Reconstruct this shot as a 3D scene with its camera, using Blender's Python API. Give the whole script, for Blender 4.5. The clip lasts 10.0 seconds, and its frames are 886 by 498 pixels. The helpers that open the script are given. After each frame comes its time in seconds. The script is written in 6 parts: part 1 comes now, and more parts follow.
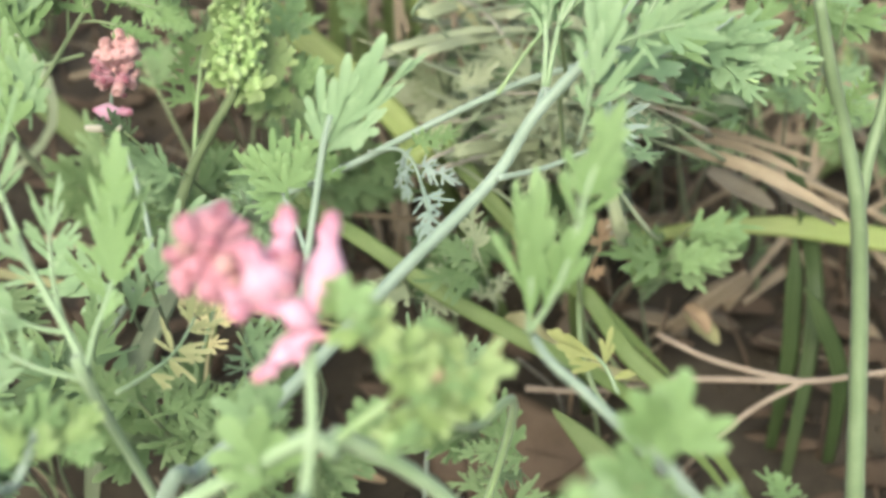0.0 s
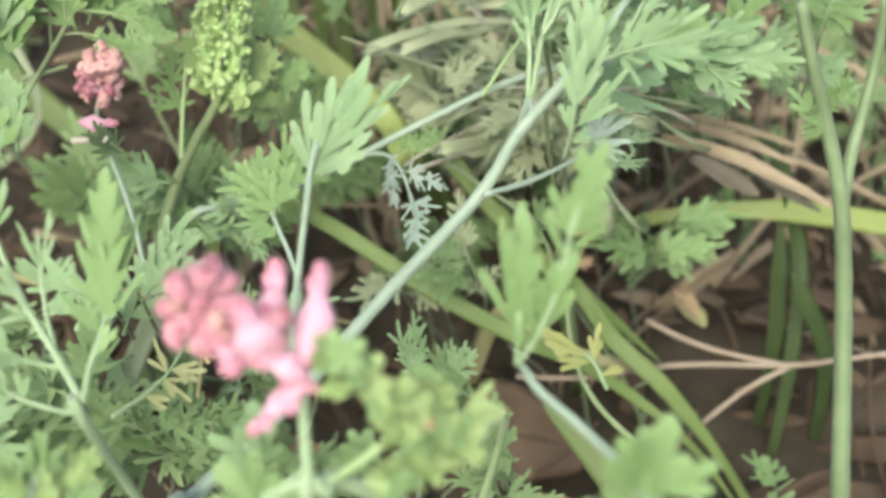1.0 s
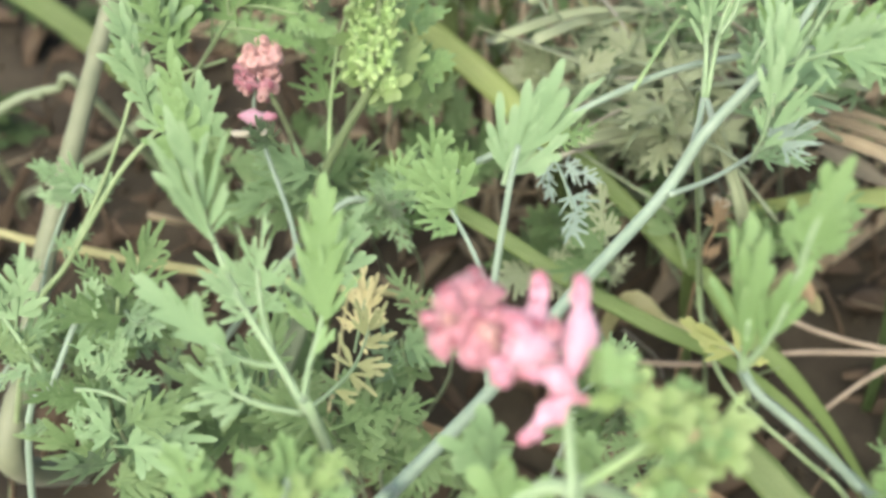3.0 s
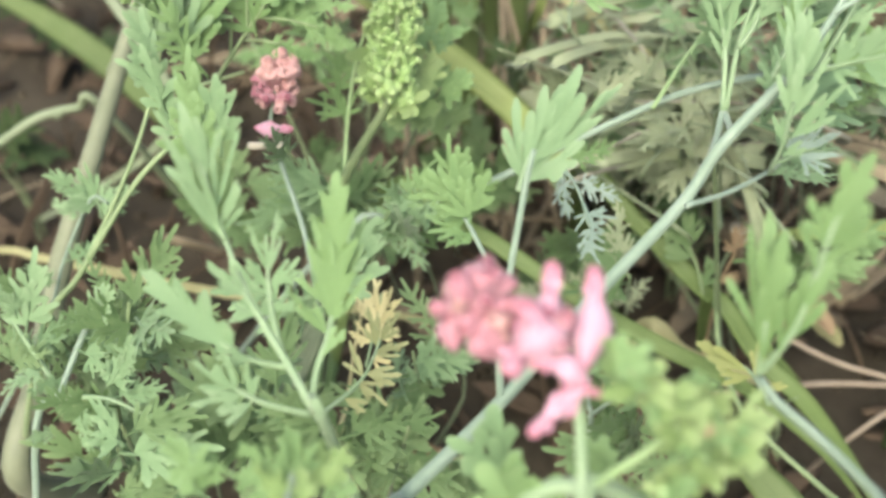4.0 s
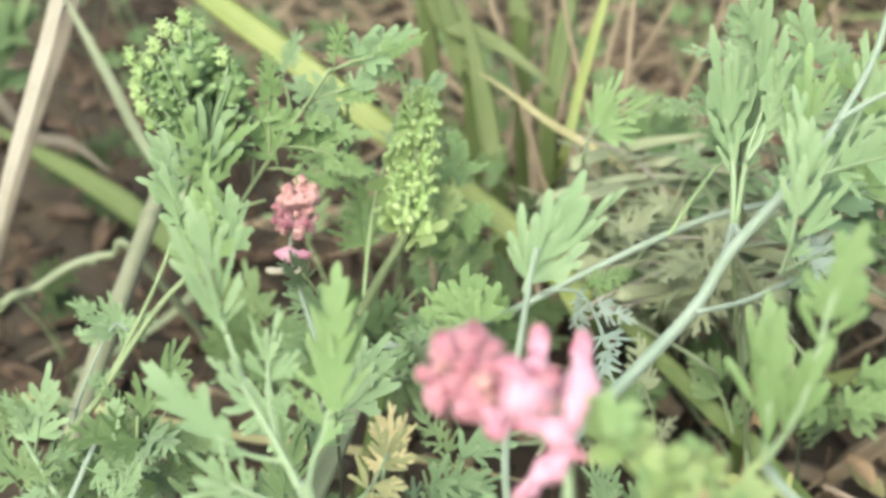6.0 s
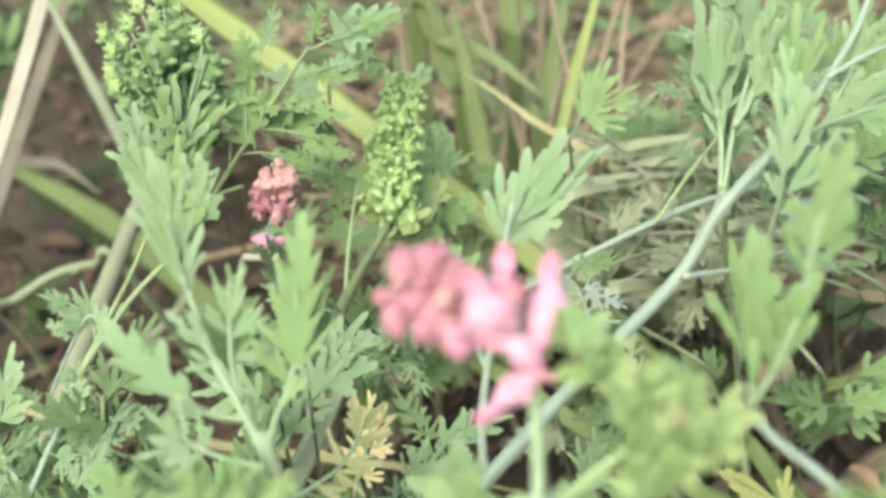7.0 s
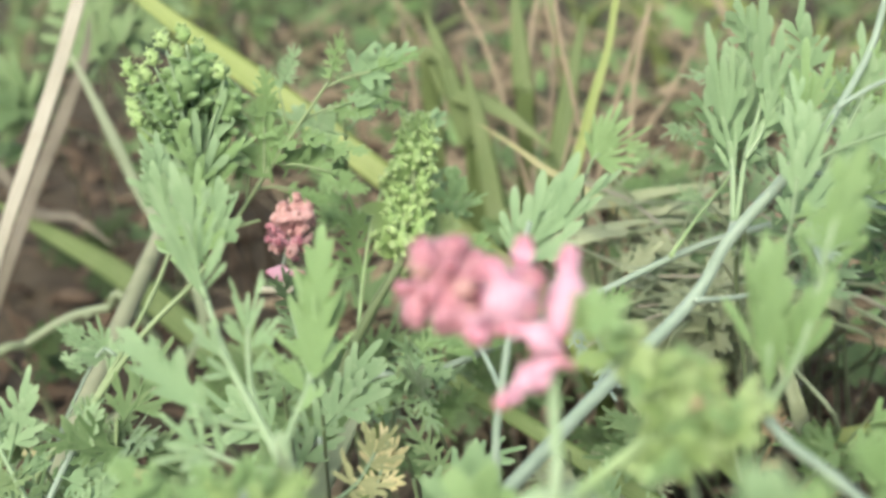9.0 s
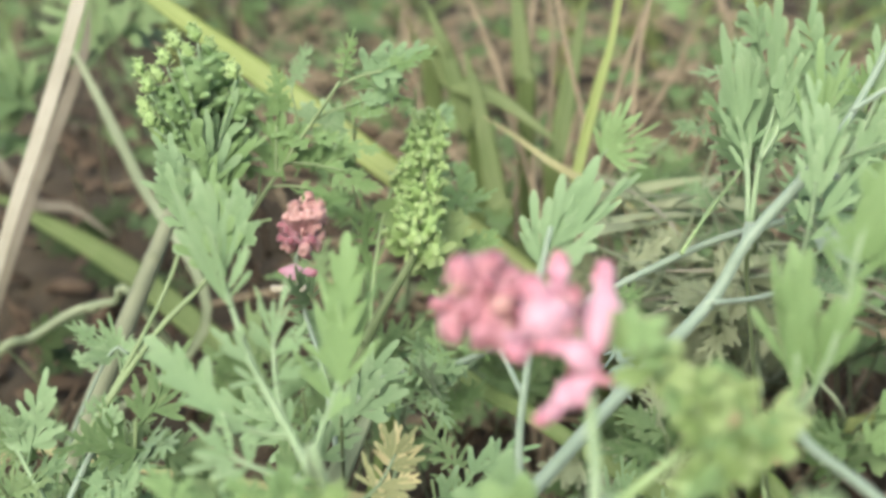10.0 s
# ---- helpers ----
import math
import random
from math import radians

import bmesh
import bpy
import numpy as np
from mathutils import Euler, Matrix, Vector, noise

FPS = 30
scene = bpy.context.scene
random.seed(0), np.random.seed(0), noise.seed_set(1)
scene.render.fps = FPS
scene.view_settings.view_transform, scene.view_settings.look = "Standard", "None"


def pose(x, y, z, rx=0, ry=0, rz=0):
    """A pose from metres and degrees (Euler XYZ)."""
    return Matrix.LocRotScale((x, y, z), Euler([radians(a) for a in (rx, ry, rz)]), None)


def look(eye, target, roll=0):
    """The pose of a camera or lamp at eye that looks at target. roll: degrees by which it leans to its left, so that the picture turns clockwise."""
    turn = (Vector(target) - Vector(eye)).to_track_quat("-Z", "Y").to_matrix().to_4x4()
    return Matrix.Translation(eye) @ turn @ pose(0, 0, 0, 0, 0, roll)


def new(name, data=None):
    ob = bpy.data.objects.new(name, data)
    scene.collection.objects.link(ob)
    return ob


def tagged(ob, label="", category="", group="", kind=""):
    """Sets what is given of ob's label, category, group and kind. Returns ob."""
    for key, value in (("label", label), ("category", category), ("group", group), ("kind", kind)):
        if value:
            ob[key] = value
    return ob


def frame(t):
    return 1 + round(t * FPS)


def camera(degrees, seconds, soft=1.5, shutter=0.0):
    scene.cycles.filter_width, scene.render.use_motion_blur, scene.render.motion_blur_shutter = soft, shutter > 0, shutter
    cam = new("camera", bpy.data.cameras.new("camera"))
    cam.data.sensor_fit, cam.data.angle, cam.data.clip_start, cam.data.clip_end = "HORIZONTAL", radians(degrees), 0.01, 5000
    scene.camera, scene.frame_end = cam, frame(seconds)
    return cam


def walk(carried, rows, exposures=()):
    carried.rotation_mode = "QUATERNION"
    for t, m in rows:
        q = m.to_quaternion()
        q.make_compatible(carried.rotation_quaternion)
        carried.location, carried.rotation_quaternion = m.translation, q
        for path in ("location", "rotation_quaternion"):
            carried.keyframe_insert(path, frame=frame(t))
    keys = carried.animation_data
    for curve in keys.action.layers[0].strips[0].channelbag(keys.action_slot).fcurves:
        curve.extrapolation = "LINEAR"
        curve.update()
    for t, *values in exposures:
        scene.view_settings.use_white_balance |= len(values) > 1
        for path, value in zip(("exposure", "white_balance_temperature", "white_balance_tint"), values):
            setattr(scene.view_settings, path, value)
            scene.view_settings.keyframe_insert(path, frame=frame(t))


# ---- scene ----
cam = camera(42, 10.0, soft=3.3)
cam.data.dof.use_dof = True
cam.data.dof.focus_distance = 0.2
cam.data.dof.aperture_fstop = 17.0
PATH = [
    (0, look((0.0169, -0.0077, 0.2294), (0.0172, 0.1509, 0.1076), 1.66)),
    (0.5, look((0.0203, -0.0051, 0.2355), (0.0211, 0.1518, 0.1115), 1.02)),
    (1, look((0.0169, -0.0028, 0.2386), (0.0192, 0.1504, 0.1101), 0.89)),
    (1.5, look((0.0110, -0.0029, 0.2413), (0.0148, 0.1459, 0.1077), 1.01)),
    (2, look((0.0041, -0.0011, 0.2432), (0.0046, 0.1477, 0.1095), 0.40)),
    (2.5, look((-0.0025, 0.0002, 0.2435), (-0.0039, 0.1491, 0.1100), -0.02)),
    (3, look((-0.0087, -0.0018, 0.2440), (-0.0100, 0.1477, 0.1111), 0.25)),
    (3.2, look((-0.0101, -0.0024, 0.2427), (-0.0121, 0.1488, 0.1119), 0.55)),
    (4.3, look((-0.0067, -0.0061, 0.2342), (-0.0121, 0.1521, 0.1119), 0.26)),
    (4.5, look((-0.0061, -0.0074, 0.2309), (-0.0117, 0.1541, 0.1130), 0.14)),
    (5, look((-0.0043, -0.0094, 0.2280), (-0.0123, 0.1566, 0.1167), -0.07)),
    (5.5, look((-0.0034, -0.0099, 0.2256), (-0.0150, 0.1622, 0.1243), -0.72)),
    (5.7, look((-0.0020, -0.0106, 0.2265), (-0.0156, 0.1621, 0.1265), -1.14)),
    (6.8, look((0.0023, -0.0140, 0.2146), (-0.0135, 0.1638, 0.1245), -1.09)),
    (7, look((0.0038, -0.0122, 0.2096), (-0.0121, 0.1665, 0.1211), -1.46)),
    (7.5, look((0.0059, -0.0150, 0.2061), (-0.0104, 0.1658, 0.1221), -1.11)),
    (8, look((0.0070, -0.0168, 0.2035), (-0.0101, 0.1657, 0.1234), -1.42)),
    (8.5, look((0.0058, -0.0178, 0.2029), (-0.0115, 0.1661, 0.1262), -1.30)),
    (9, look((0.0028, -0.0177, 0.2026), (-0.0145, 0.1666, 0.1268), -0.95)),
    (9.5, look((0.0006, -0.0175, 0.2033), (-0.0159, 0.1660, 0.1255), -1.17)),
    (10, look((-0.0021, -0.0174, 0.2064), (-0.0170, 0.1656, 0.1272), -0.95)),
]
walk(cam, PATH, exposures=[(0, 0.84), (3, 0.8), (5, 0.83), (7.3, 0.87), (9, 0.68), (10, 0.6)])

# ---- light: bright overcast sky with a broad soft sun ----
world = bpy.data.worlds.new("sky")
scene.world = world
world.use_nodes = True
wn, wl = world.node_tree.nodes, world.node_tree.links
sky = wn.new("ShaderNodeTexSky")
sky.sky_type = "NISHITA"
sky.sun_disc = False
sky.sun_elevation = radians(47)
sky.sun_rotation = radians(200)
sky.air_density, sky.dust_density, sky.ozone_density = 1.0, 6.0, 1.0
wn["Background"].inputs["Strength"].default_value = 0.15
wl.new(sky.outputs["Color"], wn["Background"].inputs["Color"])
sun = new("sun", bpy.data.lights.new("sun", "SUN"))
sun.data.energy, sun.data.angle, sun.data.color = 1.5, radians(40), (1.0, 0.97, 0.92)
sun.matrix_world = look((-0.5, -2.0, 2.4), (0, 0.2, 0))


# ---- materials ----
def node_mat(name):
    m = bpy.data.materials.new(name)
    m.use_nodes = True
    return m, m.node_tree.nodes, m.node_tree.links


def ramp(nodes, stops):
    r = nodes.new("ShaderNodeValToRGB")
    while len(r.color_ramp.elements) < len(stops):
        r.color_ramp.elements.new(0.5)
    for e, (at, col) in zip(r.color_ramp.elements, stops):
        e.position, e.color = at, (*col, 1)
    return r


def surface(name, dark, mid, light, scale=400.0, rough=0.55, sheen=0.0, thin=0.0, bump=0.25, spread=0.5, fine=2600.0, tips=0.0):
    """A surface whose colour wanders by blotches, by fine grain, and from piece to piece."""
    m, n, l = node_mat(name)
    b = n["Principled BSDF"]
    co = n.new("ShaderNodeTexCoord")
    big, small = n.new("ShaderNodeTexNoise"), n.new("ShaderNodeTexNoise")
    big.inputs["Scale"].default_value, small.inputs["Scale"].default_value = scale, fine
    big.inputs["Detail"].default_value, small.inputs["Detail"].default_value = 4, 2
    geo, info = n.new("ShaderNodeNewGeometry"), n.new("ShaderNodeObjectInfo")
    isl = n.new("ShaderNodeMath")
    isl.operation, isl.inputs[1].default_value = "MULTIPLY", 0.35 * spread
    l.new(geo.outputs["Random Per Island"], isl.inputs[0])
    obr = n.new("ShaderNodeMath")
    obr.operation, obr.inputs[1].default_value = "MULTIPLY_ADD", 0.65 * spread
    l.new(info.outputs["Random"], obr.inputs[0])
    l.new(isl.outputs[0], obr.inputs[2])
    mix = n.new("ShaderNodeMath")
    mix.operation, mix.inputs[1].default_value = "MULTIPLY_ADD", 1.0 - spread
    l.new(big.outputs["Fac"], mix.inputs[0])
    l.new(obr.outputs[0], mix.inputs[2])
    add = n.new("ShaderNodeMath")
    add.operation, add.inputs[1].default_value = "MULTIPLY_ADD", 0.3
    l.new(small.outputs["Fac"], add.inputs[0])
    l.new(mix.outputs[0], add.inputs[2])
    cr = ramp(n, [(0.2, dark), (0.62, mid), (1.0, light)])
    value = add
    if tips:  # lobes run out paler at their tips
        at, up, sum_ = n.new("ShaderNodeAttribute"), n.new("ShaderNodeMath"), n.new("ShaderNodeMath")
        at.attribute_name = "along"
        up.operation, up.inputs[1].default_value = "POWER", 4.0
        sum_.operation, sum_.inputs[1].default_value = "MULTIPLY_ADD", tips
        l.new(at.outputs["Fac"], up.inputs[0])
        l.new(up.outputs[0], sum_.inputs[0])
        l.new(add.outputs[0], sum_.inputs[2])
        value = sum_
    l.new(value.outputs[0], cr.inputs[0])
    for tex in (big, small):
        l.new(co.outputs["Object"], tex.inputs["Vector"])
    l.new(cr.outputs["Color"], b.inputs["Base Color"])
    b.inputs["Roughness"].default_value = rough
    b.inputs["Specular IOR Level"].default_value = 0.35
    b.inputs["Sheen Weight"].default_value = sheen
    bp = n.new("ShaderNodeBump")
    bp.inputs["Strength"].default_value, bp.inputs["Distance"].default_value = bump, 0.0004
    l.new(small.outputs["Fac"], bp.inputs["Height"])
    l.new(bp.outputs["Normal"], b.inputs["Normal"])
    if thin:
        tr, mx = n.new("ShaderNodeBsdfTranslucent"), n.new("ShaderNodeMixShader")
        mx.inputs[0].default_value = thin
        l.new(cr.outputs["Color"], tr.inputs["Color"])
        l.new(b.outputs[0], mx.inputs[1])
        l.new(tr.outputs[0], mx.inputs[2])
        l.new(mx.outputs[0], n["Material Output"].inputs["Surface"])
    return m


LEAF = surface("fumitory_leaf", (0.1092, 0.205, 0.0648), (0.171, 0.297, 0.1055), (0.239, 0.385, 0.162), 90, 0.5, 0.15, 0.22, tips=0.42)
LEAF_GREY = surface("glaucous_leaf", (0.126, 0.232, 0.103), (0.191, 0.322, 0.1504), (0.268, 0.405, 0.2158), 90, 0.55, 0.2, 0.22, tips=0.42)
LEAF_LIME = surface("young_leaf", (0.165, 0.275, 0.085), (0.235, 0.36, 0.125), (0.325, 0.445, 0.195), 120, 0.5, 0.1, 0.22, tips=0.3)
BUD_GREEN = surface("bud_skin", (0.147, 0.2625, 0.075), (0.231, 0.3622, 0.125), (0.3255, 0.4515, 0.19), 150, 0.5, 0.2, 0.0, 0.2, 0.5, tips=0.35)
# darker copy of the leaf green, shade put into its colour
LEAF_SHADE = surface("shade_tinted_leaf", (0.0856, 0.1643, 0.0572), (0.1412, 0.2385, 0.0935), (0.214, 0.318, 0.143), 90, 0.55, 0.1, 0.22, tips=0.3)
LEAF_DULL = surface("yellowing_leaf", (0.17, 0.21, 0.08), (0.25, 0.29, 0.12), (0.36, 0.39, 0.19), 120, 0.55, 0.1, 0.22, tips=0.3)
LEAF_BLUE = surface("waxy_blue_leaf", (0.19, 0.285, 0.22), (0.27, 0.375, 0.3), (0.36, 0.46, 0.39), 120, 0.5, 0.2, 0.15, tips=0.3)
LEAF_PALE = surface("pale_weed_leaf", (0.224, 0.2856, 0.1512), (0.3192, 0.3864, 0.224), (0.42, 0.4816, 0.308), 120, 0.55, 0.1, 0.2, tips=0.3)
LEAF_YELLOW = surface("yellow_green_leaf", (0.17, 0.2218, 0.057), (0.255, 0.3045, 0.0902), (0.34, 0.3828, 0.1425), 120, 0.5, 0.1, 0.22, tips=0.2)
LEAF_SERE = surface("withering_leaf", (0.38, 0.365, 0.16), (0.53, 0.505, 0.25), (0.67, 0.64, 0.36), 160, 0.6, 0.05, 0.0)
STEM = surface("glaucous_stem", (0.17, 0.25, 0.172), (0.236, 0.328, 0.24), (0.31, 0.4, 0.312), 220, 0.5, 0.2, 0.0, 0.15, 0.25)
STEM_SAGE = surface("sage_stem", (0.16, 0.255, 0.12), (0.23, 0.345, 0.185), (0.31, 0.42, 0.26), 200, 0.5, 0.15, 0.0, 0.15, 0.25)
STEM_MOSS = surface("moss_green_stem", (0.11, 0.175, 0.082), (0.16, 0.235, 0.118), (0.225, 0.305, 0.168), 200, 0.55, 0.1, 0.0, 0.15, 0.3)
STEM_GREEN = surface("green_stem", (0.19, 0.31, 0.12), (0.27, 0.41, 0.18), (0.36, 0.5, 0.26), 200, 0.5, 0.15, 0.0, 0.15, 0.25)
# stem green darkened so that the colour itself carries shade
STEM_SHADE = surface("shade_tinted_stem", (0.07, 0.11, 0.045), (0.12, 0.17, 0.075), (0.19, 0.25, 0.12), 160, 0.55, 0.1, 0.0, 0.15, 0.4)
STEM_OLIVE = surface("olive_stem", (0.13, 0.2, 0.085), (0.2, 0.285, 0.13), (0.29, 0.38, 0.2), 160, 0.55, 0.1, 0.0, 0.15, 0.3)
BLADE = surface("grass_blade", (0.185, 0.255, 0.072), (0.27, 0.355, 0.11), (0.36, 0.44, 0.175), 60, 0.5, 0.0, 0.28, 0.2, 0.35)
BLADE_GREEN = surface("green_grass_blade", (0.125, 0.195, 0.06), (0.185, 0.275, 0.092), (0.26, 0.355, 0.14), 60, 0.5, 0.0, 0.28, 0.2, 0.35)
BLADE_DULL = surface("dull_grass_blade", (0.095, 0.15, 0.05), (0.145, 0.21, 0.075), (0.205, 0.265, 0.115), 60, 0.55, 0.0, 0.25, 0.2, 0.45)
BLADE_YELLOW = surface("yellowed_blade", (0.27, 0.27, 0.12), (0.365, 0.37, 0.185), (0.46, 0.46, 0.27), 120, 0.55, 0.0, 0.25, 0.2, 0.3)
BLADE_GREY = surface("pale_grass_blade", (0.198, 0.264, 0.143), (0.275, 0.3465, 0.209), (0.363, 0.429, 0.297), 60, 0.55, 0.0, 0.25, 0.2, 0.35)
# very dark green: deep shade painted into blades and leaves
BLADE_SHADE = surface("shade_tinted_blade", (0.028, 0.052, 0.017), (0.046, 0.08, 0.026), (0.075, 0.115, 0.042), 60, 0.55, 0.0, 0.2, 0.2, 0.45)
STALK_DULL = surface("dull_stalk", (0.125, 0.15, 0.085), (0.18, 0.208, 0.125), (0.245, 0.272, 0.175), 160, 0.55, 0.1, 0.0, 0.15, 0.35)
STRAW = surface("straw", (0.12, 0.097, 0.0595), (0.22, 0.1812, 0.1116), (0.37, 0.3168, 0.2093), 150, 0.6, 0.05, 0.0, 0.35, 0.55)
STRAW_DIM = surface("dull_straw", (0.0828, 0.0776, 0.054), (0.1426, 0.1339, 0.096), (0.2208, 0.2085, 0.155), 120, 0.6, 0.05, 0.1, 0.3, 0.4)
STRAW_PALE = surface("bleached_straw", (0.2165, 0.2111, 0.152), (0.3112, 0.3089, 0.237), (0.4059, 0.404, 0.33), 120, 0.55, 0.05, 0.0, 0.3, 0.3)
TWIG = surface("twig_bark", (0.15, 0.12, 0.085), (0.245, 0.205, 0.15), (0.36, 0.315, 0.24), 180, 0.7, 0.0, 0.0, 0.6, 0.3)
DRY = surface("dry_leaf", (0.0409, 0.0298, 0.0175), (0.082, 0.0595, 0.0356), (0.1521, 0.115, 0.0728), 110, 0.7, 0.0, 0.1, 0.5, 0.4)
DRY_PALE = surface("pale_dry_leaf", (0.21, 0.15, 0.08), (0.34, 0.255, 0.15), (0.48, 0.38, 0.25), 110, 0.65, 0.0, 0.15, 0.4, 0.35)


def petal(name, stops, rough=0.45):
    """Petal skin whose colour runs along the flower, with blotches and fine veins."""
    m = surface(name, stops[1][1], stops[2][1], stops[2][1], 300, rough, 0.3, 0.0, 0.3, 0.3)
    n, l = m.node_tree.nodes, m.node_tree.links
    at, nz, ad = n.new("ShaderNodeAttribute"), n.new("ShaderNodeTexNoise"), n.new("ShaderNodeMath")
    info, sh = n.new("ShaderNodeObjectInfo"), n.new("ShaderNodeMath")
    co = n.new("ShaderNodeTexCoord")
    at.attribute_name = "along"
    nz.inputs["Scale"].default_value, nz.inputs["Detail"].default_value = 5.0, 4
    l.new(co.outputs["Object"], nz.inputs["Vector"])
    ad.operation, ad.inputs[1].default_value = "MULTIPLY_ADD", 1.25
    l.new(nz.outputs["Fac"], ad.inputs[0])
    l.new(at.outputs["Fac"], ad.inputs[2])
    sh.operation, sh.inputs[1].default_value = "MULTIPLY_ADD", 0.16
    l.new(info.outputs["Random"], sh.inputs[0])
    l.new(ad.outputs[0], sh.inputs[2])
    cr = ramp(n, [((p + 0.7) / 2.41, c) for p, c in stops])
    sc = n.new("ShaderNodeMath")
    sc.operation, sc.inputs[1].default_value = "DIVIDE", 2.41
    l.new(sh.outputs[0], sc.inputs[0])
    l.new(sc.outputs[0], cr.inputs[0])
    for node in n:
        if node.bl_idname in ("ShaderNodeBsdfTranslucent", "ShaderNodeBsdfPrincipled"):
            l.new(cr.outputs["Color"], node.inputs[0])
    return m


ROSE, BLUSH = (0.45, 0.175, 0.22), (0.58, 0.3, 0.38)
PETAL = petal("petal", [(0.0, (0.44, 0.12, 0.17)), (0.15, BLUSH), (0.5, (0.61, 0.37, 0.45)), (0.72, (0.53, 0.25, 0.315)), (1.0, ROSE)])
PETAL_DEEP = petal("deep_petal", [(0.0, (0.54, 0.34, 0.35)), (0.3, (0.48, 0.25, 0.285)), (0.65, (0.41, 0.18, 0.215)), (1.0, (0.27, 0.09, 0.115))])
PETAL_OLD = petal("faded_petal", [(0.0, (0.4, 0.2, 0.2)), (0.4, (0.45, 0.245, 0.235)), (0.8, (0.54, 0.34, 0.305)), (1.0, (0.36, 0.19, 0.17))], 0.6)
CREAM = surface("cream_bract", (0.45, 0.42, 0.29), (0.58, 0.56, 0.42), (0.7, 0.68, 0.55), 260, 0.5, 0.1, 0.15, 0.1, 0.3)
SOIL = surface("soil", (0.0225, 0.0187, 0.0116), (0.0493, 0.0411, 0.0254), (0.0925, 0.0787, 0.05), 45, 0.9, 0.0, 0.0, 1.0, 0.0, 700)


# ---- mesh helpers ----
class Shape:
    """Collects vertices and faces of one mesh; each face carries a material slot."""

    def __init__(self):
        self.v, self.f, self.s, self.t = [], [], [], {}

    def ring_tube(self, rings, slot=0, cap=True):
        n, base = len(rings[0]), len(self.v)
        for r in rings:
            self.v.extend(tuple(p) for p in r)
        for i in range(len(rings) - 1):
            for k in range(n):
                a, b = base + i * n + k, base + i * n + (k + 1) % n
                self.f.append((a, b, b + n, a + n))
                self.s.append(slot)
        if cap:
            self.f.append(tuple(base + k for k in reversed(range(n))))
            self.f.append(tuple(base + (len(rings) - 1) * n + k for k in range(n)))
            self.s.extend((slot, slot))

    def sheet(self, rows, slot=0):
        n, base = len(rows[0]), len(self.v)
        for i in range(len(rows)):
            for k in range(n):
                self.t[base + i * n + k] = i / (len(rows) - 1)
        for r in rows:
            self.v.extend(tuple(p) for p in r)
        for i in range(len(rows) - 1):
            for k in range(n - 1):
                a = base + i * n + k
                self.f.append((a, a + 1, a + n + 1, a + n))
                self.s.append(slot)

    def mesh(self, name, mats, smooth=True):
        me = bpy.data.meshes.new(name)
        me.from_pydata(self.v, [], self.f)
        for m in mats:
            me.materials.append(m)
        me.polygons.foreach_set("material_index", self.s)
        me.polygons.foreach_set("use_smooth", [smooth] * len(self.f))
        if self.t:
            along = me.attributes.new("along", "FLOAT", "POINT")
            along.data.foreach_set("value", [self.t.get(k, 0.0) for k in range(len(self.v))])
        me.update()
        return me


def mm(points):
    return [Vector(p) * 0.001 for p in points]


def spline(points, steps):
    """A smooth line through the given points (Catmull-Rom)."""
    p = [points[0] * 2 - points[1], *points, points[-1] * 2 - points[-2]]
    out = []
    for i in range(1, len(p) - 2):
        for k in range(steps):
            t = k / steps
            a, b, c, d = p[i - 1], p[i], p[i + 1], p[i + 2]
            out.append(0.5 * (2 * b + (c - a) * t + (2 * a - 5 * b + 4 * c - d) * t * t + (3 * b - a - 3 * c + d) * t ** 3))
    return out + [points[-1]]


def frames(line, hint=Vector((0.3, -0.7, 0.6))):
    """Along, side and face directions for every place on a line."""
    out = []
    for i in range(len(line)):
        d = (line[min(i + 1, len(line) - 1)] - line[max(i - 1, 0)]).normalized()
        s = d.cross(hint)
        s = s.normalized() if s.length > 1e-4 else d.orthogonal().normalized()
        out.append((d, s, s.cross(d)))
    return out


def tube(sh, points, r0, r1, sides=8, steps=5, slot=0, ridge=0.0, swell=0.0):
    line = spline(points, steps)
    rings = []
    for i, (c, (d, s, u)) in enumerate(zip(line, frames(line))):
        r = r0 + (r1 - r0) * i / (len(line) - 1)
        r *= 1 + swell * math.sin(i * 2.1) * 0.5
        rings.append([c + (s * math.cos(a) - u * math.sin(a)) * r * (1 + ridge * (k % 2))
                      for k, a in ((k, 2 * math.pi * k / sides) for k in range(sides))])
    sh.ring_tube(rings, slot)
    return line


def strip(sh, points, width, thick=0.0003, fold=0.25, steps=6, hint=Vector((0.0, -0.75, 0.65)), root=0.6, slot=0, twist=0.0, blunt=0.0):
    """A grass blade: a long folded strip with thickness, narrow at its root and running out to a point."""
    line = spline(points, steps)
    rings, n = [], len(line) - 1
    for i, (c, (d, s, u)) in enumerate(zip(line, frames(line, hint))):
        t = i / n
        w = width * 0.5 * (root + (1 - root) * min(1, t * 3)) * max(blunt, min(1, (1 - t) * 2.6)) ** 0.8 + 0.00012
        q = math.cos(twist * t), math.sin(twist * t)
        s, u = s * q[0] + u * q[1], u * q[0] - s * q[1]
        rings.append([c - s * w + u * w * fold, c - s * w * 0.5 + u * w * fold * 0.3, c, c + s * w * 0.5 + u * w * fold * 0.3, c + s * w + u * w * fold,
                      c + s * w * 0.5 + u * (w * fold * 0.3 - thick), c - u * thick, c - s * w * 0.5 + u * (w * fold * 0.3 - thick)])
    sh.ring_tube(rings, slot)


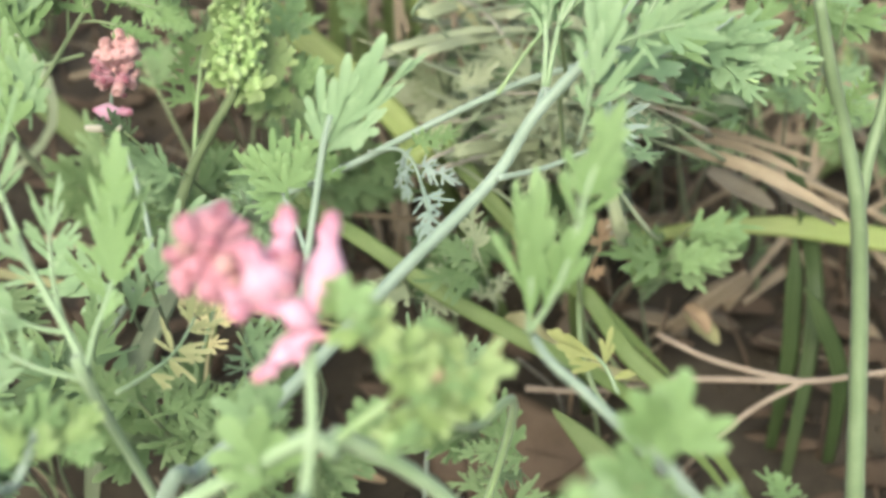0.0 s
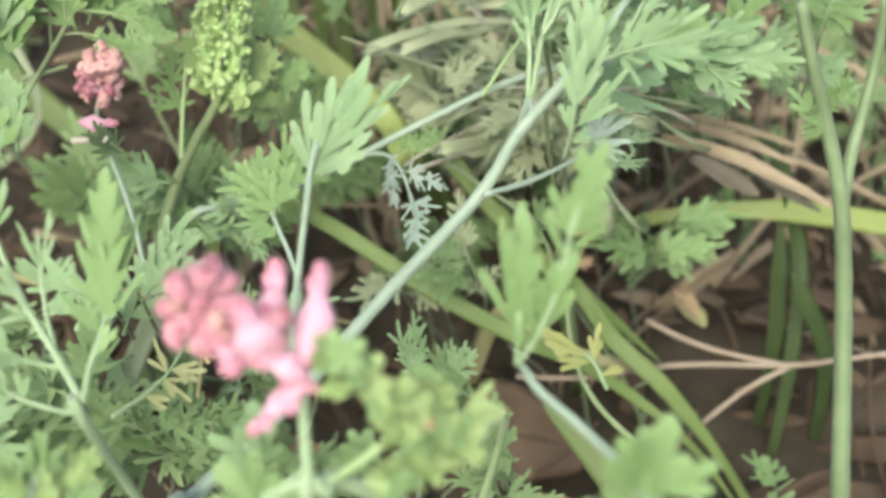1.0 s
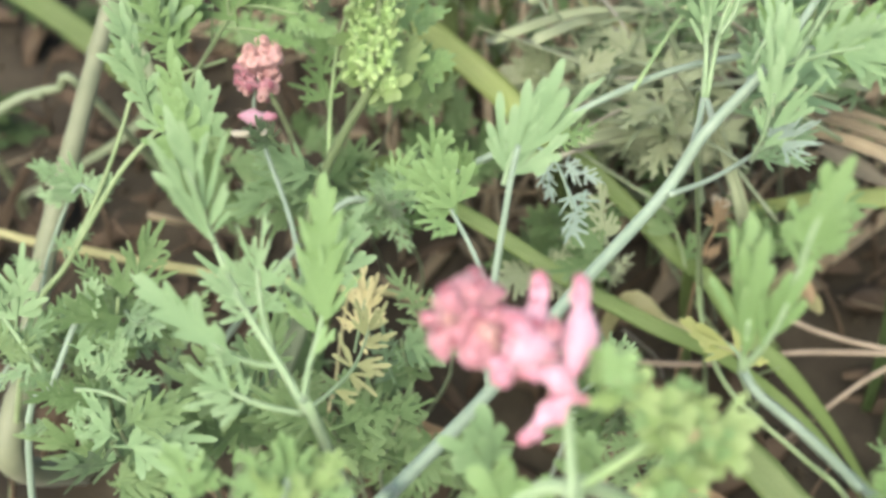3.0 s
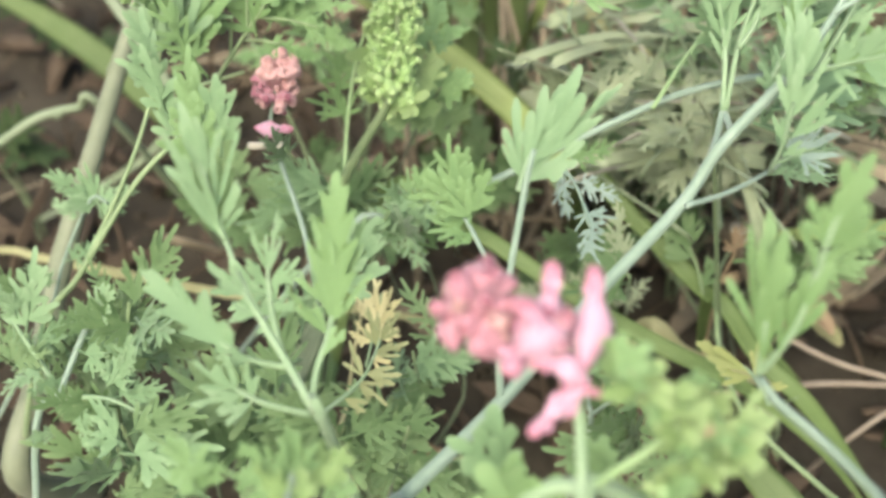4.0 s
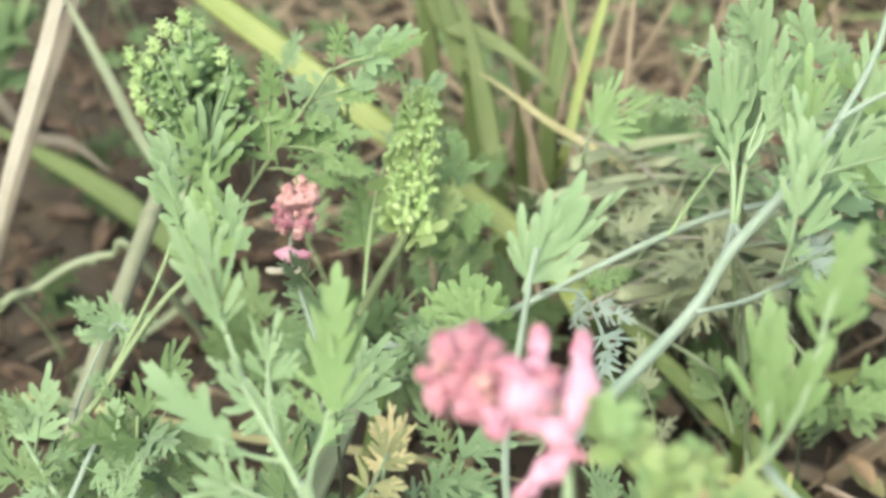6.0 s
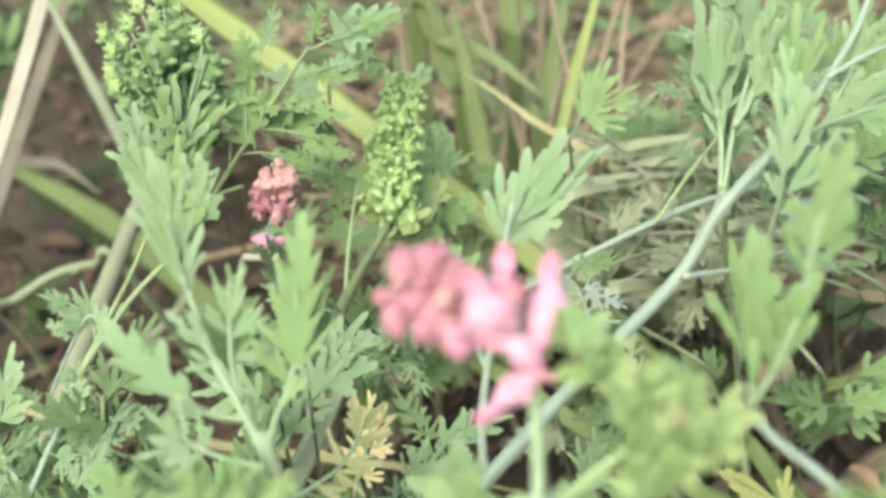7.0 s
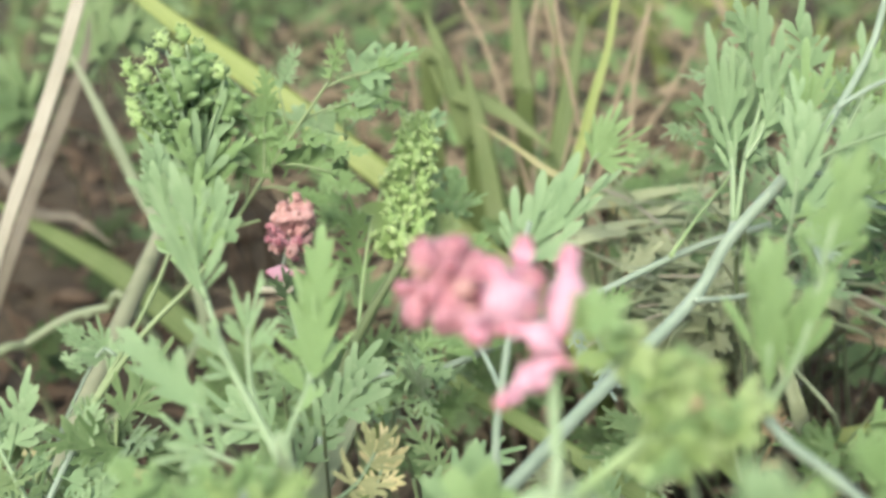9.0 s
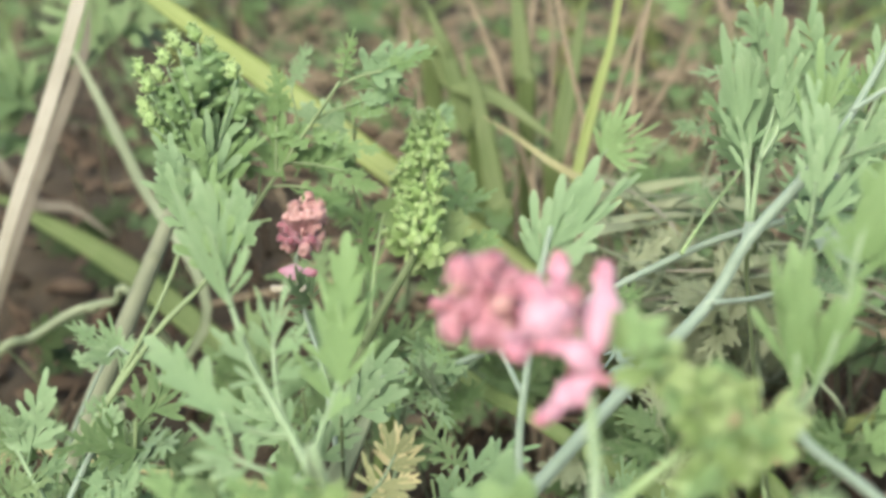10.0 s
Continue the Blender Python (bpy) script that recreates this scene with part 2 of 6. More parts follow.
def lobe(sh, at, d, side, up, length, width, rise=0.15, thick=0.012, segs=5, point=0.35, slot=0):
    """One leaf lobe: a flat finger, lens-shaped in section, widest past its middle."""
    tops, unders = [], []
    for i in range(segs + 1):
        t = i / segs
        w = width * 0.5 * (0.4 + 0.6 * math.sin(min(1, t * 1.7) * math.pi / 2)) * (1 if t < 0.6 else max(0.08, 1 - ((t - 0.6) / 0.4) ** (2.3 - point)))
        c = at + d * (length * t) + up * (rise * length * (t - 0.6 * t * t)) 
        e = thick * (1 - 0.6 * t)
        rim = up * (0.16 * w)
        tops.append((c - side * w + rim, c + up * e * 0.2, c + side * w + rim))
        unders.append((c + side * w + rim, c - up * e, c - side * w + rim))
    sh.sheet(tops, slot)
    sh.sheet(unders, slot)


def turn2(angle, y, x):
    return (y * math.cos(angle) + x * math.sin(angle)), (x * math.cos(angle) - y * math.sin(angle))


def finger(sh, rnd, at, d, side, up, long, wide, inner, part_at, wedge, rows, bend, lift):
    """A flat finger with a blunt tip, broadest well out; up to part_at it is a wedge that joins its neighbours."""
    tops, unders = [], []
    curve = rnd.uniform(-0.16, 0.16)
    for k in range(rows + 1):
        t = k / rows
        t = t if t < 0.7 else 0.7 + 0.3 * ((t - 0.7) / 0.3) ** 0.55
        if t <= part_at:
            q = t / part_at
            w = (0.07 + 0.93 * q) * inner if wedge else wide * (0.16 + 0.22 * q)
        else:
            q = (t - part_at) / (1 - part_at)
            belly = 0.5 * wide * (0.76 + 0.34 * math.sin(min(1, q * 1.15) * math.pi * 0.62))
            w = inner + (belly - inner) * min(1, q * 4)
        if t > 0.78:
            w = min(w, 0.58 * wide) * max(0.34, 1 - ((t - 0.78) / 0.24) ** 2.6)
        c = at + d * (long * t) + side * (curve * long * t * t) + up * (long * (bend * t * t + lift * t))
        rim = up * (0.08 * w)
        tops.append((c - side * w + rim, c, c + side * w + rim))
        unders.append((c + side * w + rim, c - up * wide * 0.07, c - side * w + rim))
    sh.sheet(tops)
    sh.sheet(unders)


def palm(sh, rnd, at, d, side, up, length, fingers, spread, split, width, rows=7):
    """One leaflet: a wedge that parts into blunt flat fingers, some of them notched.
    spread: half the angle of the whole, split: how far out the fingers part, width: of a finger, as shares of the length."""
    half = spread / max(1, fingers - 1)
    for i in range(fingers):
        f = 0.0 if fingers == 1 else i / (fingers - 1) * 2 - 1
        fd, fs = turn2(f * spread + rnd.uniform(-0.1, 0.1), d, side)
        long = length * (1 - 0.3 * abs(f) ** 1.4) * rnd.uniform(0.76, 1.06)
        part_at = min(0.8, split * length / long)
        bend, lift = rnd.uniform(-0.14, 0.18), rnd.uniform(-0.1, 0.18) * abs(f)
        wide = width * length * rnd.uniform(0.82, 1.15)
        inner = split * length * math.tan(half) if fingers > 1 else wide * 0.38
        over = up * (0.004 * length * (i % 2))
        finger(sh, rnd, at + over, fd, fs, up, long, wide, inner, part_at, fingers > 1, rows, bend, lift)
        for sgn in (-1, 1):
            if rnd.random() < 0.34:
                t = rnd.uniform(0.45, 0.6)
                root = at + over + fd * (long * t) + up * (long * (bend * t * t + lift * t) + 0.003 * length)
                ld, ls = turn2(sgn * rnd.uniform(0.5, 0.75), fd, fs)
                finger(sh, rnd, root, ld, ls, up, long * rnd.uniform(0.26, 0.4), wide * 0.85, wide * 0.3, 0.3, False, max(4, rows - 2), 0.05, lift)


def blade(sh, rnd, at, d, side, up, length, teeth, width, rows=12):
    """One broad leaflet with blunt teeth along both edges."""
    bend, tops, unders = rnd.uniform(-0.12, 0.18), [], []
    shift = rnd.random()
    for k in range(rows + 1):
        t = k / rows
        body = 0.5 * width * length * math.sin(math.pi * min(1, 0.06 + 0.94 * t) ** 0.8) ** 0.75
        out = []
        for sgn, ph in ((-1, shift), (1, shift + 0.5)):
            saw = (t * teeth + ph) % 1.0
            w = max(0.008 * length, body * (0.4 + 0.78 * saw))
            out.append(d * (length * 0.14 * saw * math.sin(math.pi * t)) + side * (sgn * w) + up * (0.16 * w))
        c = at + d * (length * t) + up * (bend * length * t * t)
        tops.append((c + out[0], c + out[0] * 0.5 - up * 0.004 * length, c, c + out[1] * 0.5 - up * 0.004 * length, c + out[1]))
        unders.append(tuple(p - up * (0.012 * length if 0 < n < 4 else 0) for n, p in enumerate(tops[-1]))[::-1])
    sh.sheet(tops)
    sh.sheet(unders)


STYLES = {  # pairs of leaflets, their length, fingers on each, half the angle of those, where they part, finger width, how far the leaflets stand off, fineness
    "broad": (2, 0.48, 3, 0.55, 0.45, 0.165, 0.75, 6),
    "finger": (2, 0.5, 3, 0.52, 0.36, 0.13, 0.62, 6),
    "fern": (3, 0.36, 3, 0.6, 0.32, 0.105, 0.85, 5),
    "thread": (3, 0.4, 4, 0.62, 0.34, 0.075, 0.75, 5),
    "fan": (1, 0.66, 4, 0.55, 0.42, 0.13, 0.6, 7),
    "wide": (1, 0.68, 3, 0.5, 0.56, 0.24, 0.55, 8),
    "frill": (2, 0.44, 5, 0.85, 0.6, 0.17, 0.85, 6),
    "coarse": (2, 0.45, 2, 0.4, 0.4, 0.2, 0.8, 4),
    "comb": (2, 0.5, 4, 0.55, 0.4, 0.095, 0.55, 6),
    "kale": (2, 0.48, 3, 0.5, 0.5, 0.16, 0.55, 6),
    "spray": (3, 0.36, 4, 0.65, 0.42, 0.09, 0.75, 5),
}


def leaf_mesh(style, seed, mat):
    """A divided leaf of length one along y, its upper face to z."""
    pairs, size, fingers, spread, split, width, off, rows = STYLES[style]
    rnd, sh = random.Random(seed), Shape()
    X, Y, Z = Vector((1, 0, 0)), Vector((0, 1, 0)), Vector((0, 0, 1))
    top = 1 - size
    bend = rnd.uniform(-0.08, 0.12)
    mid = Vector((rnd.uniform(-0.04, 0.04), top * 0.5, bend * 0.6))
    head = Vector((rnd.uniform(-0.05, 0.05), top, bend))
    line = tube(sh, [Vector((0, 0, 0)), mid, head], max(0.016, width * size * 0.16), max(0.012, width * size * 0.13), 6, 4)
    for k in range(pairs):
        for sgn in (-1, 1):
            t = min(0.98, 0.25 + 0.7 * (k + 0.22 * sgn + 0.2) / pairs + rnd.uniform(-0.05, 0.05))
            at = line[min(len(line) - 1, int(t * len(line)))]
            d, s = turn2(sgn * (off - 0.12 * k + rnd.uniform(-0.1, 0.1)), Y, X)
            up = (Z - X * sgn * rnd.uniform(-0.05, 0.3)).normalized()
            d = (d + Z * rnd.uniform(-0.1, 0.15)).normalized()
            palm(sh, rnd, at, d, s, up, size * (1.0 - 0.2 * k / pairs) * rnd.uniform(0.85, 1.1), fingers, spread, split, width, rows)
    palm(sh, rnd, head - Y * 0.01, Y, X, (Z + Y * rnd.uniform(-0.2, 0.1)).normalized(), size, fingers, spread, split, width, rows)
    return sh.mesh(f"{style}_leaf", [mat])


LEAFLETS = {  # fingers, half the angle, where they part, finger width
    "strap": (1, 0.0, 0.4, 0.22),
    "duo": (2, 0.26, 0.38, 0.14),
    "tri": (3, 0.46, 0.34, 0.127),
    "trio": (3, 0.38, 0.48, 0.185),
    "five": (5, 0.75, 0.4, 0.13),
    "seven": (7, 1.0, 0.3, 0.07),
    "ruffle": (5, 0.85, 0.68, 0.3),
}


def leaflet_mesh(style, seed, mat):
    """A single leaflet of length one along y."""
    rnd, sh = random.Random(seed), Shape()
    X, Y, Z = Vector((1, 0, 0)), Vector((0, 1, 0)), Vector((0, 0, 1))
    if style in ("blade", "toothed"):
        blade(sh, rnd, Vector((0, 0, 0)), Y, X, Z, 1.0, 4 if style == "blade" else 5, 0.44, 20 if style == "blade" else 25)
    else:
        palm(sh, rnd, Vector((0, 0, 0)), Y, X, Z, 1.0, *LEAFLETS[style], 9)
    return sh.mesh("leaflet", [mat])


def bud_spray_mesh(seed, mat):
    """A tight spray of tiny green flower buds, of length one along y."""
    rnd, sh = random.Random(seed), Shape()
    tube(sh, [Vector((0, 0, 0)), Vector((0.03, 0.45, 0.05)), Vector((0, 0.9, 0))], 0.035, 0.02, 5, 2)
    blob = [(0.1, 0.05), (0.25, 0.2), (0.5, 0.26), (0.75, 0.2), (0.95, 0.06)]
    sh.ring_tube([[Vector((math.cos(q) * r, y, math.sin(q) * r * 0.8)) for q in (0, -1.05, -2.09, -3.14, -4.19, -5.24)] for y, r in blob])
    for k in range(15):
        t = 0.15 + 0.85 * k / 14
        a, off = k * 2.4, 0.3 * (1.15 - 0.75 * t) * rnd.uniform(0.7, 1.1)
        d = Vector((math.cos(a), rnd.uniform(0.5, 1.3), math.sin(a) * 0.8)).normalized()
        c = Vector((math.cos(a) * off, t * 0.92, math.sin(a) * off * 0.8))
        s, u = d.orthogonal().normalized(), d.cross(d.orthogonal().normalized())
        long, r = rnd.uniform(0.12, 0.2), rnd.uniform(0.055, 0.09)
        n = len(sh.v)
        rings = [[c + d * (long * y) + (s * math.cos(q) + u * math.sin(q)) * r * w for q in (0, 1.05, 2.09, 3.14, 4.19, 5.24)] for y, w in ((-0.9, 0.35), (-0.3, 0.6), (0.25, 1.0), (0.7, 0.85), (1.0, 0.3))]
        sh.ring_tube([list(reversed(ring)) for ring in rings])
        for i in range(5):
            for q in range(6):
                sh.t[n + i * 6 + q] = i / 4
    return sh.mesh("bud_spray", [mat])


MESHES = {}


def leaf_of(style, mat, which):
    key = (style, mat.name, which)
    if key not in MESHES:
        if style == "buds":
            MESHES[key] = bud_spray_mesh(which, mat)
        else:
            MESHES[key] = (leaf_mesh if style in STYLES else leaflet_mesh)(style, 101 * which + len(style), mat)
    return MESHES[key]


# ---- objects ----
def thing(name, base, label, category, group=""):
    ob = new(name)
    ob.empty_display_size = 0.01
    ob.location = base
    return tagged(ob, label, category, group)


def part(name, me, parent, label="", m=None):
    ob = new(name, me)
    ob.parent = parent
    top = parent
    if m is not None:
        ob.matrix_basis = m
    ob.matrix_parent_inverse = Matrix.Translation(-(top.location if top.parent is None else Vector((0, 0, 0))))
    if label:
        ob["label"] = label
    return ob


def stem(plant, points, r0, r1, mat=None, name="stem", sides=8, steps=6, label=""):
    """A stem or stalk; radii in millimetres."""
    sh = Shape()
    tube(sh, mm(points), r0 * 0.001, r1 * 0.001, sides, steps, 0, 0.06, 0.05)
    return part(name, sh.mesh(name, [mat or STEM]), plant, label)


COUNT = [0]


def leaf_pose(points, face, wide=1.0):
    a, b = mm(points)
    y = (b - a).normalized()
    n = Vector((-0.1, -0.72, 0.68)) - y * y.dot(Vector((-0.1, -0.72, 0.68)))
    n = n.normalized() if n.length > 0.05 else y.orthogonal().normalized()
    n = Matrix.Rotation(radians(face), 3, y) @ n
    size = (b - a).length
    return Matrix.Translation(a) @ Matrix((y.cross(n), y, n)).transposed().to_4x4() @ Matrix.Diagonal((size * wide, size, size, 1))


def leaf(plant, style, points, face=0.0, mat=None, name="leaf", wide=1.0):
    """A leaf from its base to its tip. face: degrees it is turned about its own axis."""
    COUNT[0] += 1
    return part(name, leaf_of(style, mat or LEAF, COUNT[0] % 7), plant, "", leaf_pose(points, face, wide))


def compound(plant, line, r0, r1, leaflets, mat=None, stalk_mat=None):
    """A leaf built up of its stalk and the leaflets on it: style, base, tip, how wide, degrees turned about its own axis."""
    stalk = stem(plant, line, r0, r1, stalk_mat or STEM_SAGE, "leaf", 7, 5)
    for style, a, b, wide, face in leaflets:
        leaf(stalk, style, [a, b], face, mat, "leaflet", wide)
    return stalk


def flower_mesh(seed, mats, kind="open"):
    """A fumitory flower of length one along y: calyx end, winged belly, narrow neck and a rounded spur at the far end."""
    rnd, sh = random.Random(seed), Shape()
    prof = [(0.0, 0.045, 1.0), (0.07, 0.085, 1.0), (0.18, 0.12, 1.1), (0.32, 0.155, 1.3), (0.46, 0.15, 1.3), (0.58, 0.115, 1.1), (0.68, 0.1, 1.0), (0.78, 0.112, 0.95), (0.88, 0.128, 0.95), (0.96, 0.105, 0.95), (1.0, 0.05, 1.0)]
    if kind == "bud":
        prof = [(0.0, 0.06, 1), (0.12, 0.12, 1), (0.35, 0.17, 1), (0.6, 0.2, 1), (0.8, 0.2, 1), (0.94, 0.17, 1), (1.0, 0.11, 1), (0.95, 0.06, 1), (0.85, 0.02, 1)]
    bend, side = rnd.uniform(-0.12, 0.16), rnd.uniform(-0.1, 0.1)
    rings, base = [], 0
    for n, (y, r, flat) in enumerate(prof):
        c = Vector((side * math.sin(y * math.pi), y, bend * math.sin(y * math.pi)))
        ring = []
        for k in range(12):
            a = math.tau * k / 12
            q = r * (1 + rnd.uniform(-0.1, 0.1) + (0.22 if k % 6 == 0 and 0.15 < y < 0.6 else 0))
            ring.append(c + Vector((math.cos(a) * q * flat, 0, math.sin(a) * q / flat)))
            sh.t[n * 12 + k] = n / (len(prof) - 1)
        rings.append(ring)
    sh.ring_tube(rings, 0)
    if kind == "open":
        for sgn in (-1, 1):
            lobe(sh, Vector((0.08 * sgn, 0.26, 0.02)), Vector((0.45 * sgn, 0.85, 0.15)).normalized(), Vector((0.8, -0.5 * sgn, 0)).normalized(), Vector((0, 0, 1)), 0.24, 0.14, 0.3, 0.02, 4, 0.2, 0)
            lobe(sh, Vector((0.03 * sgn, 0.66, 0.06)), Vector((0.3 * sgn, 0.9, 0.3)).normalized(), Vector((0.9, -0.35 * sgn, 0)).normalized(), Vector((0, -0.3, 0.9)), 0.2, 0.12, 0.3, 0.02, 4, 0.2, 0)
    return sh.mesh("flower", mats)


FLOWERS = [flower_mesh(k, [PETAL]) for k in range(4)]
FLOWERS_DEEP = [flower_mesh(k + 7, [PETAL_DEEP]) for k in range(3)]
FLOWERS_FADED = [flower_mesh(k + 60, [PETAL_OLD]) for k in range(3)]
BUDS_OLD = [flower_mesh(k + 20, [PETAL_OLD], "bud") for k in range(4)]
BUDS = [flower_mesh(k + 40, [PETAL_DEEP], "open" if k == 1 else "bud") for k in range(4)]


def aimed(a, b, roll, wide=1.0):
    y = (b - a).normalized()
    n = Vector((0, -0.72, 0.68))
    n = (n - y * y.dot(n))
    n = n.normalized() if n.length > 0.05 else y.orthogonal().normalized()
    n = Matrix.Rotation(radians(roll), 3, y) @ n
    s = (b - a).length
    return Matrix.Translation(a) @ Matrix((y.cross(n), y, n)).transposed().to_4x4() @ Matrix.Diagonal((s * wide, s, s * wide, 1))


def flower(raceme, points, meshes, which, roll=0.0, wide=1.0, name="flower", label=""):
    a, b = mm(points)
    return part(name, meshes[which % len(meshes)], raceme, label, aimed(a, b, roll, wide))


# ---- ground: one sheet to the horizon, lumpy near by ----
def graded(fine, step, far, grow=1.35):
    out, x, s = [], 0.0, step
    while x < far:
        out.append(x)
        if x > fine:
            s *= grow
        x += s
    return [-v for v in reversed(out[1:])] + out


def ground_height(x, y):
    near = math.exp(-((x / 1.5) ** 2 + ((y - 0.3) / 1.5) ** 2))
    return near * (0.009 * noise.noise(Vector((x * 9, y * 9, 1.3))) + 0.006 * noise.noise(Vector((x * 31, y * 31, 4.1))) + 0.0025 * noise.noise(Vector((x * 110, y * 110, 7.7)))) - 0.006 * near


def build_ground():
    xs, ys = graded(0.35, 0.006, 60), [y + 0.25 for y in graded(0.4, 0.006, 60)]
    verts = [(x, y, ground_height(x, y)) for y in ys for x in xs]
    w = len(xs)
    faces = [(j * w + i, j * w + i + 1, (j + 1) * w + i + 1, (j + 1) * w + i) for j in range(len(ys) - 1) for i in range(w - 1)]
    me = bpy.data.meshes.new("ground")
    me.from_pydata(verts, [], faces)
    me.materials.append(SOIL)
    me.polygons.foreach_set("use_smooth", [True] * len(faces))
    tagged(new("ground", me), "dark brown crumbly soil under weeds and straw", "ground", kind="structure")


build_ground()


def rooted(name, points, label, category="weed", group=""):
    """A plant's empty, at the foot of its first stem."""
    p = mm(points)[0]
    return thing(name, Vector((p.x, p.y, ground_height(p.x, p.y))), label, category, group)


def foot(x, y):
    """A place a little under the ground, in millimetres."""
    return (x, y, ground_height(x * 0.001, y * 0.001) * 1000 - 3)


# ---- the fumitory with the thick stem that crosses the view ----
tall = rooted("fumitory_plant", [foot(-57, 128)], "glaucous fumitory with a thick slanting stem and divided leaves", group="fumitory plants")
stem(tall, [foot(-57, 128), *[(-20.9, 96.2, 103.1), (-16.3, 102.1, 104.5), (-3.4, 113.9, 111.1), (10.2, 127.1, 120.4), (24.5, 139.9, 129.8), (30.2, 143.9, 138.5), (37.4, 147.4, 146.2), (38.6, 148.4, 147.4)]], 1.27, 0.85)
stem(tall, [(37.4, 147.4, 146.2), (40.4, 149.7, 149.1), (43.4, 152.2, 152.0), (47.4, 156.6, 156.3), (52.1, 161.9, 163.3), (54.6, 166.2, 171.0)], 0.72, 0.5, name="branch")
stem(tall, [(46.1, 155.2, 155.5), (51.4, 156.8, 158.4), (56.3, 158.1, 160.3), (61.2, 159.2, 162.3)], 0.42, 0.3, name="branch")
stem(tall, [(25.3, 138.7, 130.9), (32.9, 145.4, 128.6), (39.4, 151.6, 127.6), (43.9, 157.3, 126.1)], 0.47, 0.34, name="branch")
leaf(tall, "fern", [(42.9, 157.1, 125.8), (55.3, 165.7, 125.6)], 20, LEAF_GREY)
leaf(tall, "fern", [(40.9, 154.0, 126.4), (54.9, 157.2, 125.8)], -30, LEAF_GREY)
leaf(tall, "finger", [(39.8, 152.8, 140.7), (43.5, 162.9, 147.9)], 10, LEAF_GREY)
leaf(tall, "finger", [(39.0, 152.2, 140.0), (58.6, 170.3, 140.4)], -20, LEAF_GREY)
leaf(tall, "fern", [(37.2, 153.8, 136.6), (52.1, 160.9, 127.5)], -20, LEAF_GREY)
# leaves that hide the upper end of the thick stem
compound(tall, [(37.1, 139.6, 136.8), (37.5, 137.4, 144.2), (37.7, 137.8, 150.3)], 0.38, 0.25, [
    ("tri", (37.6, 137.1, 147.4), (37.4, 144.5, 158.7), 0.5, 0),
    ("tri", (37.9, 137.5, 148.1), (41.7, 141.4, 157.7), 0.55, 0),
    ("tri", (38.2, 136.6, 145.2), (45.7, 138.5, 153.4), 0.6, 0),
    ("duo", (37.5, 137.0, 141.9), (41.8, 135.4, 145.1), 0.8, 0),
    ("duo", (37.7, 136.8, 143.6), (35.5, 141.5, 149.3), 0.7, 0),
], LEAF_GREY)
compound(tall, [(39.7, 147.2, 148.5), (45.1, 144.5, 152.7), (50.4, 142.1, 155.8)], 0.38, 0.25, [
    ("five", (47.3, 144.2, 153.5), (55.8, 143.1, 161.0), 0.6, 0),
    ("five", (47.8, 143.3, 154.2), (56.3, 137.7, 154.6), 0.6, 0),
    ("tri", (45.0, 145.4, 152.1), (49.3, 147.1, 159.5), 0.7, 0),
    ("tri", (44.6, 145.3, 151.9), (48.4, 140.0, 149.5), 0.7, 0),
    ("tri", (50.0, 143.0, 155.1), (58.8, 138.2, 159.0), 0.6, 0),
], LEAF_GREY)
compound(tall, [(38.8, 143.5, 135.7), (41.6, 143.0, 138.0), (44.2, 142.2, 139.7)], 0.3, 0.2, [
    ("seven", (41.6, 143.0, 138.0), (47.2, 143.5, 142.9), 0.8, 0),
    ("seven", (42.0, 143.0, 138.0), (47.7, 139.6, 139.5), 0.8, 0),
    ("five", (40.8, 142.9, 137.5), (43.1, 145.0, 141.3), 0.8, 0),
], LEAF_BLUE)
compound(tall, [(38.0, 141.7, 142.7), (38.9, 141.9, 147.8), (40.2, 146.1, 152.6)], 0.45, 0.28, [
    ("trio", (39.1, 142.8, 149.8), (41.0, 151.3, 159.7), 0.62, 0),
    ("tri", (39.3, 142.3, 148.9), (37.7, 150.9, 156.7), 0.5, 8),
    ("tri", (40.2, 144.2, 150.8), (43.9, 149.4, 157.0), 0.6, -8),
    ("trio", (38.7, 140.8, 147.8), (42.5, 144.0, 151.8), 0.6, 0),
    ("tri", (40.1, 146.2, 152.5), (40.2, 155.8, 162.0), 0.5, 0),
], LEAF_GREY)
# forked side branch that rises behind the flowers
stem(tall, [(-2.6, 114.6, 111.6), (-3.1, 118.2, 119.2), (-2.1, 122.7, 128.2), (-0.9, 126.6, 136.3), (-0.0, 129.1, 142.3), (0.9, 131.4, 145.6)], 0.65, 0.4, name="branch")
compound(tall, [(-0.9, 132.9, 137.0), (-0.4, 134.2, 138.9), (0.6, 135.7, 141.6)], 0.45, 0.28, [
    ("trio", (-0.5, 133.9, 138.5), (-2.1, 144.2, 148.5), 0.5, 6),
    ("trio", (-0.1, 134.2, 138.9), (4.0, 144.9, 150.3), 0.5, 0),
    ("trio", (0.2, 134.2, 139.0), (10.1, 146.1, 153.6), 0.48, 0),
    ("tri", (0.8, 135.1, 140.5), (13.7, 141.7, 149.9), 0.42, 0),
    ("trio", (-0.1, 133.7, 138.2), (10.6, 136.8, 144.6), 0.62, 0),
    ("duo", (-0.4, 133.8, 138.4), (-4.4, 139.4, 143.7), 0.6, 10),
], LEAF_GREY)
stem(tall, [(-3.0, 129.1, 120.5), (-5.0, 135.2, 121.4), (-7.3, 140.1, 123.1), (-9.0, 145.2, 122.9)], 0.42, 0.34, name="branch")
leaf(tall, "finger", [(-7.8, 141.7, 122.9), (-11.2, 152.9, 131.5)], 0, LEAF, wide=1.15)
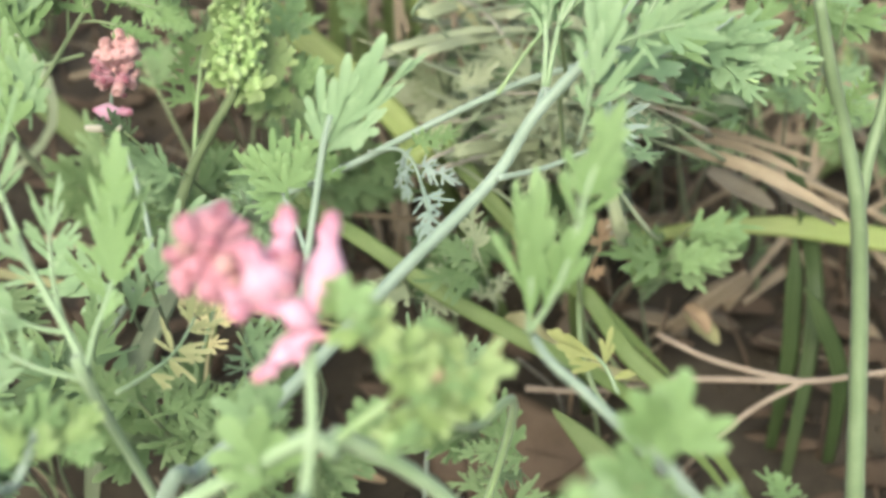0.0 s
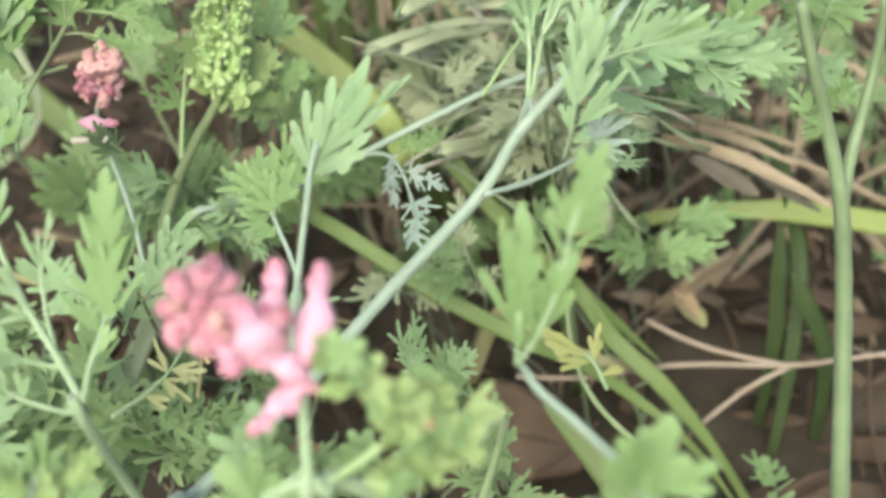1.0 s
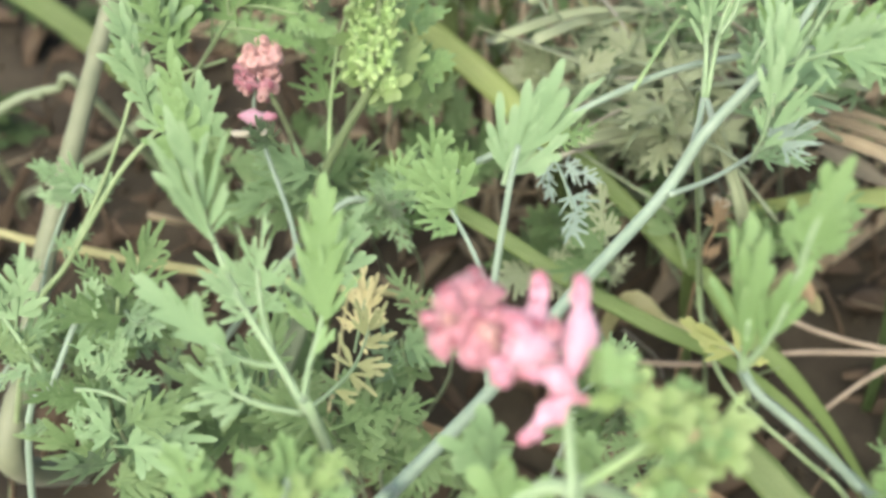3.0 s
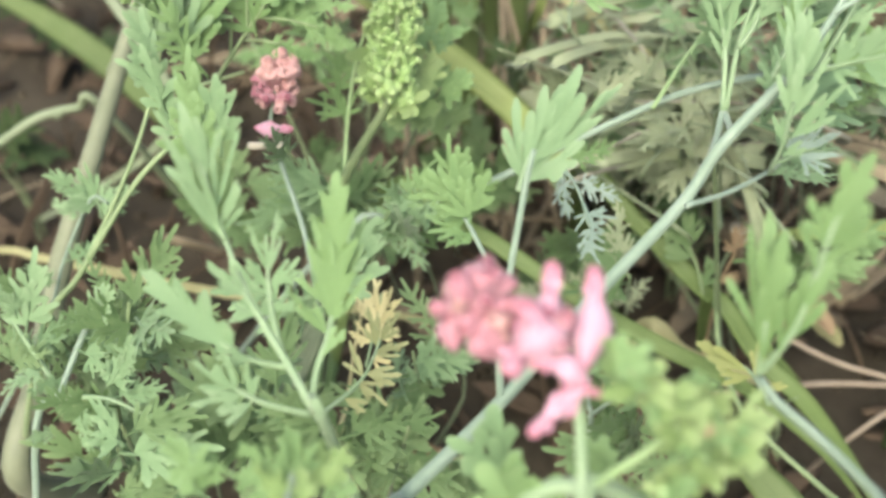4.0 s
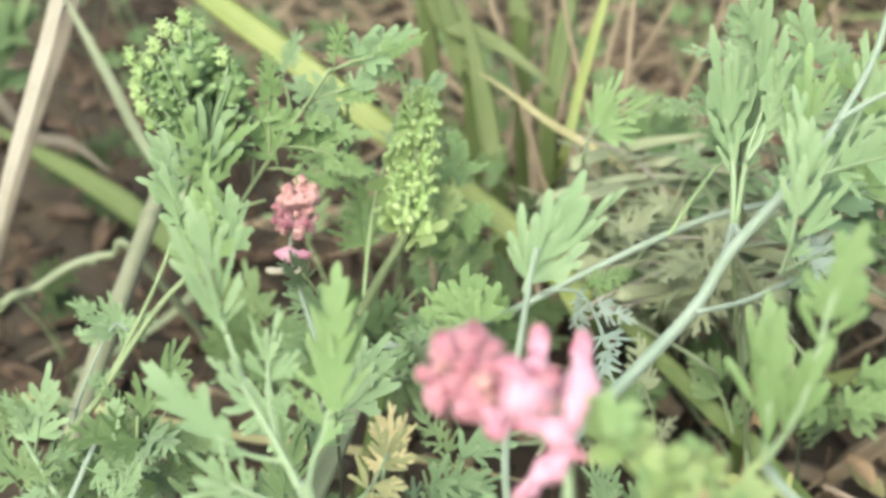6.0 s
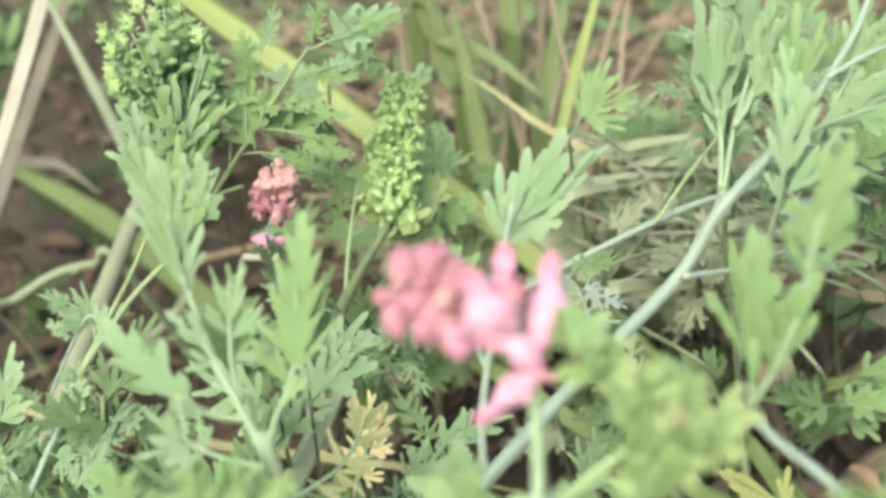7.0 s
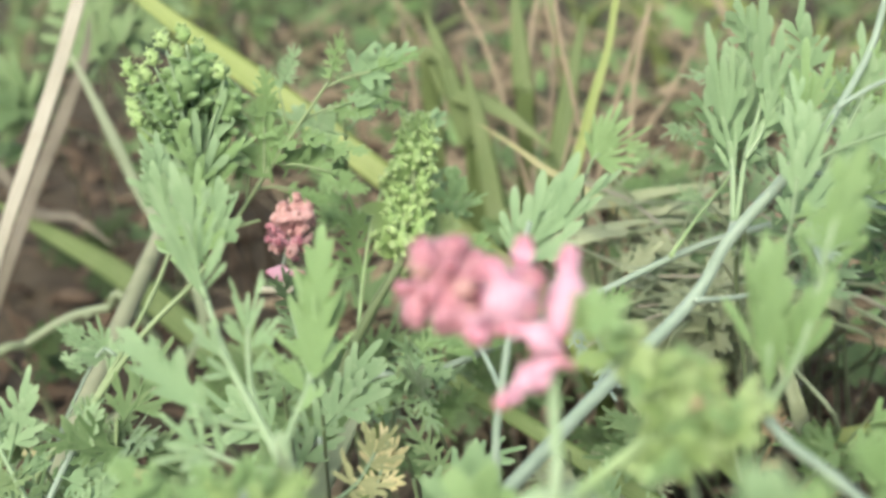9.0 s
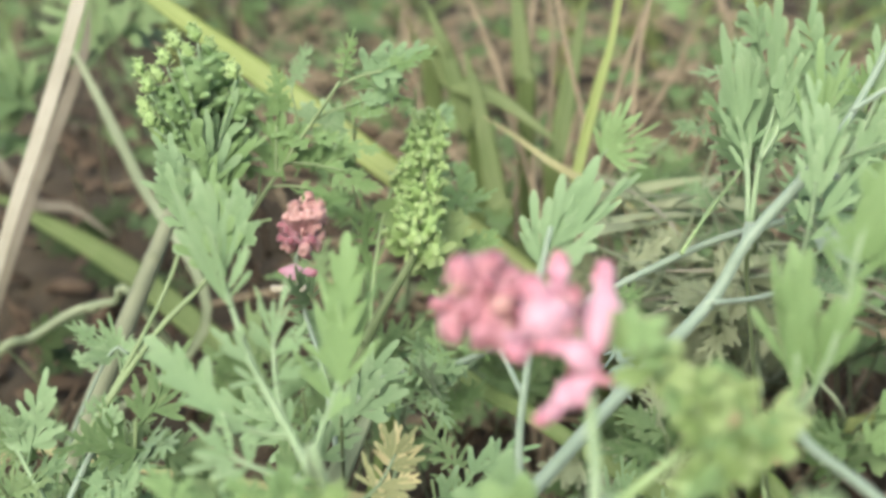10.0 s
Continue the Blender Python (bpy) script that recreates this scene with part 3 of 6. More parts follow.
leaf(tall, "finger", [(-8.3, 141.1, 122.2), (-15.6, 150.4, 122.9)], 10, LEAF)
leaf(tall, "finger", [(-8.3, 144.5, 124.1), (-19.4, 153.2, 126.0)], -10, LEAF)
leaf(tall, "fan", [(-7.6, 141.4, 122.5), (-12.3, 138.6, 121.4)], 20, LEAF)

# ---- the straight thin-stemmed fumitory behind it ----
thin = rooted("fumitory_plant", [foot(-95, 190)], "slender green fumitory stem running across with hanging ferny leaves", group="fumitory plants")
stem(thin, [foot(-95, 190), *[(-38.2, 183.1, 84.3), (-22.3, 187.0, 89.7), (-2.9, 189.7, 98.3), (11.6, 191.7, 106.3), (32.2, 194.0, 116.8), (46.4, 191.0, 123.2), (56.2, 185.6, 128.1), (71.8, 184.4, 128.7)]], 0.78, 0.68, STEM)
stem(thin, [(27.0, 188.6, 117.0), (32.9, 197.1, 122.2), (40.1, 207.2, 127.4), (43.1, 211.8, 134.1)], 0.42, 0.30, STEM_GREEN, "branch")
stem(thin, [(2.1, 183.3, 106.2), (8.4, 178.4, 110.1), (11.9, 172.1, 109.8), (14.2, 163.9, 106.6)], 0.38, 0.26, STEM, "stalk")
leaf(thin, "fern", [(13.3, 168.3, 108.6), (15.9, 157.9, 102.2)], 15, LEAF_BLUE, wide=1.2)
leaf(thin, "fern", [(8.9, 178.5, 110.1), (10.4, 166.9, 104.4)], 40, LEAF_BLUE)
leaf(thin, "fern", [(11.3, 172.7, 110.7), (20.9, 171.4, 108.0)], 10, LEAF_BLUE)
leaf(thin, "fern", [(10.0, 178.5, 110.1), (21.0, 184.0, 112.8)], 10, LEAF)
leaf(thin, "finger", [(-9.5, 181.0, 96.6), (-13.4, 191.9, 108.4)], 10, LEAF)
leaf(thin, "finger", [(-6.1, 182.5, 98.4), (-5.8, 184.2, 108.0)], -15, LEAF)
leaf(thin, "fern", [(-14.4, 189.0, 92.6), (-30.4, 180.3, 92.5)], 0, LEAF_GREY, wide=1.1)
leaf(thin, "fern", [(-20.1, 187.4, 90.1), (-27.2, 184.2, 100.6)], 0, LEAF_GREY)
leaf(thin, "fern", [(-22.3, 186.7, 89.1), (-16.9, 177.0, 82.0)], 0, LEAF_GREY)
leaf(thin, "finger", [(47.9, 187.1, 124.8), (49.6, 191.0, 135.2)], 20, LEAF_GREY)
leaf(thin, "finger", [(60.1, 179.4, 131.7), (76.8, 177.7, 140.3)], -15, LEAF_GREY)
leaf(thin, "broad", [(60.6, 179.6, 132.0), (83.9, 173.3, 134.6)], 10, LEAF_GREY, wide=0.7)
leaf(thin, "fern", [(63.6, 179.4, 131.8), (74.3, 168.1, 127.7)], 0, LEAF_GREY)

compound(thin, [(-12.7, 193.3, 90.2), (-17.2, 190.0, 87.1), (-22.2, 187.0, 84.9), (-29.4, 183.9, 83.6)], 0.36, 0.24, [
    ("duo", (-16.6, 190.2, 87.3), (-14.7, 192.7, 91.5), 0.8, 0),
    ("tri", (-18.3, 189.4, 86.3), (-18.3, 193.8, 92.2), 0.8, 0),
    ("tri", (-20.5, 187.7, 85.7), (-22.2, 192.2, 92.3), 0.8, 0),
    ("tri", (-23.3, 186.7, 84.6), (-25.4, 191.4, 91.6), 0.8, 0),
    ("tri", (-25.4, 185.1, 84.4), (-28.4, 189.6, 91.2), 0.8, 0),
    ("tri", (-27.7, 184.4, 83.9), (-31.8, 188.5, 90.4), 0.8, 0),
    ("duo", (-29.4, 183.9, 83.6), (-33.6, 186.0, 86.5), 0.8, 0),
    ("duo", (-21.6, 187.2, 85.1), (-16.9, 186.0, 84.1), 0.8, 0),
    ("duo", (-25.0, 186.1, 84.1), (-21.2, 183.4, 82.5), 0.8, 0),
], LEAF_GREY)

# ---- leafy glaucous plant at the right, tops hanging in ----
right = rooted("fumitory_plant", [foot(62, 195)], "bushy grey-green fumitory with finely divided upper leaves", group="fumitory plants")
stem(right, [foot(62, 195), *[(40.8, 188.1, 104.9), (39.8, 183.7, 120.9), (37.4, 180.7, 134.1), (37.0, 180.5, 143.5), (38.2, 182.4, 154.1)]], 0.5, 0.36, STEM_SHADE)
leaf(right, "comb", [(36.8, 177.7, 137.2), (30.0, 182.0, 153.2)], 12, LEAF_GREY, wide=1.2)
leaf(right, "comb", [(38.3, 179.1, 139.9), (38.7, 185.1, 158.4)], -8, LEAF_GREY, wide=1.2)
leaf(right, "comb", [(40.2, 180.0, 141.6), (49.4, 185.2, 156.3)], 15, LEAF_GREY, wide=1.2)
leaf(right, "comb", [(43.1, 181.1, 143.4), (55.4, 182.2, 148.2)], 15, LEAF_GREY)
leaf(right, "kale", [(39.0, 185.5, 154.3), (33.7, 188.6, 167.4)], 5, LEAF_GREY)
leaf(right, "kale", [(47.9, 185.0, 151.4), (46.4, 189.3, 166.3)], 5, LEAF_GREY)
leaf(right, "comb", [(57.8, 187.7, 145.6), (59.8, 190.4, 159.1)], -10, LEAF)
leaf(right, "comb", [(60.9, 186.3, 141.8), (65.8, 189.3, 155.3)], -10, LEAF)
leaf(right, "kale", [(55.4, 170.8, 133.7), (63.3, 174.9, 146.3)], 0, LEAF)
stem(right, [(45.4, 186.1, 125.1), (56.6, 183.5, 129.8), (65.9, 177.2, 129.8), (71.6, 171.0, 130.7)], 0.59, 0.34, STEM_GREEN, "branch")
stem(right, [(56.6, 183.5, 129.8), (60.9, 178.6, 134.0), (67.8, 181.1, 138.3)], 0.51, 0.34, STEM, "branch")

compound(tall, [(32.9, 157.9, 135.8), (33.0, 162.7, 143.2), (32.0, 166.7, 149.1), (30.9, 169.4, 154.5)], 0.5, 0.3, [
    ("trio", (31.8, 166.6, 148.6), (28.3, 173.2, 165.3), 0.42, 0),
    ("tri", (32.2, 166.7, 149.1), (33.7, 172.4, 164.5), 0.42, 0),
    ("tri", (32.7, 164.5, 145.5), (28.1, 168.3, 152.9), 0.55, 0),
    ("duo", (33.0, 162.4, 142.3), (30.2, 166.2, 150.2), 0.5, 0),
], LEAF_GREY)
compound(tall, [(33.4, 157.8, 135.8), (35.1, 163.9, 144.7), (37.4, 167.8, 152.1), (38.3, 170.2, 158.1)], 0.5, 0.3, [
    ("trio", (37.5, 168.0, 153.0), (37.1, 173.9, 170.1), 0.42, 0),
    ("tri", (37.2, 167.7, 151.7), (42.5, 170.5, 162.6), 0.5, 0),
    ("tri", (35.5, 164.2, 146.1), (40.2, 166.4, 152.5), 0.55, 0),
    ("duo", (34.9, 163.5, 143.4), (38.5, 163.8, 146.2), 0.6, 0),
], LEAF_GREY)
compound(tall, [(39.1, 156.7, 141.5), (42.2, 160.3, 147.8), (44.9, 163.7, 154.2)], 0.5, 0.3, [
    ("trio", (43.7, 162.3, 151.8), (43.1, 167.9, 165.8), 0.45, 0),
    ("tri", (44.2, 162.4, 152.7), (48.2, 165.1, 162.9), 0.5, 0),
    ("tri", (42.6, 160.5, 148.7), (47.6, 160.7, 153.2), 0.6, 0),
    ("tri", (42.3, 160.2, 147.4), (40.2, 164.3, 156.8), 0.5, 0),
], LEAF)
compound(tall, [(45.3, 154.5, 145.1), (49.5, 158.1, 153.0), (52.8, 161.3, 160.2)], 0.5, 0.3, [
    ("trio", (51.2, 159.6, 156.2), (50.9, 164.7, 169.0), 0.45, 0),
    ("tri", (51.5, 159.8, 157.0), (56.5, 161.3, 164.5), 0.55, 0),
    ("tri", (49.5, 158.0, 152.6), (55.6, 157.3, 155.9), 0.55, 0),
    ("tri", (47.8, 156.4, 149.5), (53.1, 153.8, 149.0), 0.55, 0),
], LEAF_GREY)

for line in ([(28.4, 142.7, 135.8), (31.2, 151.5, 135.2), (32.9, 157.9, 135.8)], [(31.6, 144.7, 140.0), (33.2, 152.0, 136.5), (33.4, 157.8, 135.8)],
             [(37.2, 147.3, 145.7), (38.4, 152.2, 142.8), (39.1, 156.7, 141.5)], [(40.3, 150.4, 148.8), (43.2, 152.6, 146.2), (45.3, 154.5, 145.1)]):
    stem(tall, line, 0.58, 0.5, name="branch")
compound(tall, [(33.1, 163.5, 143.8), (33.8, 166.6, 146.9), (33.9, 169.8, 150.7)], 0.45, 0.28, [
    ("trio", (33.8, 166.9, 147.8), (32.8, 176.0, 161.3), 0.5, 0),
    ("tri", (33.4, 165.2, 145.9), (29.5, 172.1, 152.8), 0.55, 10),
    ("tri", (34.0, 167.1, 148.7), (36.4, 173.6, 158.1), 0.5, -8),
    ("duo", (33.7, 165.5, 146.8), (37.3, 169.6, 151.7), 0.6, 0),
    ("trio", (33.8, 168.5, 149.7), (31.2, 177.8, 163.7), 0.45, 6),
], LEAF_GREY)
compound(tall, [(34.9, 162.6, 145.1), (37.2, 164.4, 148.6), (39.2, 168.6, 153.0)], 0.45, 0.28, [
    ("trio", (38.5, 166.2, 151.8), (41.0, 175.3, 164.2), 0.5, 0),
    ("tri", (37.8, 164.6, 149.5), (43.7, 167.3, 155.2), 0.55, 0),
    ("tri", (38.8, 167.4, 152.4), (37.1, 174.2, 160.8), 0.55, 0),
    ("five", (38.0, 165.0, 150.8), (41.5, 170.6, 158.0), 0.6, 10),
], LEAF_GREY)

# ---- near leafy shoot, pale and close, right of the flowers ----
shoot = rooted("fumitory_plant", [foot(115, 139)], "broad-leaved fumitory shoot with soft pale green leaflets", group="fumitory plants")
stem(shoot, [foot(115, 139), *[(51.0, 82.0, 119.9), (43.0, 87.1, 125.7), (35.6, 91.7, 130.9), (30.6, 95.5, 133.3), (28.5, 98.5, 134.7)]], 0.85, 0.59)
compound(shoot, [(27.7, 95.9, 137.5), (27.6, 96.6, 140.8), (27.5, 97.6, 144.7)], 0.5, 0.35, [
    ("trio", (27.6, 95.6, 139.9), (28.3, 102.7, 154.8), 0.55, 0),
    ("tri", (27.0, 97.0, 142.4), (23.9, 106.1, 154.2), 0.45, 8),
    ("trio", (27.4, 98.9, 144.4), (27.4, 108.5, 156.7), 0.4, 0),
    ("strap", (28.2, 96.8, 142.6), (29.1, 99.0, 148.0), 0.8, 0),
], LEAF)
compound(shoot, [(27.7, 95.9, 137.5), (29.3, 96.1, 140.9), (30.7, 96.4, 144.5), (31.7, 97.7, 147.5)], 0.5, 0.3, [
    ("trio", (30.2, 96.2, 142.7), (34.1, 99.2, 154.6), 0.62, 0),
    ("strap", (29.7, 96.1, 142.4), (31.7, 99.0, 151.9), 0.8, 10),
    ("strap", (29.3, 95.6, 141.9), (28.8, 98.8, 147.7), 0.7, 10),
], LEAF)
compound(shoot, [(32.0, 98.1, 146.6), (32.6, 99.1, 150.8), (33.1, 99.9, 155.0), (34.0, 101.2, 158.5)], 0.45, 0.3, [
    ("trio", (33.4, 100.0, 155.3), (36.3, 103.4, 165.6), 0.8, 0),
    ("trio", (32.9, 99.7, 154.7), (30.4, 103.1, 160.9), 0.75, 8),
    ("duo", (33.1, 99.7, 154.7), (38.5, 99.8, 162.2), 0.9, -8),
    ("strap", (32.8, 99.2, 152.5), (37.2, 99.1, 157.4), 0.9, -8),
    ("strap", (32.5, 98.8, 152.0), (30.7, 101.8, 156.3), 0.9, 8),
], LEAF)

# ---- plant at the left with the fingered leaves ----
left = rooted("fumitory_plant", [foot(-7, 122)], "fumitory with flat fingered grey-green leaves", group="fumitory plants")
stem(left, [foot(-7, 122), *[(-24.3, 93.6, 123.3), (-27.9, 99.1, 125.5), (-31.5, 104.4, 127.8), (-36.1, 109.5, 132.4), (-38.8, 112.9, 136.2), (-40.9, 116.1, 139.8)]], 0.75, 0.35, STEM_SAGE)
compound(left, [(-40.9, 116.1, 139.8), (-42.5, 118.1, 143.5), (-43.8, 121.0, 147.0), (-45.3, 123.9, 150.6)], 0.38, 0.25, [
    ("tri", (-41.5, 116.2, 140.2), (-48.5, 122.8, 154.9), 0.42, 0),
    ("trio", (-43.5, 120.3, 145.6), (-47.1, 126.9, 157.5), 0.5, 0),
    ("duo", (-43.8, 121.0, 147.0), (-41.8, 126.0, 154.7), 0.6, -8),
    ("tri", (-42.2, 118.1, 143.5), (-39.1, 125.1, 153.9), 0.42, -10),
    ("duo", (-41.7, 117.0, 141.5), (-37.5, 121.6, 149.0), 0.6, 0),
    ("strap", (-41.4, 116.7, 140.8), (-38.4, 118.5, 144.2), 0.8, 10),
    ("strap", (-42.6, 118.4, 144.1), (-48.0, 119.9, 149.3), 0.8, 10),
], LEAF_GREY)
compound(left, [(-35.8, 109.3, 132.0), (-37.8, 110.8, 134.6), (-39.7, 112.5, 136.0)], 0.38, 0.28, [
    ("tri", (-38.0, 110.7, 134.6), (-42.9, 112.6, 139.2), 0.8, 10),
    ("duo", (-36.4, 109.5, 132.4), (-41.9, 108.0, 134.3), 0.8, 10),
    ("tri", (-39.5, 112.4, 135.7), (-42.3, 110.5, 136.0), 0.8, 10),
    ("strap", (-38.7, 112.1, 135.0), (-39.8, 114.0, 138.1), 0.9, 0),
], LEAF_GREY)
compound(left, [(-32.5, 105.9, 128.3), (-34.1, 109.4, 131.6), (-35.0, 112.8, 134.6), (-35.2, 114.5, 137.0)], 0.4, 0.25, [
    ("tri", (-35.1, 113.9, 136.1), (-37.6, 117.8, 142.7), 0.42, 0),
    ("tri", (-35.1, 113.9, 136.1), (-33.5, 119.1, 143.2), 0.42, 0),
    ("tri", (-34.8, 112.8, 134.6), (-29.2, 115.8, 138.6), 0.7, 0),
    ("duo", (-35.2, 113.0, 134.9), (-40.2, 115.1, 139.9), 0.7, 0),
    ("tri", (-34.2, 110.3, 132.7), (-29.4, 111.9, 135.0), 0.7, 0),
    ("duo", (-33.9, 109.2, 131.3), (-36.9, 106.5, 130.5), 0.8, 0),
], LEAF_GREY)
compound(left, [(-31.5, 104.4, 127.8), (-36.2, 105.6, 127.5), (-40.1, 106.8, 128.8), (-44.3, 109.1, 130.0)], 0.42, 0.25, [
    ("blade", (-39.8, 106.8, 128.7), (-52.3, 113.6, 136.4), 0.78, 8),
    ("duo", (-44.7, 109.5, 130.7), (-48.2, 112.7, 136.5), 0.7, 15),
    ("strap", (-42.2, 108.1, 129.5), (-44.0, 111.8, 135.0), 0.9, 15),
    ("tri", (-37.0, 105.6, 127.8), (-43.0, 104.9, 129.3), 0.7, 0),
    ("duo", (-39.4, 106.7, 128.4), (-41.0, 109.8, 132.9), 0.8, 0),
], LEAF_GREY)
compound(left, [(-28.2, 98.6, 125.0), (-33.0, 99.3, 125.6), (-36.7, 100.3, 126.4), (-40.2, 101.8, 127.7)], 0.42, 0.25, [
    ("tri", (-38.9, 100.6, 127.4), (-44.7, 102.2, 130.0), 0.8, 0),
    ("tri", (-37.4, 100.2, 126.4), (-43.8, 98.4, 126.9), 0.8, 0),
    ("tri", (-38.2, 100.5, 127.1), (-40.5, 104.3, 130.8), 0.7, 0),
    ("tri", (-36.0, 100.2, 126.0), (-36.7, 103.6, 130.1), 0.7, 0),
    ("duo", (-35.8, 99.2, 126.4), (-41.7, 96.2, 125.2), 0.8, 0),
], LEAF_GREY)
compound(left, [(-28.2, 98.6, 125.0), (-27.7, 103.1, 128.5), (-26.4, 107.3, 131.6), (-25.7, 111.4, 135.0), (-25.5, 114.4, 139.2)], 0.48, 0.3, [
    ("toothed", (-25.8, 108.8, 133.3), (-25.5, 120.6, 148.9), 0.72, 0),
    ("tri", (-25.9, 110.9, 134.4), (-28.9, 117.6, 145.0), 0.42, 10),
    ("tri", (-26.0, 109.2, 133.9), (-31.0, 114.9, 141.4), 0.6, 10),
    ("tri", (-25.7, 111.1, 134.7), (-22.1, 118.4, 142.5), 0.5, -10),
    ("tri", (-25.9, 108.3, 132.7), (-21.0, 114.1, 137.8), 0.6, -10),
    ("tri", (-26.5, 107.1, 131.4), (-31.7, 110.3, 137.0), 0.6, 10),
    ("duo", (-27.1, 104.4, 129.8), (-23.0, 109.1, 133.1), 0.7, -10),
], LEAF)
compound(left, [(-30.7, 114.2, 107.1), (-26.9, 119.2, 106.6), (-23.8, 124.4, 106.7), (-21.7, 132.0, 108.0)], 0.35, 0.22, [
    ("tri", (-23.8, 124.4, 106.7), (-16.5, 124.6, 105.9), 0.8, 0),
    ("tri", (-22.8, 128.2, 107.3), (-17.1, 131.3, 106.7), 0.8, 0),
    ("tri", (-25.0, 122.6, 106.7), (-19.2, 120.7, 104.2), 0.7, 0),
    ("tri", (-22.5, 129.9, 107.5), (-24.1, 135.8, 110.7), 0.8, 0),
    ("tri", (-24.3, 124.0, 106.4), (-27.6, 128.7, 110.0), 0.7, 0),
    ("tri", (-22.0, 130.6, 108.1), (-18.7, 136.2, 109.0), 0.8, 0),
    ("duo", (-26.9, 119.2, 106.6), (-21.6, 117.6, 104.4), 0.8, 0),
], LEAF_DULL)

# ---- tall plant further left, with the second raceme and bud clusters ----
back = rooted("fumitory_plant", [foot(-120, 170)], "tall fumitory with clusters of green buds and a faded pink raceme", group="fumitory plants")
stem(back, [foot(-120, 170), *[(-95.0, 161.5, 73.8), (-85.2, 167.7, 88.4), (-74.8, 178.7, 102.5)], *[(-65.7, 183.8, 111.2), (-59.7, 186.4, 119.2), (-50.3, 189.0, 132.8), (-43.1, 189.8, 142.7), (-37.8, 190.6, 150.1)]], 0.75, 0.3, STEM_OLIVE)
stem(back, [(-85.2, 167.7, 88.4), (-78.5, 178.2, 100.1), (-74.4, 190.1, 109.4), (-72.4, 203.0, 119.8), (-71.9, 212.2, 130.1)], 0.51, 0.34, STEM_OLIVE, name="branch")
stem(back, [(-61.1, 187.0, 120.9), (-57.3, 187.8, 121.8), (-52.4, 188.8, 123.0)], 0.42, 0.34, STEM_OLIVE, name="stalk")
leaf(back, "fern", [(-60.6, 187.6, 121.8), (-68.4, 196.9, 138.3)], 0, LEAF, wide=1.0)
leaf(back, "fern", [(-56.9, 178.9, 127.4), (-66.9, 182.5, 142.6)], 0, LEAF, wide=1.1)
leaf(back, "broad", [(-49.8, 145.5, 130.8), (-55.3, 150.7, 144.0)], 0, LEAF)
leaf(back, "broad", [(-48.0, 146.3, 132.4), (-49.1, 152.0, 145.5)], 0, LEAF_GREY)
leaf(back, "finger", [(-49.2, 188.3, 130.8), (-53.5, 194.1, 147.0)], 0, LEAF)
leaf(back, "finger", [(-44.4, 189.6, 139.4), (-37.1, 191.4, 140.0)], 0, LEAF)
leaf(back, "broad", [(-43.3, 189.5, 138.9), (-53.1, 190.1, 140.4)], 0, LEAF)
leaf(back, "broad", [(-35.5, 192.8, 151.1), (-21.0, 197.9, 155.8)], 0, LEAF_GREY)
leaf(back, "fern", [(-37.6, 191.9, 149.7), (-35.2, 194.1, 159.8)], 0, LEAF)
leaf(back, "fern", [(-32.4, 194.5, 154.4), (-25.2, 193.7, 147.1)], 0, LEAF_GREY)
leaf(back, "finger", [(-47.4, 189.9, 131.3), (-40.6, 195.7, 139.4)], 0, LEAF)
leaf(back, "finger", [(-44.7, 190.6, 132.2), (-34.1, 195.1, 138.0)], 0, LEAF)
for n, (a, b) in enumerate(zip([(-73.0, 183.4, 152.5), (-71.4, 181.8, 149.9), (-75.0, 189.2, 143.5), (-70.9, 180.5, 143.9), (-68.5, 184.7, 154.2), (-67.3, 195.4, 152.5), (-68.5, 191.6, 148.3), (-69.4, 187.6, 145.4), (-71.5, 189.0, 141.4), (-63.7, 192.0, 150.5), (-65.4, 187.2, 146.7), (-63.5, 193.0, 145.6), (-68.8, 189.3, 139.0), (-61.3, 195.2, 150.4), (-59.7, 190.3, 145.6), (-69.9, 184.9, 150.9), (-66.1, 184.8, 157.3), (-64.6, 192.1, 156.9), (-63.5, 197.6, 152.9), (-56.7, 187.5, 151.1), (-69.9, 181.4, 140.7), (-65.7, 187.0, 143.5)],
                               [(-74.1, 185.3, 155.8), (-72.5, 183.8, 153.2), (-76.3, 191.3, 147.0), (-72.6, 182.4, 147.2), (-69.8, 186.5, 157.5), (-68.5, 197.3, 156.0), (-69.8, 193.6, 151.8), (-70.6, 189.7, 148.8), (-72.4, 191.2, 144.8), (-65.5, 193.9, 153.9), (-66.0, 189.4, 150.1), (-65.1, 195.0, 149.1), (-69.8, 191.5, 142.4), (-62.8, 197.2, 153.9), (-61.4, 192.2, 149.1), (-72.0, 186.6, 154.3), (-67.7, 186.5, 160.7), (-66.0, 193.9, 160.4), (-64.7, 199.6, 156.4), (-58.4, 189.4, 154.5), (-71.7, 183.4, 144.1), (-67.8, 188.9, 146.9)])):
    a, b, hub = Vector(a), Vector(b), Vector((-63.3, 184.5, 131.8))
    stem(back, [hub, hub.lerp(a, 0.6) + Vector((0.5, 0, 0.5)), a], 0.26, 0.2, STEM_SAGE, "stalk")
    leaf(back, "buds", [a, b], n * 47 % 40 - 20, BUD_GREEN, "bud_head", wide=1.15)
    leaf(back, "buds", [hub.lerp(a, 0.55) + Vector((0, 2, 0)), a + Vector((2.6, 1.5, -1.4))], n * 31 % 50 - 25, LEAF, "bud_head", wide=1.3)
    if n % 3 == 0:
        leaf(back, "ruffle", [hub.lerp(a, 0.3), hub.lerp(a, 0.75) + Vector((3.5, 1, 0))], n * 53 % 40 - 20, LEAF, wide=0.9)
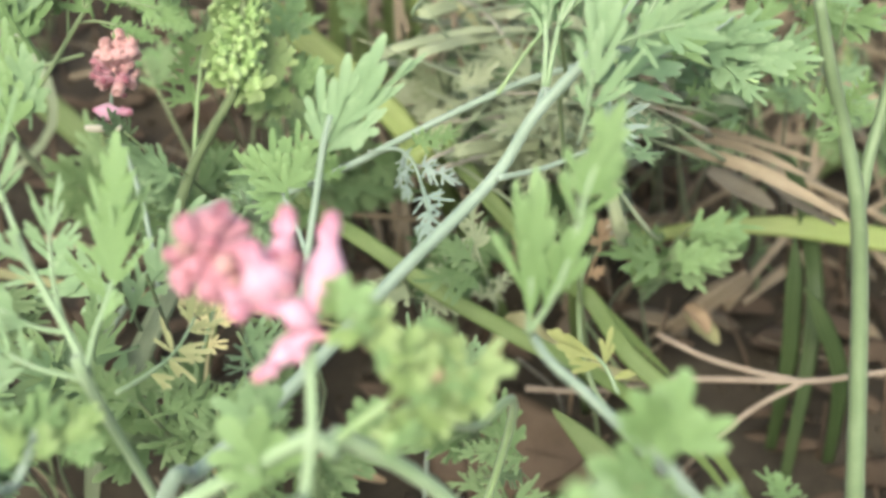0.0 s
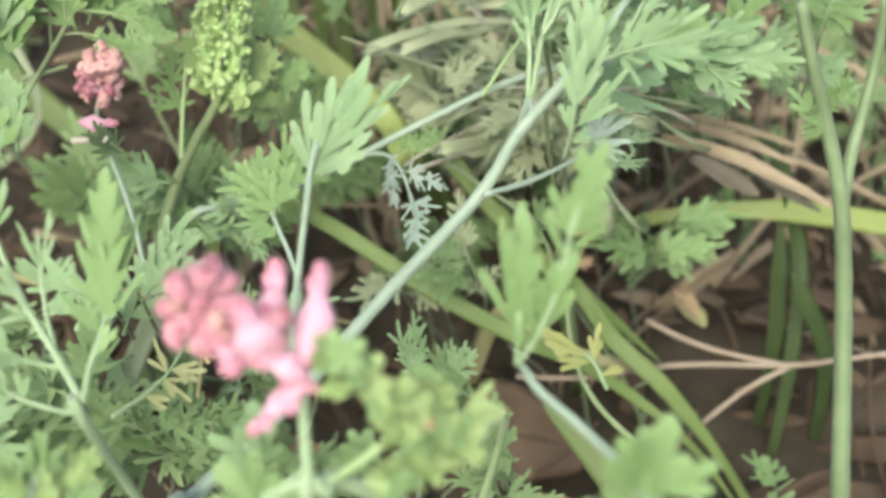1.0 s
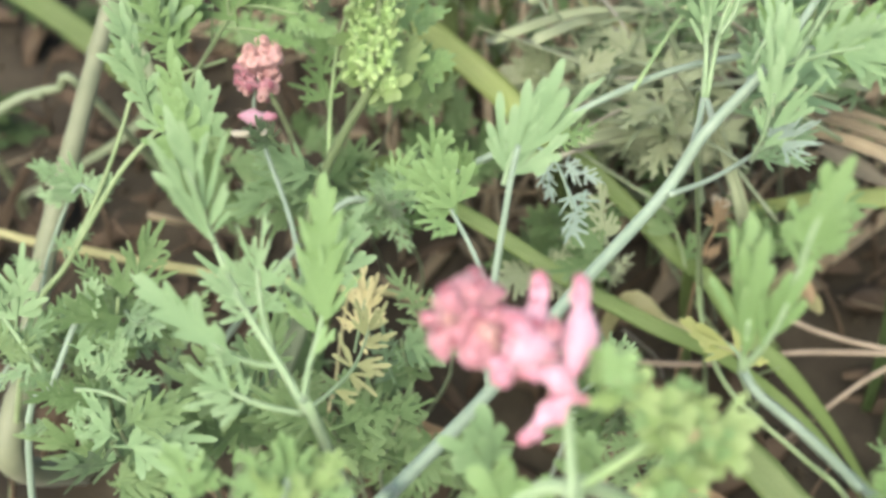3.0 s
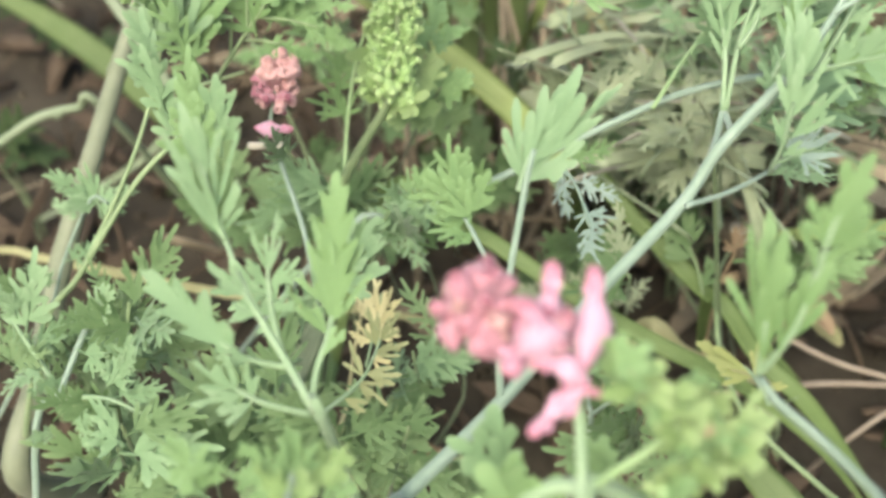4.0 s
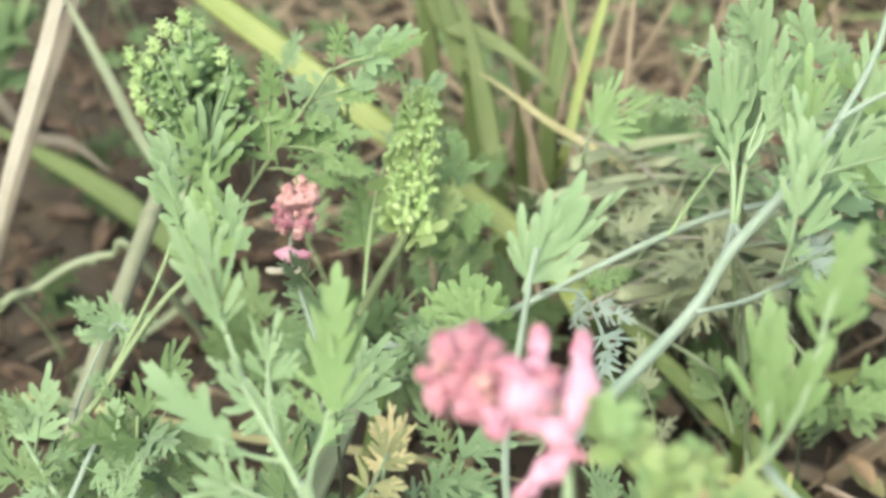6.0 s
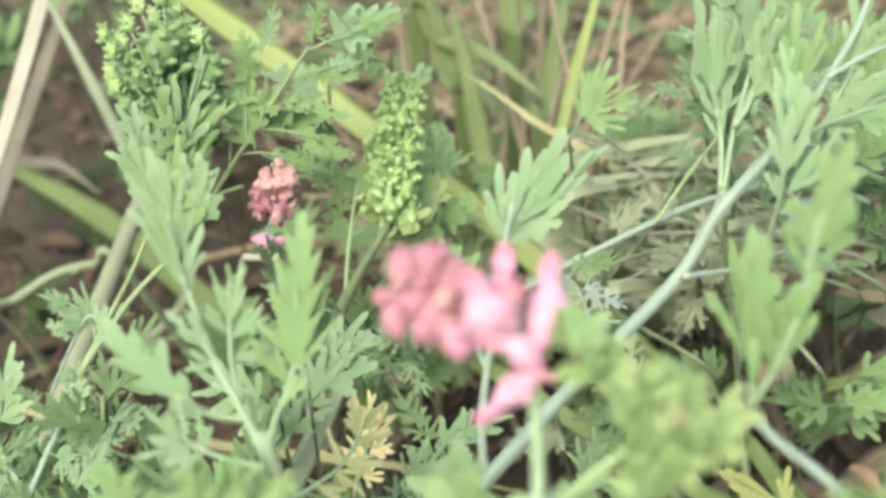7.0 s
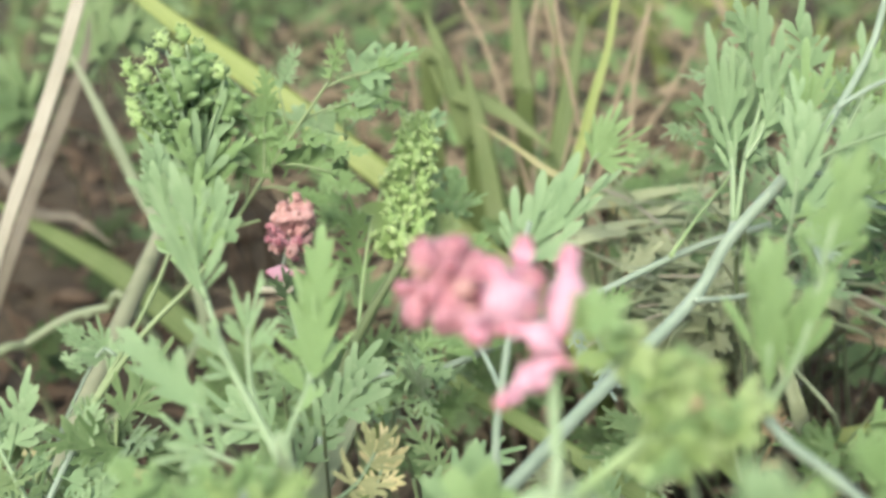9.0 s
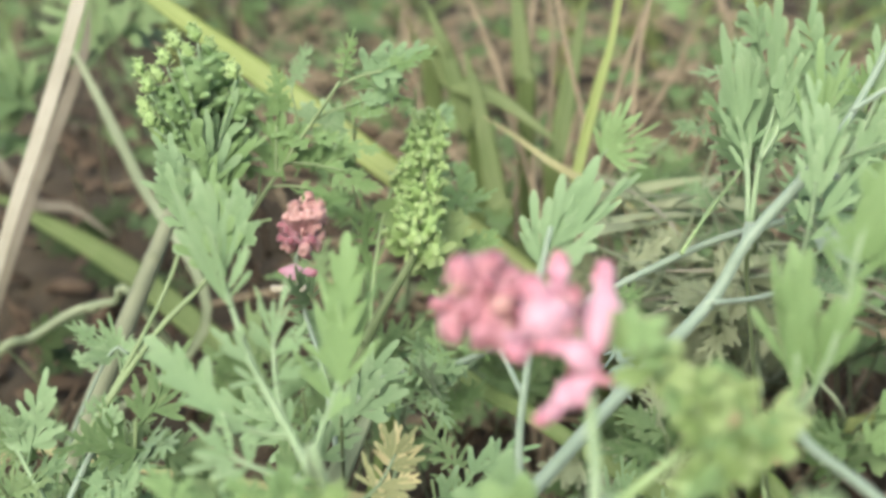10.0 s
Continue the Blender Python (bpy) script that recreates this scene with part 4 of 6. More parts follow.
leaf(back, "five", [(-63.9, 180.7, 132.1), (-68.4, 184.3, 144.7)], 0, LEAF_GREY, wide=0.8)
leaf(back, "five", [(-62.0, 181.3, 131.9), (-61.1, 187.0, 145.5)], 10, LEAF_GREY, wide=0.8)
leaf(back, "five", [(-60.0, 181.9, 131.7), (-54.4, 187.2, 142.8)], -10, LEAF, wide=0.8)
leaf(back, "five", [(-64.5, 184.9, 138.5), (-69.9, 187.3, 149.8)], 0, LEAF_GREY, wide=0.8)
leaf(back, "five", [(-61.5, 185.8, 138.2), (-60.0, 191.0, 151.0)], 0, LEAF_GREY, wide=0.8)
leaf(back, "five", [(-58.3, 185.1, 136.2), (-51.2, 188.3, 139.7)], 0, LEAF, wide=0.8)
leaf(back, "five", [(-64.6, 179.5, 132.5), (-72.0, 180.3, 139.9)], 0, LEAF_GREY, wide=0.8)
# open sprays on thin stalks between the clusters
for n, (a, b, c) in enumerate(zip([(-54.7, 188.5, 126.1), (-50.8, 188.8, 132.4), (-46.8, 190.0, 137.6), (-43.4, 191.0, 142.3), (-38.6, 191.4, 148.8), (-53.1, 190.0, 129.0), (-45.8, 190.8, 139.1), (-49.3, 189.8, 134.3)],
                                  [(-53.6, 189.6, 134.9), (-50.3, 190.0, 141.5), (-39.0, 189.7, 138.3), (-35.4, 190.4, 145.8), (-30.0, 192.1, 151.8), (-44.9, 188.2, 129.7), (-47.4, 191.6, 147.7), (-37.6, 188.9, 133.0)],
                                  [(-54.6, 191.4, 145.5), (-50.3, 192.6, 153.9), (-29.4, 189.6, 136.1), (-26.0, 192.9, 149.5), (-19.1, 194.5, 154.9), (-36.2, 187.6, 126.6), (-44.0, 194.8, 157.6), (-29.6, 187.8, 128.8)])):
    stem(back, [a, Vector(a).lerp(Vector(b), 0.5) + Vector((0, 0, 0.5)), b], 0.3, 0.2, STEM_OLIVE, "stalk")
    leaf(back, "spray", [b, c], n * 41 % 50 - 25, LEAF if n % 3 else LEAF_GREY, wide=0.9)
    leaf(back, "spray", [Vector(a).lerp(Vector(b), 0.6), Vector(b).lerp(Vector(c), 0.3) + Vector((5 if n % 2 else -6, 0, -3))], n * 61 % 50 - 25, LEAF, wide=0.9)
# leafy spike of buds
stem(back, [(-40.0, 181.2, 82.6), (-35.5, 188.2, 95.1), (-30.7, 191.4, 104.2), (-25.0, 195.2, 114.1), (-23.4, 200.5, 126.7), (-23.7, 206.2, 135.2)], 1.35, 0.6, STEM_SHADE, "branch")
stem(back, [(-34.3, 189.5, 97.0), (-34.0, 195.4, 105.8), (-32.3, 200.3, 117.7), (-29.9, 202.6, 125.6)], 0.42, 0.34, STEM_GREEN, "branch")
leaf(back, "fern", [(-33.7, 195.4, 105.8), (-37.9, 205.5, 124.0)], 0, LEAF)
for k in range(34):
    a = k * 2.4
    base = Vector((-25.7, 197.4, 110.9)).lerp(Vector((-22.5, 208.0, 137.1)), k / 34)
    out = Vector((math.cos(a) * 5.2, math.sin(a) * 2.6 - 2.6, 4.4 + (k % 3))) * (1.12 - 0.012 * k)
    leaf(back, "buds", [base + Vector((0, 2, -1)), base + out], k * 40 % 50 - 25, BUD_GREEN, "bud_head", wide=1.15)
for k in range(7):
    a = k * 2.4
    base = Vector((-25.7, 197.4, 110.9)).lerp(Vector((-22.5, 208.0, 137.1)), k / 11)
    leaf(back, "ruffle", [base, base + Vector((math.cos(a) * 9, math.sin(a) * 3 - 4, 5))], k * 40 % 50 - 25, LEAF_LIME, "young_leaf", wide=0.9)

# faded raceme: a rounded head of flowers, one spent flower and its bracts below
old = stem(back, [(-37.2, 162.9, 85.5), (-40.8, 173.4, 96.8), (-45.7, 183.2, 104.8), (-46.3, 181.6, 114.2), (-47.3, 185.0, 115.8), (-44.8, 186.8, 125.1)], 0.55, 0.30, STEM, "raceme", label="faded pink raceme on a thin stalk")
flower(old, [(-49.8, 180.5, 115.7), (-42.5, 181.6, 114.8)], FLOWERS, 0, 0, 0.9)
part("bract", flower_mesh(90, [CREAM], "bud"), old, "cream bract", aimed(*mm([(-46.3, 179.4, 112.9), (-51.1, 178.3, 113.1)]), 0, 0.7))
part("bract", flower_mesh(91, [CREAM], "bud"), old, "cream bract", aimed(*mm([(-46.5, 180.5, 114.5), (-44.9, 179.1, 112.1)]), 0, 1.2))
rnd = random.Random(3)
low, high = Vector((-47.1, 185.7, 116.9)), Vector((-44.8, 186.8, 125.1))
axis = (high - low).normalized()
across = axis.cross(Vector((0, 1, 0))).normalized()
for k in range(38):
    t = k / 37
    a = k * 2.4
    tilt = radians(100 - 92 * t ** 1.2)
    d = (across * math.cos(a) + axis.cross(across) * math.sin(a)) * math.sin(tilt) + axis * math.cos(tilt)
    root = low.lerp(high, 0.15 + 0.6 * t)
    r = rnd.uniform(3.9, 6.4) * (0.8 + 0.3 * t)
    flower(old, [root + d * 0.8, root + d * r], (BUDS_OLD if k % 3 == 0 else FLOWERS_FADED if t > 0.45 else FLOWERS_DEEP), k, k * 50, rnd.uniform(1.25, 1.65), "flower")

# ---- the near flowering stem ----
near = rooted("fumitory_plant", [foot(5, 92)], "fumitory in flower with a dense rosy pink raceme", group="fumitory plants")
stem(near, [foot(5, 92), *[(2.7, 63.6, 129.2), (3.8, 69.8, 137.9), (4.4, 73.0, 143.5), (4.1, 76.5, 147.4), (3.9, 79.2, 150.4)]], 0.77, 0.55, STEM_SAGE)
stem(near, [(6.6, 76.8, 136.8), (2.8, 78.4, 136.7), (-3.7, 78.2, 132.1), (-11.0, 77.5, 127.0), (-20.9, 78.0, 116.9)], 1.1, 0.9, STEM_SAGE, name="branch")
stem(near, [(5.9, 77.9, 138.2), (8.8, 79.0, 135.4), (13.7, 80.2, 130.5), (19.0, 80.5, 124.6), (26.0, 79.1, 116.3)], 1.1, 0.9, STEM_SAGE, name="branch")
stem(near, [(6.5, 77.7, 138.0), (9.6, 78.2, 140.7), (12.5, 78.7, 143.5), (14.8, 79.6, 146.8)], 0.59, 0.42, STEM_GREEN, name="branch")
pink = stem(near, [(4.0, 78.9, 150.1), (3.0, 80.5, 151.8), (0.1, 83.3, 153.1), (-4.8, 86.2, 152.5), (-9.9, 89.3, 150.2)], 0.47, 0.30, STEM_GREEN, "raceme", label="dense raceme of rosy pink flowers")
flower(pink, [(4.0, 79.8, 152.9), (5.5, 90.3, 158.7)], FLOWERS, 0, 0, 0.72)
flower(pink, [(-0.9, 81.5, 153.8), (1.0, 89.0, 160.2)], FLOWERS, 1, 10, 0.9)
flower(pink, [(-4.3, 84.9, 153.7), (-6.2, 90.3, 159.7)], FLOWERS_DEEP, 0, 0, 1.1)
flower(pink, [(4.8, 79.1, 152.1), (-1.5, 79.6, 154.6)], FLOWERS, 2, 20, 1.0)
flower(pink, [(4.6, 79.1, 152.1), (-1.3, 74.6, 149.0)], FLOWERS, 3, -20, 0.8)
flower(pink, [(0.5, 83.8, 158.3), (-3.8, 78.6, 153.5)], FLOWERS, 1, 40, 1.3)
flower(pink, [(-0.0, 80.1, 154.1), (-2.6, 82.5, 160.7)], FLOWERS, 0, 0, 1.45)
flower(pink, [(-1.2, 79.8, 155.7), (2.6, 82.4, 159.6)], FLOWERS_DEEP, 1, 0, 1.4)
flower(pink, [(-2.8, 84.9, 153.7), (-9.3, 89.8, 157.3)], FLOWERS_DEEP, 2, 0, 1.35)
flower(pink, [(-3.4, 82.0, 152.4), (-7.2, 85.4, 158.2)], FLOWERS_DEEP, 0, 30, 1.4)
rnd = random.Random(9)
head = Vector((-6.6, 85.9, 155.9))
for n in range(22):
    lift, a = 1 - 1.55 * (n + 0.5) / 22, n * 2.4
    flat = math.sqrt(max(0.0, 1 - lift * lift))
    toward = Vector((-0.25, -0.72, 0.65)).normalized()
    side = toward.cross(Vector((0, 0, 1))).normalized()
    d = toward * lift + (side * math.cos(a) + side.cross(toward) * math.sin(a)) * flat
    flower(pink, [head + d * 0.6, head + d * rnd.uniform(4.3, 6.0)], BUDS if n % 4 else FLOWERS_FADED, n, n * 50, rnd.uniform(1.25, 1.75), "bud")
part("calyx", flower_mesh(77, [PETAL_DEEP], "bud"), pink, "dark red calyx tip", aimed(*mm([(3.2, 78.7, 151.7), (6.3, 78.5, 151.4)]), 0, 0.8))
# crumpled young leaves beside the flowers
rnd = random.Random(15)
for line, count in zip([[(17.6, 76.3, 146.4), (14.5, 76.9, 148.9), (11.4, 78.0, 151.9), (6.2, 78.8, 157.3)], [(12.3, 71.4, 144.3), (16.0, 73.8, 145.4), (20.2, 76.3, 146.9)], [(14.3, 76.7, 147.3), (16.1, 78.3, 149.0), (16.6, 80.5, 151.0)]], (22, 15, 7)):
    shoot_axis = stem(near, line, 0.5, 0.3, STEM_GREEN, "young_shoot")
    run = spline([Vector(p) for p in line], 8)
    for k in range(count):
        base = run[int(k / count * len(run))]
        a = k * 2.4
        out = Vector((math.cos(a) * 3.7, math.sin(a) * 1.5, 1.1 + rnd.uniform(-0.4, 1.9)))
        leaf(shoot_axis, "ruffle", [base - out * 0.2, base + out], k * 55 % 70 - 35, LEAF if k % 3 == 0 else LEAF_LIME, "young_leaf", wide=rnd.uniform(0.85, 1.15))
compound(near, [(17.6, 76.3, 146.4), (19.3, 78.1, 146.9), (20.5, 78.8, 147.7)], 0.4, 0.3, [("trio", (19.8, 78.4, 147.3), (26.2, 80.2, 147.8), 0.9, 0), ("strap", (20.2, 78.5, 147.4), (23.5, 82.4, 148.9), 0.9, 0)], LEAF_LIME, STEM_GREEN)
stem(near, [foot(12, 128), (28.2, 117.5, 97.4), (21.7, 94.3, 122.7), (16.0, 73.8, 145.4), (17.6, 76.3, 146.4)], 0.7, 0.4, STEM_GREEN, "branch")
leaf(near, "duo", [(16.3, 75.0, 149.0), (18.2, 76.6, 150.7)], 20, DRY_PALE, "young_leaf", wide=0.8)
leaf(near, "wide", [(-1.1, 77.1, 130.7), (-7.5, 79.2, 139.8)], 10, LEAF, wide=1.2)
leaf(near, "wide", [(0.1, 77.5, 131.2), (-1.6, 80.9, 140.0)], -10, LEAF)
leaf(near, "wide", [(-3.2, 88.0, 126.3), (-5.3, 92.9, 134.8)], 0, LEAF_GREY, wide=1.1)
leaf(near, "wide", [(7.4, 88.1, 124.3), (10.5, 92.7, 130.9)], 0, LEAF, wide=1.1)

# ---- near leaves low at the left ----
low = rooted("fumitory_plant", [foot(-69, 115)], "low fumitory shoot with blunt light green leaflets", group="fumitory plants")
stem(low, [foot(-69, 115), *[(-32.7, 71.0, 124.1), (-28.6, 75.9, 131.5), (-27.2, 80.6, 134.8)]], 0.77, 0.42)
leaf(low, "broad", [(-26.9, 78.9, 132.8), (-33.8, 84.7, 135.1)], 10, LEAF, wide=1.0)
leaf(low, "broad", [(-26.3, 79.4, 133.0), (-29.6, 88.0, 135.2)], -15, LEAF, wide=1.0)
leaf(low, "broad", [(-25.7, 79.5, 133.0), (-24.4, 86.7, 134.3)], 15, LEAF_LIME, wide=1.0)
leaf(low, "broad", [(-25.0, 79.1, 132.5), (-20.7, 85.9, 134.3)], -10, LEAF_LIME, wide=1.0)
leaf(low, "broad", [(-27.3, 78.0, 133.5), (-35.3, 80.2, 134.6)], 20, LEAF, wide=1.0)
leaf(low, "broad", [(-25.2, 76.8, 133.5), (-26.9, 81.3, 135.8)], 25, LEAF_LIME, wide=1.0)
leaf(low, "broad", [(-23.4, 77.0, 133.2), (-19.8, 81.0, 134.2)], 0, LEAF, wide=1.0)
leaf(low, "broad", [(-27.7, 76.6, 133.8), (-31.4, 81.4, 135.7)], -20, LEAF_LIME, wide=1.0)
leaf(low, "broad", [(-37.9, 78.6, 133.0), (-43.3, 85.2, 136.0)], 0, LEAF, wide=1.0)
leaf(low, "broad", [(-37.5, 78.4, 132.8), (-38.2, 85.6, 134.5)], 0, LEAF, wide=1.0)

# ---- near leaves low at the right ----
low = rooted("fumitory_plant", [foot(106, 126)], "low fumitory shoot with broad soft leaflets", group="fumitory plants")
stem(low, [foot(106, 126), *[(51.1, 68.7, 126.3), (45.1, 68.4, 136.6), (40.4, 70.1, 143.0), (36.7, 71.2, 146.6)]], 0.77, 0.42)
leaf(low, "wide", [(37.9, 70.5, 145.7), (35.1, 72.3, 152.3)], 0, LEAF, wide=1.2)
leaf(low, "wide", [(39.6, 69.5, 144.4), (42.3, 74.4, 152.9)], -10, LEAF, wide=1.1)
leaf(low, "wide", [(39.9, 69.4, 142.1), (31.1, 68.2, 144.8)], 10, LEAF, wide=1.2)
leaf(low, "wide", [(42.2, 68.4, 140.8), (36.7, 65.9, 141.9)], 10, LEAF, wide=1.2)
leaf(low, "wide", [(44.5, 68.8, 137.0), (47.2, 69.9, 142.7)], 10, LEAF_GREY)
# ---- feathery plant low at the far left ----
feather = rooted("fumitory_plant", [foot(-95, 115)], "feathery grey-green fumitory with thread-fine leaves", group="fumitory plants")
stem(feather, [foot(-95, 115), *[(-84.5, 129.2, 78.3), (-79.0, 134.1, 90.0), (-73.9, 139.8, 100.5), (-70.2, 143.3, 105.4)]], 0.77, 0.42)
stem(feather, [(-79.0, 134.1, 90.0), (-84.0, 138.2, 96.5), (-89.1, 142.3, 102.9)], 0.51, 0.34, STEM_SAGE, "branch")
stem(feather, [(-78.9, 133.6, 89.2), (-69.8, 131.1, 91.9), (-63.1, 129.8, 89.5)], 0.42, 0.34, STEM_SAGE, "branch")
for n, (a, b) in enumerate(zip([(-78.1, 135.8, 92.4), (-74.8, 138.7, 98.9), (-73.0, 140.4, 101.3), (-75.8, 137.6, 97.3), (-82.0, 136.7, 94.0), (-85.0, 139.2, 98.1), (-86.1, 140.8, 100.5), (-68.9, 131.2, 91.9), (-65.0, 130.3, 90.3), (-75.5, 132.2, 89.3), (-69.9, 132.2, 93.5), (-78.8, 130.3, 84.3)],
                               [(-84.1, 130.4, 91.9), (-61.7, 139.8, 97.3), (-67.5, 142.9, 109.3), (-64.2, 133.0, 94.3), (-88.0, 130.2, 91.9), (-83.0, 147.5, 112.6), (-89.5, 142.4, 110.2), (-58.5, 133.3, 94.3), (-56.3, 127.5, 85.5), (-71.5, 125.2, 83.2), (-62.6, 134.8, 101.5), (-83.9, 126.2, 85.6)])):
    leaf(feather, ("spray", "comb", "broad")[n % 3], [a, b], n * 37 % 50 - 25, LEAF_GREY, wide=0.9)
sprig = rooted("fumitory_plant", [foot(-140, 170)], "thin fumitory sprig with pale ferny leaves", group="fumitory plants")
stem(sprig, [foot(-140, 170), *[(-98.3, 169.2, 69.0), (-91.5, 175.6, 85.0), (-85.1, 180.8, 97.1), (-80.8, 178.5, 98.0)]], 0.51, 0.26)
leaf(sprig, "spray", [(-86.2, 180.4, 96.6), (-94.9, 184.9, 101.6)], 0, LEAF_GREY)
leaf(sprig, "spray", [(-84.5, 180.8, 97.1), (-73.7, 178.8, 100.2)], 0, LEAF_GREY)
leaf(sprig, "spray", [(-87.3, 178.8, 94.2), (-94.2, 181.5, 96.3)], 0, LEAF_GREY)
leaf(sprig, "spray", [(-90.5, 173.5, 86.6), (-80.2, 173.4, 92.7)], 0, LEAF_GREY)
leaf(sprig, "spray", [(-91.5, 170.9, 82.8), (-98.1, 170.1, 89.0)], 0, LEAF_GREY)


# ---- open pockets between the plants, with litter showing ----
OPEN = [Vector(p) for p in [(62.5, 158.0, 127.6), (70.1, 156.5, 125.9), (77.8, 154.5, 123.4), (84.5, 152.5, 120.8), (68.1, 179.7, 113.3), (76.8, 178.1, 111.3), (85.5, 175.8, 108.4), (93.1, 173.5, 105.5), (73.7, 201.5, 98.9), (83.4, 199.7, 96.6), (93.1, 197.1, 93.4), (101.7, 194.5, 90.2), (77.9, 217.8, 88.1), (88.4, 215.8, 85.7), (98.9, 213.1, 82.2), (108.1, 210.3, 78.8)] + [(66.7, 150.2, 96.9), (75.9, 150.9, 97.8), (86.1, 148.5, 94.8), (74.0, 145.9, 91.4), (75.4, 179.4, 70.9), (86.3, 180.2, 72.0), (98.5, 177.2, 68.4), (84.0, 174.2, 64.4), (81.2, 198.8, 53.6), (93.2, 199.7, 54.8), (106.7, 196.4, 50.8), (90.7, 193.0, 46.4)] + [(-26.8, 151.3, 95.5), (-29.6, 171.4, 78.9), (-30.0, 154.0, 76.4)] + [(-23.0, 147.0, 96.1), (-27.0, 168.8, 81.8), (-30.1, 171.8, 73.1)]]


def in_open(*places):
    return any((p - q).length < 9 for p in places for q in OPEN)


# ---- thickets of finer growth between the main stems ----
def thicket(centre, spread, count, mats, styles, label, sizes=(11, 19), seed=1):
    """A leafy plant filling a place: a few stems from the ground and leaves facing all ways, most of them up and outwards."""
    rnd = random.Random(seed)
    c = Vector(centre)
    lean = 1 + 0.55 * max(0.0, c.z - 40) / 100
    base = foot(c.x * lean + rnd.uniform(-6, 6), c.y * lean + rnd.uniform(5, 20))
    pl = rooted("fumitory_plant", [base], label, group="fumitory plants")
    tops = [c + Vector((rnd.uniform(-1, 1) * spread, rnd.uniform(-0.4, 0.6) * spread, rnd.uniform(-0.5, 0.8) * spread)) for k in range(max(2, count // 5))]
    for top in tops:
        b = Vector(foot(base[0] + rnd.uniform(-9, 9), base[1] + rnd.uniform(-6, 9)))
        stem(pl, [b, b.lerp(top, 0.5) + Vector((rnd.uniform(-9, 9), 4, 2)), top], 0.5, 0.3, rnd.choice((STEM_SHADE, STEM_SHADE, STEM_OLIVE)), "branch", 6, 4)
    for k in range(count):
        top = tops[k % len(tops)]
        at = top.lerp(Vector(base), rnd.uniform(0, 0.3))
        a, size = rnd.uniform(0, math.tau), rnd.uniform(*sizes)
        tip = at + Vector((math.cos(a), math.sin(a) * 0.45, 0.35 + rnd.uniform(-0.5, 0.5))).normalized() * size
        style, turn, mat = rnd.choice(styles), rnd.uniform(-30, 30), rnd.choice(mats)
        if not in_open(at.lerp(tip, 0.4), tip):
            leaf(pl, style, [at, tip], turn, mat)
    return pl


FINE, MIXED = ("fern", "thread", "finger"), ("finger", "broad", "fern")
thicket((37.2, 228.0, 88.4), 22, 20, (LEAF_PALE, LEAF_PALE, LEAF_GREY), ("thread", "comb", "fern"), "dull olive-green fumitory behind the thick stem", seed=1)
thicket((69.9, 187.3, 130.1), 15, 16, (LEAF, LEAF_GREY), FINE, "light green ferny fumitory top", seed=2)
thicket((-77.6, 140.9, 89.6), 13, 8, (LEAF_GREY, LEAF_SHADE), ("spray", "comb"), "grey-green ferny fumitory growing low", seed=3)
thicket((-66.2, 126.1, 82.7), 13, 9, (LEAF_GREY, LEAF_SHADE), ("spray", "comb"), "grey-green ferny fumitory growing low", seed=4)
thicket((-24.9, 205.1, 112.0), 12, 12, (LEAF_LIME, LEAF), ("frill", "broad"), "yellow-green frilly fumitory shoot", seed=5)
thicket((-25.9, 180.7, 92.4), 8, 6, (LEAF_GREY, LEAF), FINE, "ferny fumitory between the stalks", seed=10)
thicket((88.0, 196.0, 140.0), 12, 14, (LEAF, LEAF, LEAF_GREY), FINE, "light green ferny fumitory top", seed=12)
thicket((-31.1, 210.4, 145.0), 13, 12, (LEAF, LEAF_GREY), MIXED, "grey-green fumitory with spreading leaves", seed=13)
thicket((30.0, 272.5, 111.0), 16, 12, (LEAF, LEAF_SHADE), ("fern", "finger"), "fumitory sprays among yellow grass", seed=14)
thicket((-79.7, 152.5, 88.3), 15, 9, (LEAF_GREY, LEAF_SHADE), ("spray", "comb"), "grey-green ferny fumitory growing low", seed=15)
thicket((-21.9, 159.1, 41.1), 14, 16, (LEAF_SHADE,), ("comb", "finger"), "fumitory low in the gap with shade-coloured leaves", seed=17)
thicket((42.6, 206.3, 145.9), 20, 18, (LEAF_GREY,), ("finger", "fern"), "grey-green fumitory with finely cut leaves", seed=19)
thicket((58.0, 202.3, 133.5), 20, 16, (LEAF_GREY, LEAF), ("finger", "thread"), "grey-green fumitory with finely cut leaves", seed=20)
thicket((64.7, 196.6, 74.6), 15, 12, (LEAF, LEAF_SHADE), MIXED, "soft green fumitory above the twigs", seed=21)
# gap filling, partly in the leaf colour darkened for shade
thicket((-18.2, 138.7, 95.0), 15, 14, (LEAF_SHADE, LEAF_GREY), ("comb", "finger", "fern"), "fine-leaved fumitory in the gaps with shade-coloured leaves", (12, 20), seed=80)
thicket((-18.2, 116.0, 95.2), 15, 12, (LEAF_SHADE,), ("comb", "finger", "fern"), "fine-leaved fumitory in the gaps with shade-coloured leaves", (12, 20), seed=81)
thicket((24.7, 130.4, 77.8), 15, 12, (LEAF_SHADE,), ("comb", "finger", "fern"), "fine-leaved fumitory in the gaps with shade-coloured leaves", (12, 20), seed=82)
thicket((20.9, 181.4, 84.5), 15, 14, (LEAF_PALE, LEAF_SHADE), ("comb", "finger", "fern"), "fine-leaved fumitory in the gaps with shade-coloured leaves", (12, 20), seed=83)
thicket((-30.2, 185.7, 99.6), 15, 12, (LEAF_SHADE, LEAF_GREY), ("comb", "finger", "fern"), "fine-leaved fumitory in the gaps with shade-coloured leaves", (12, 20), seed=84)
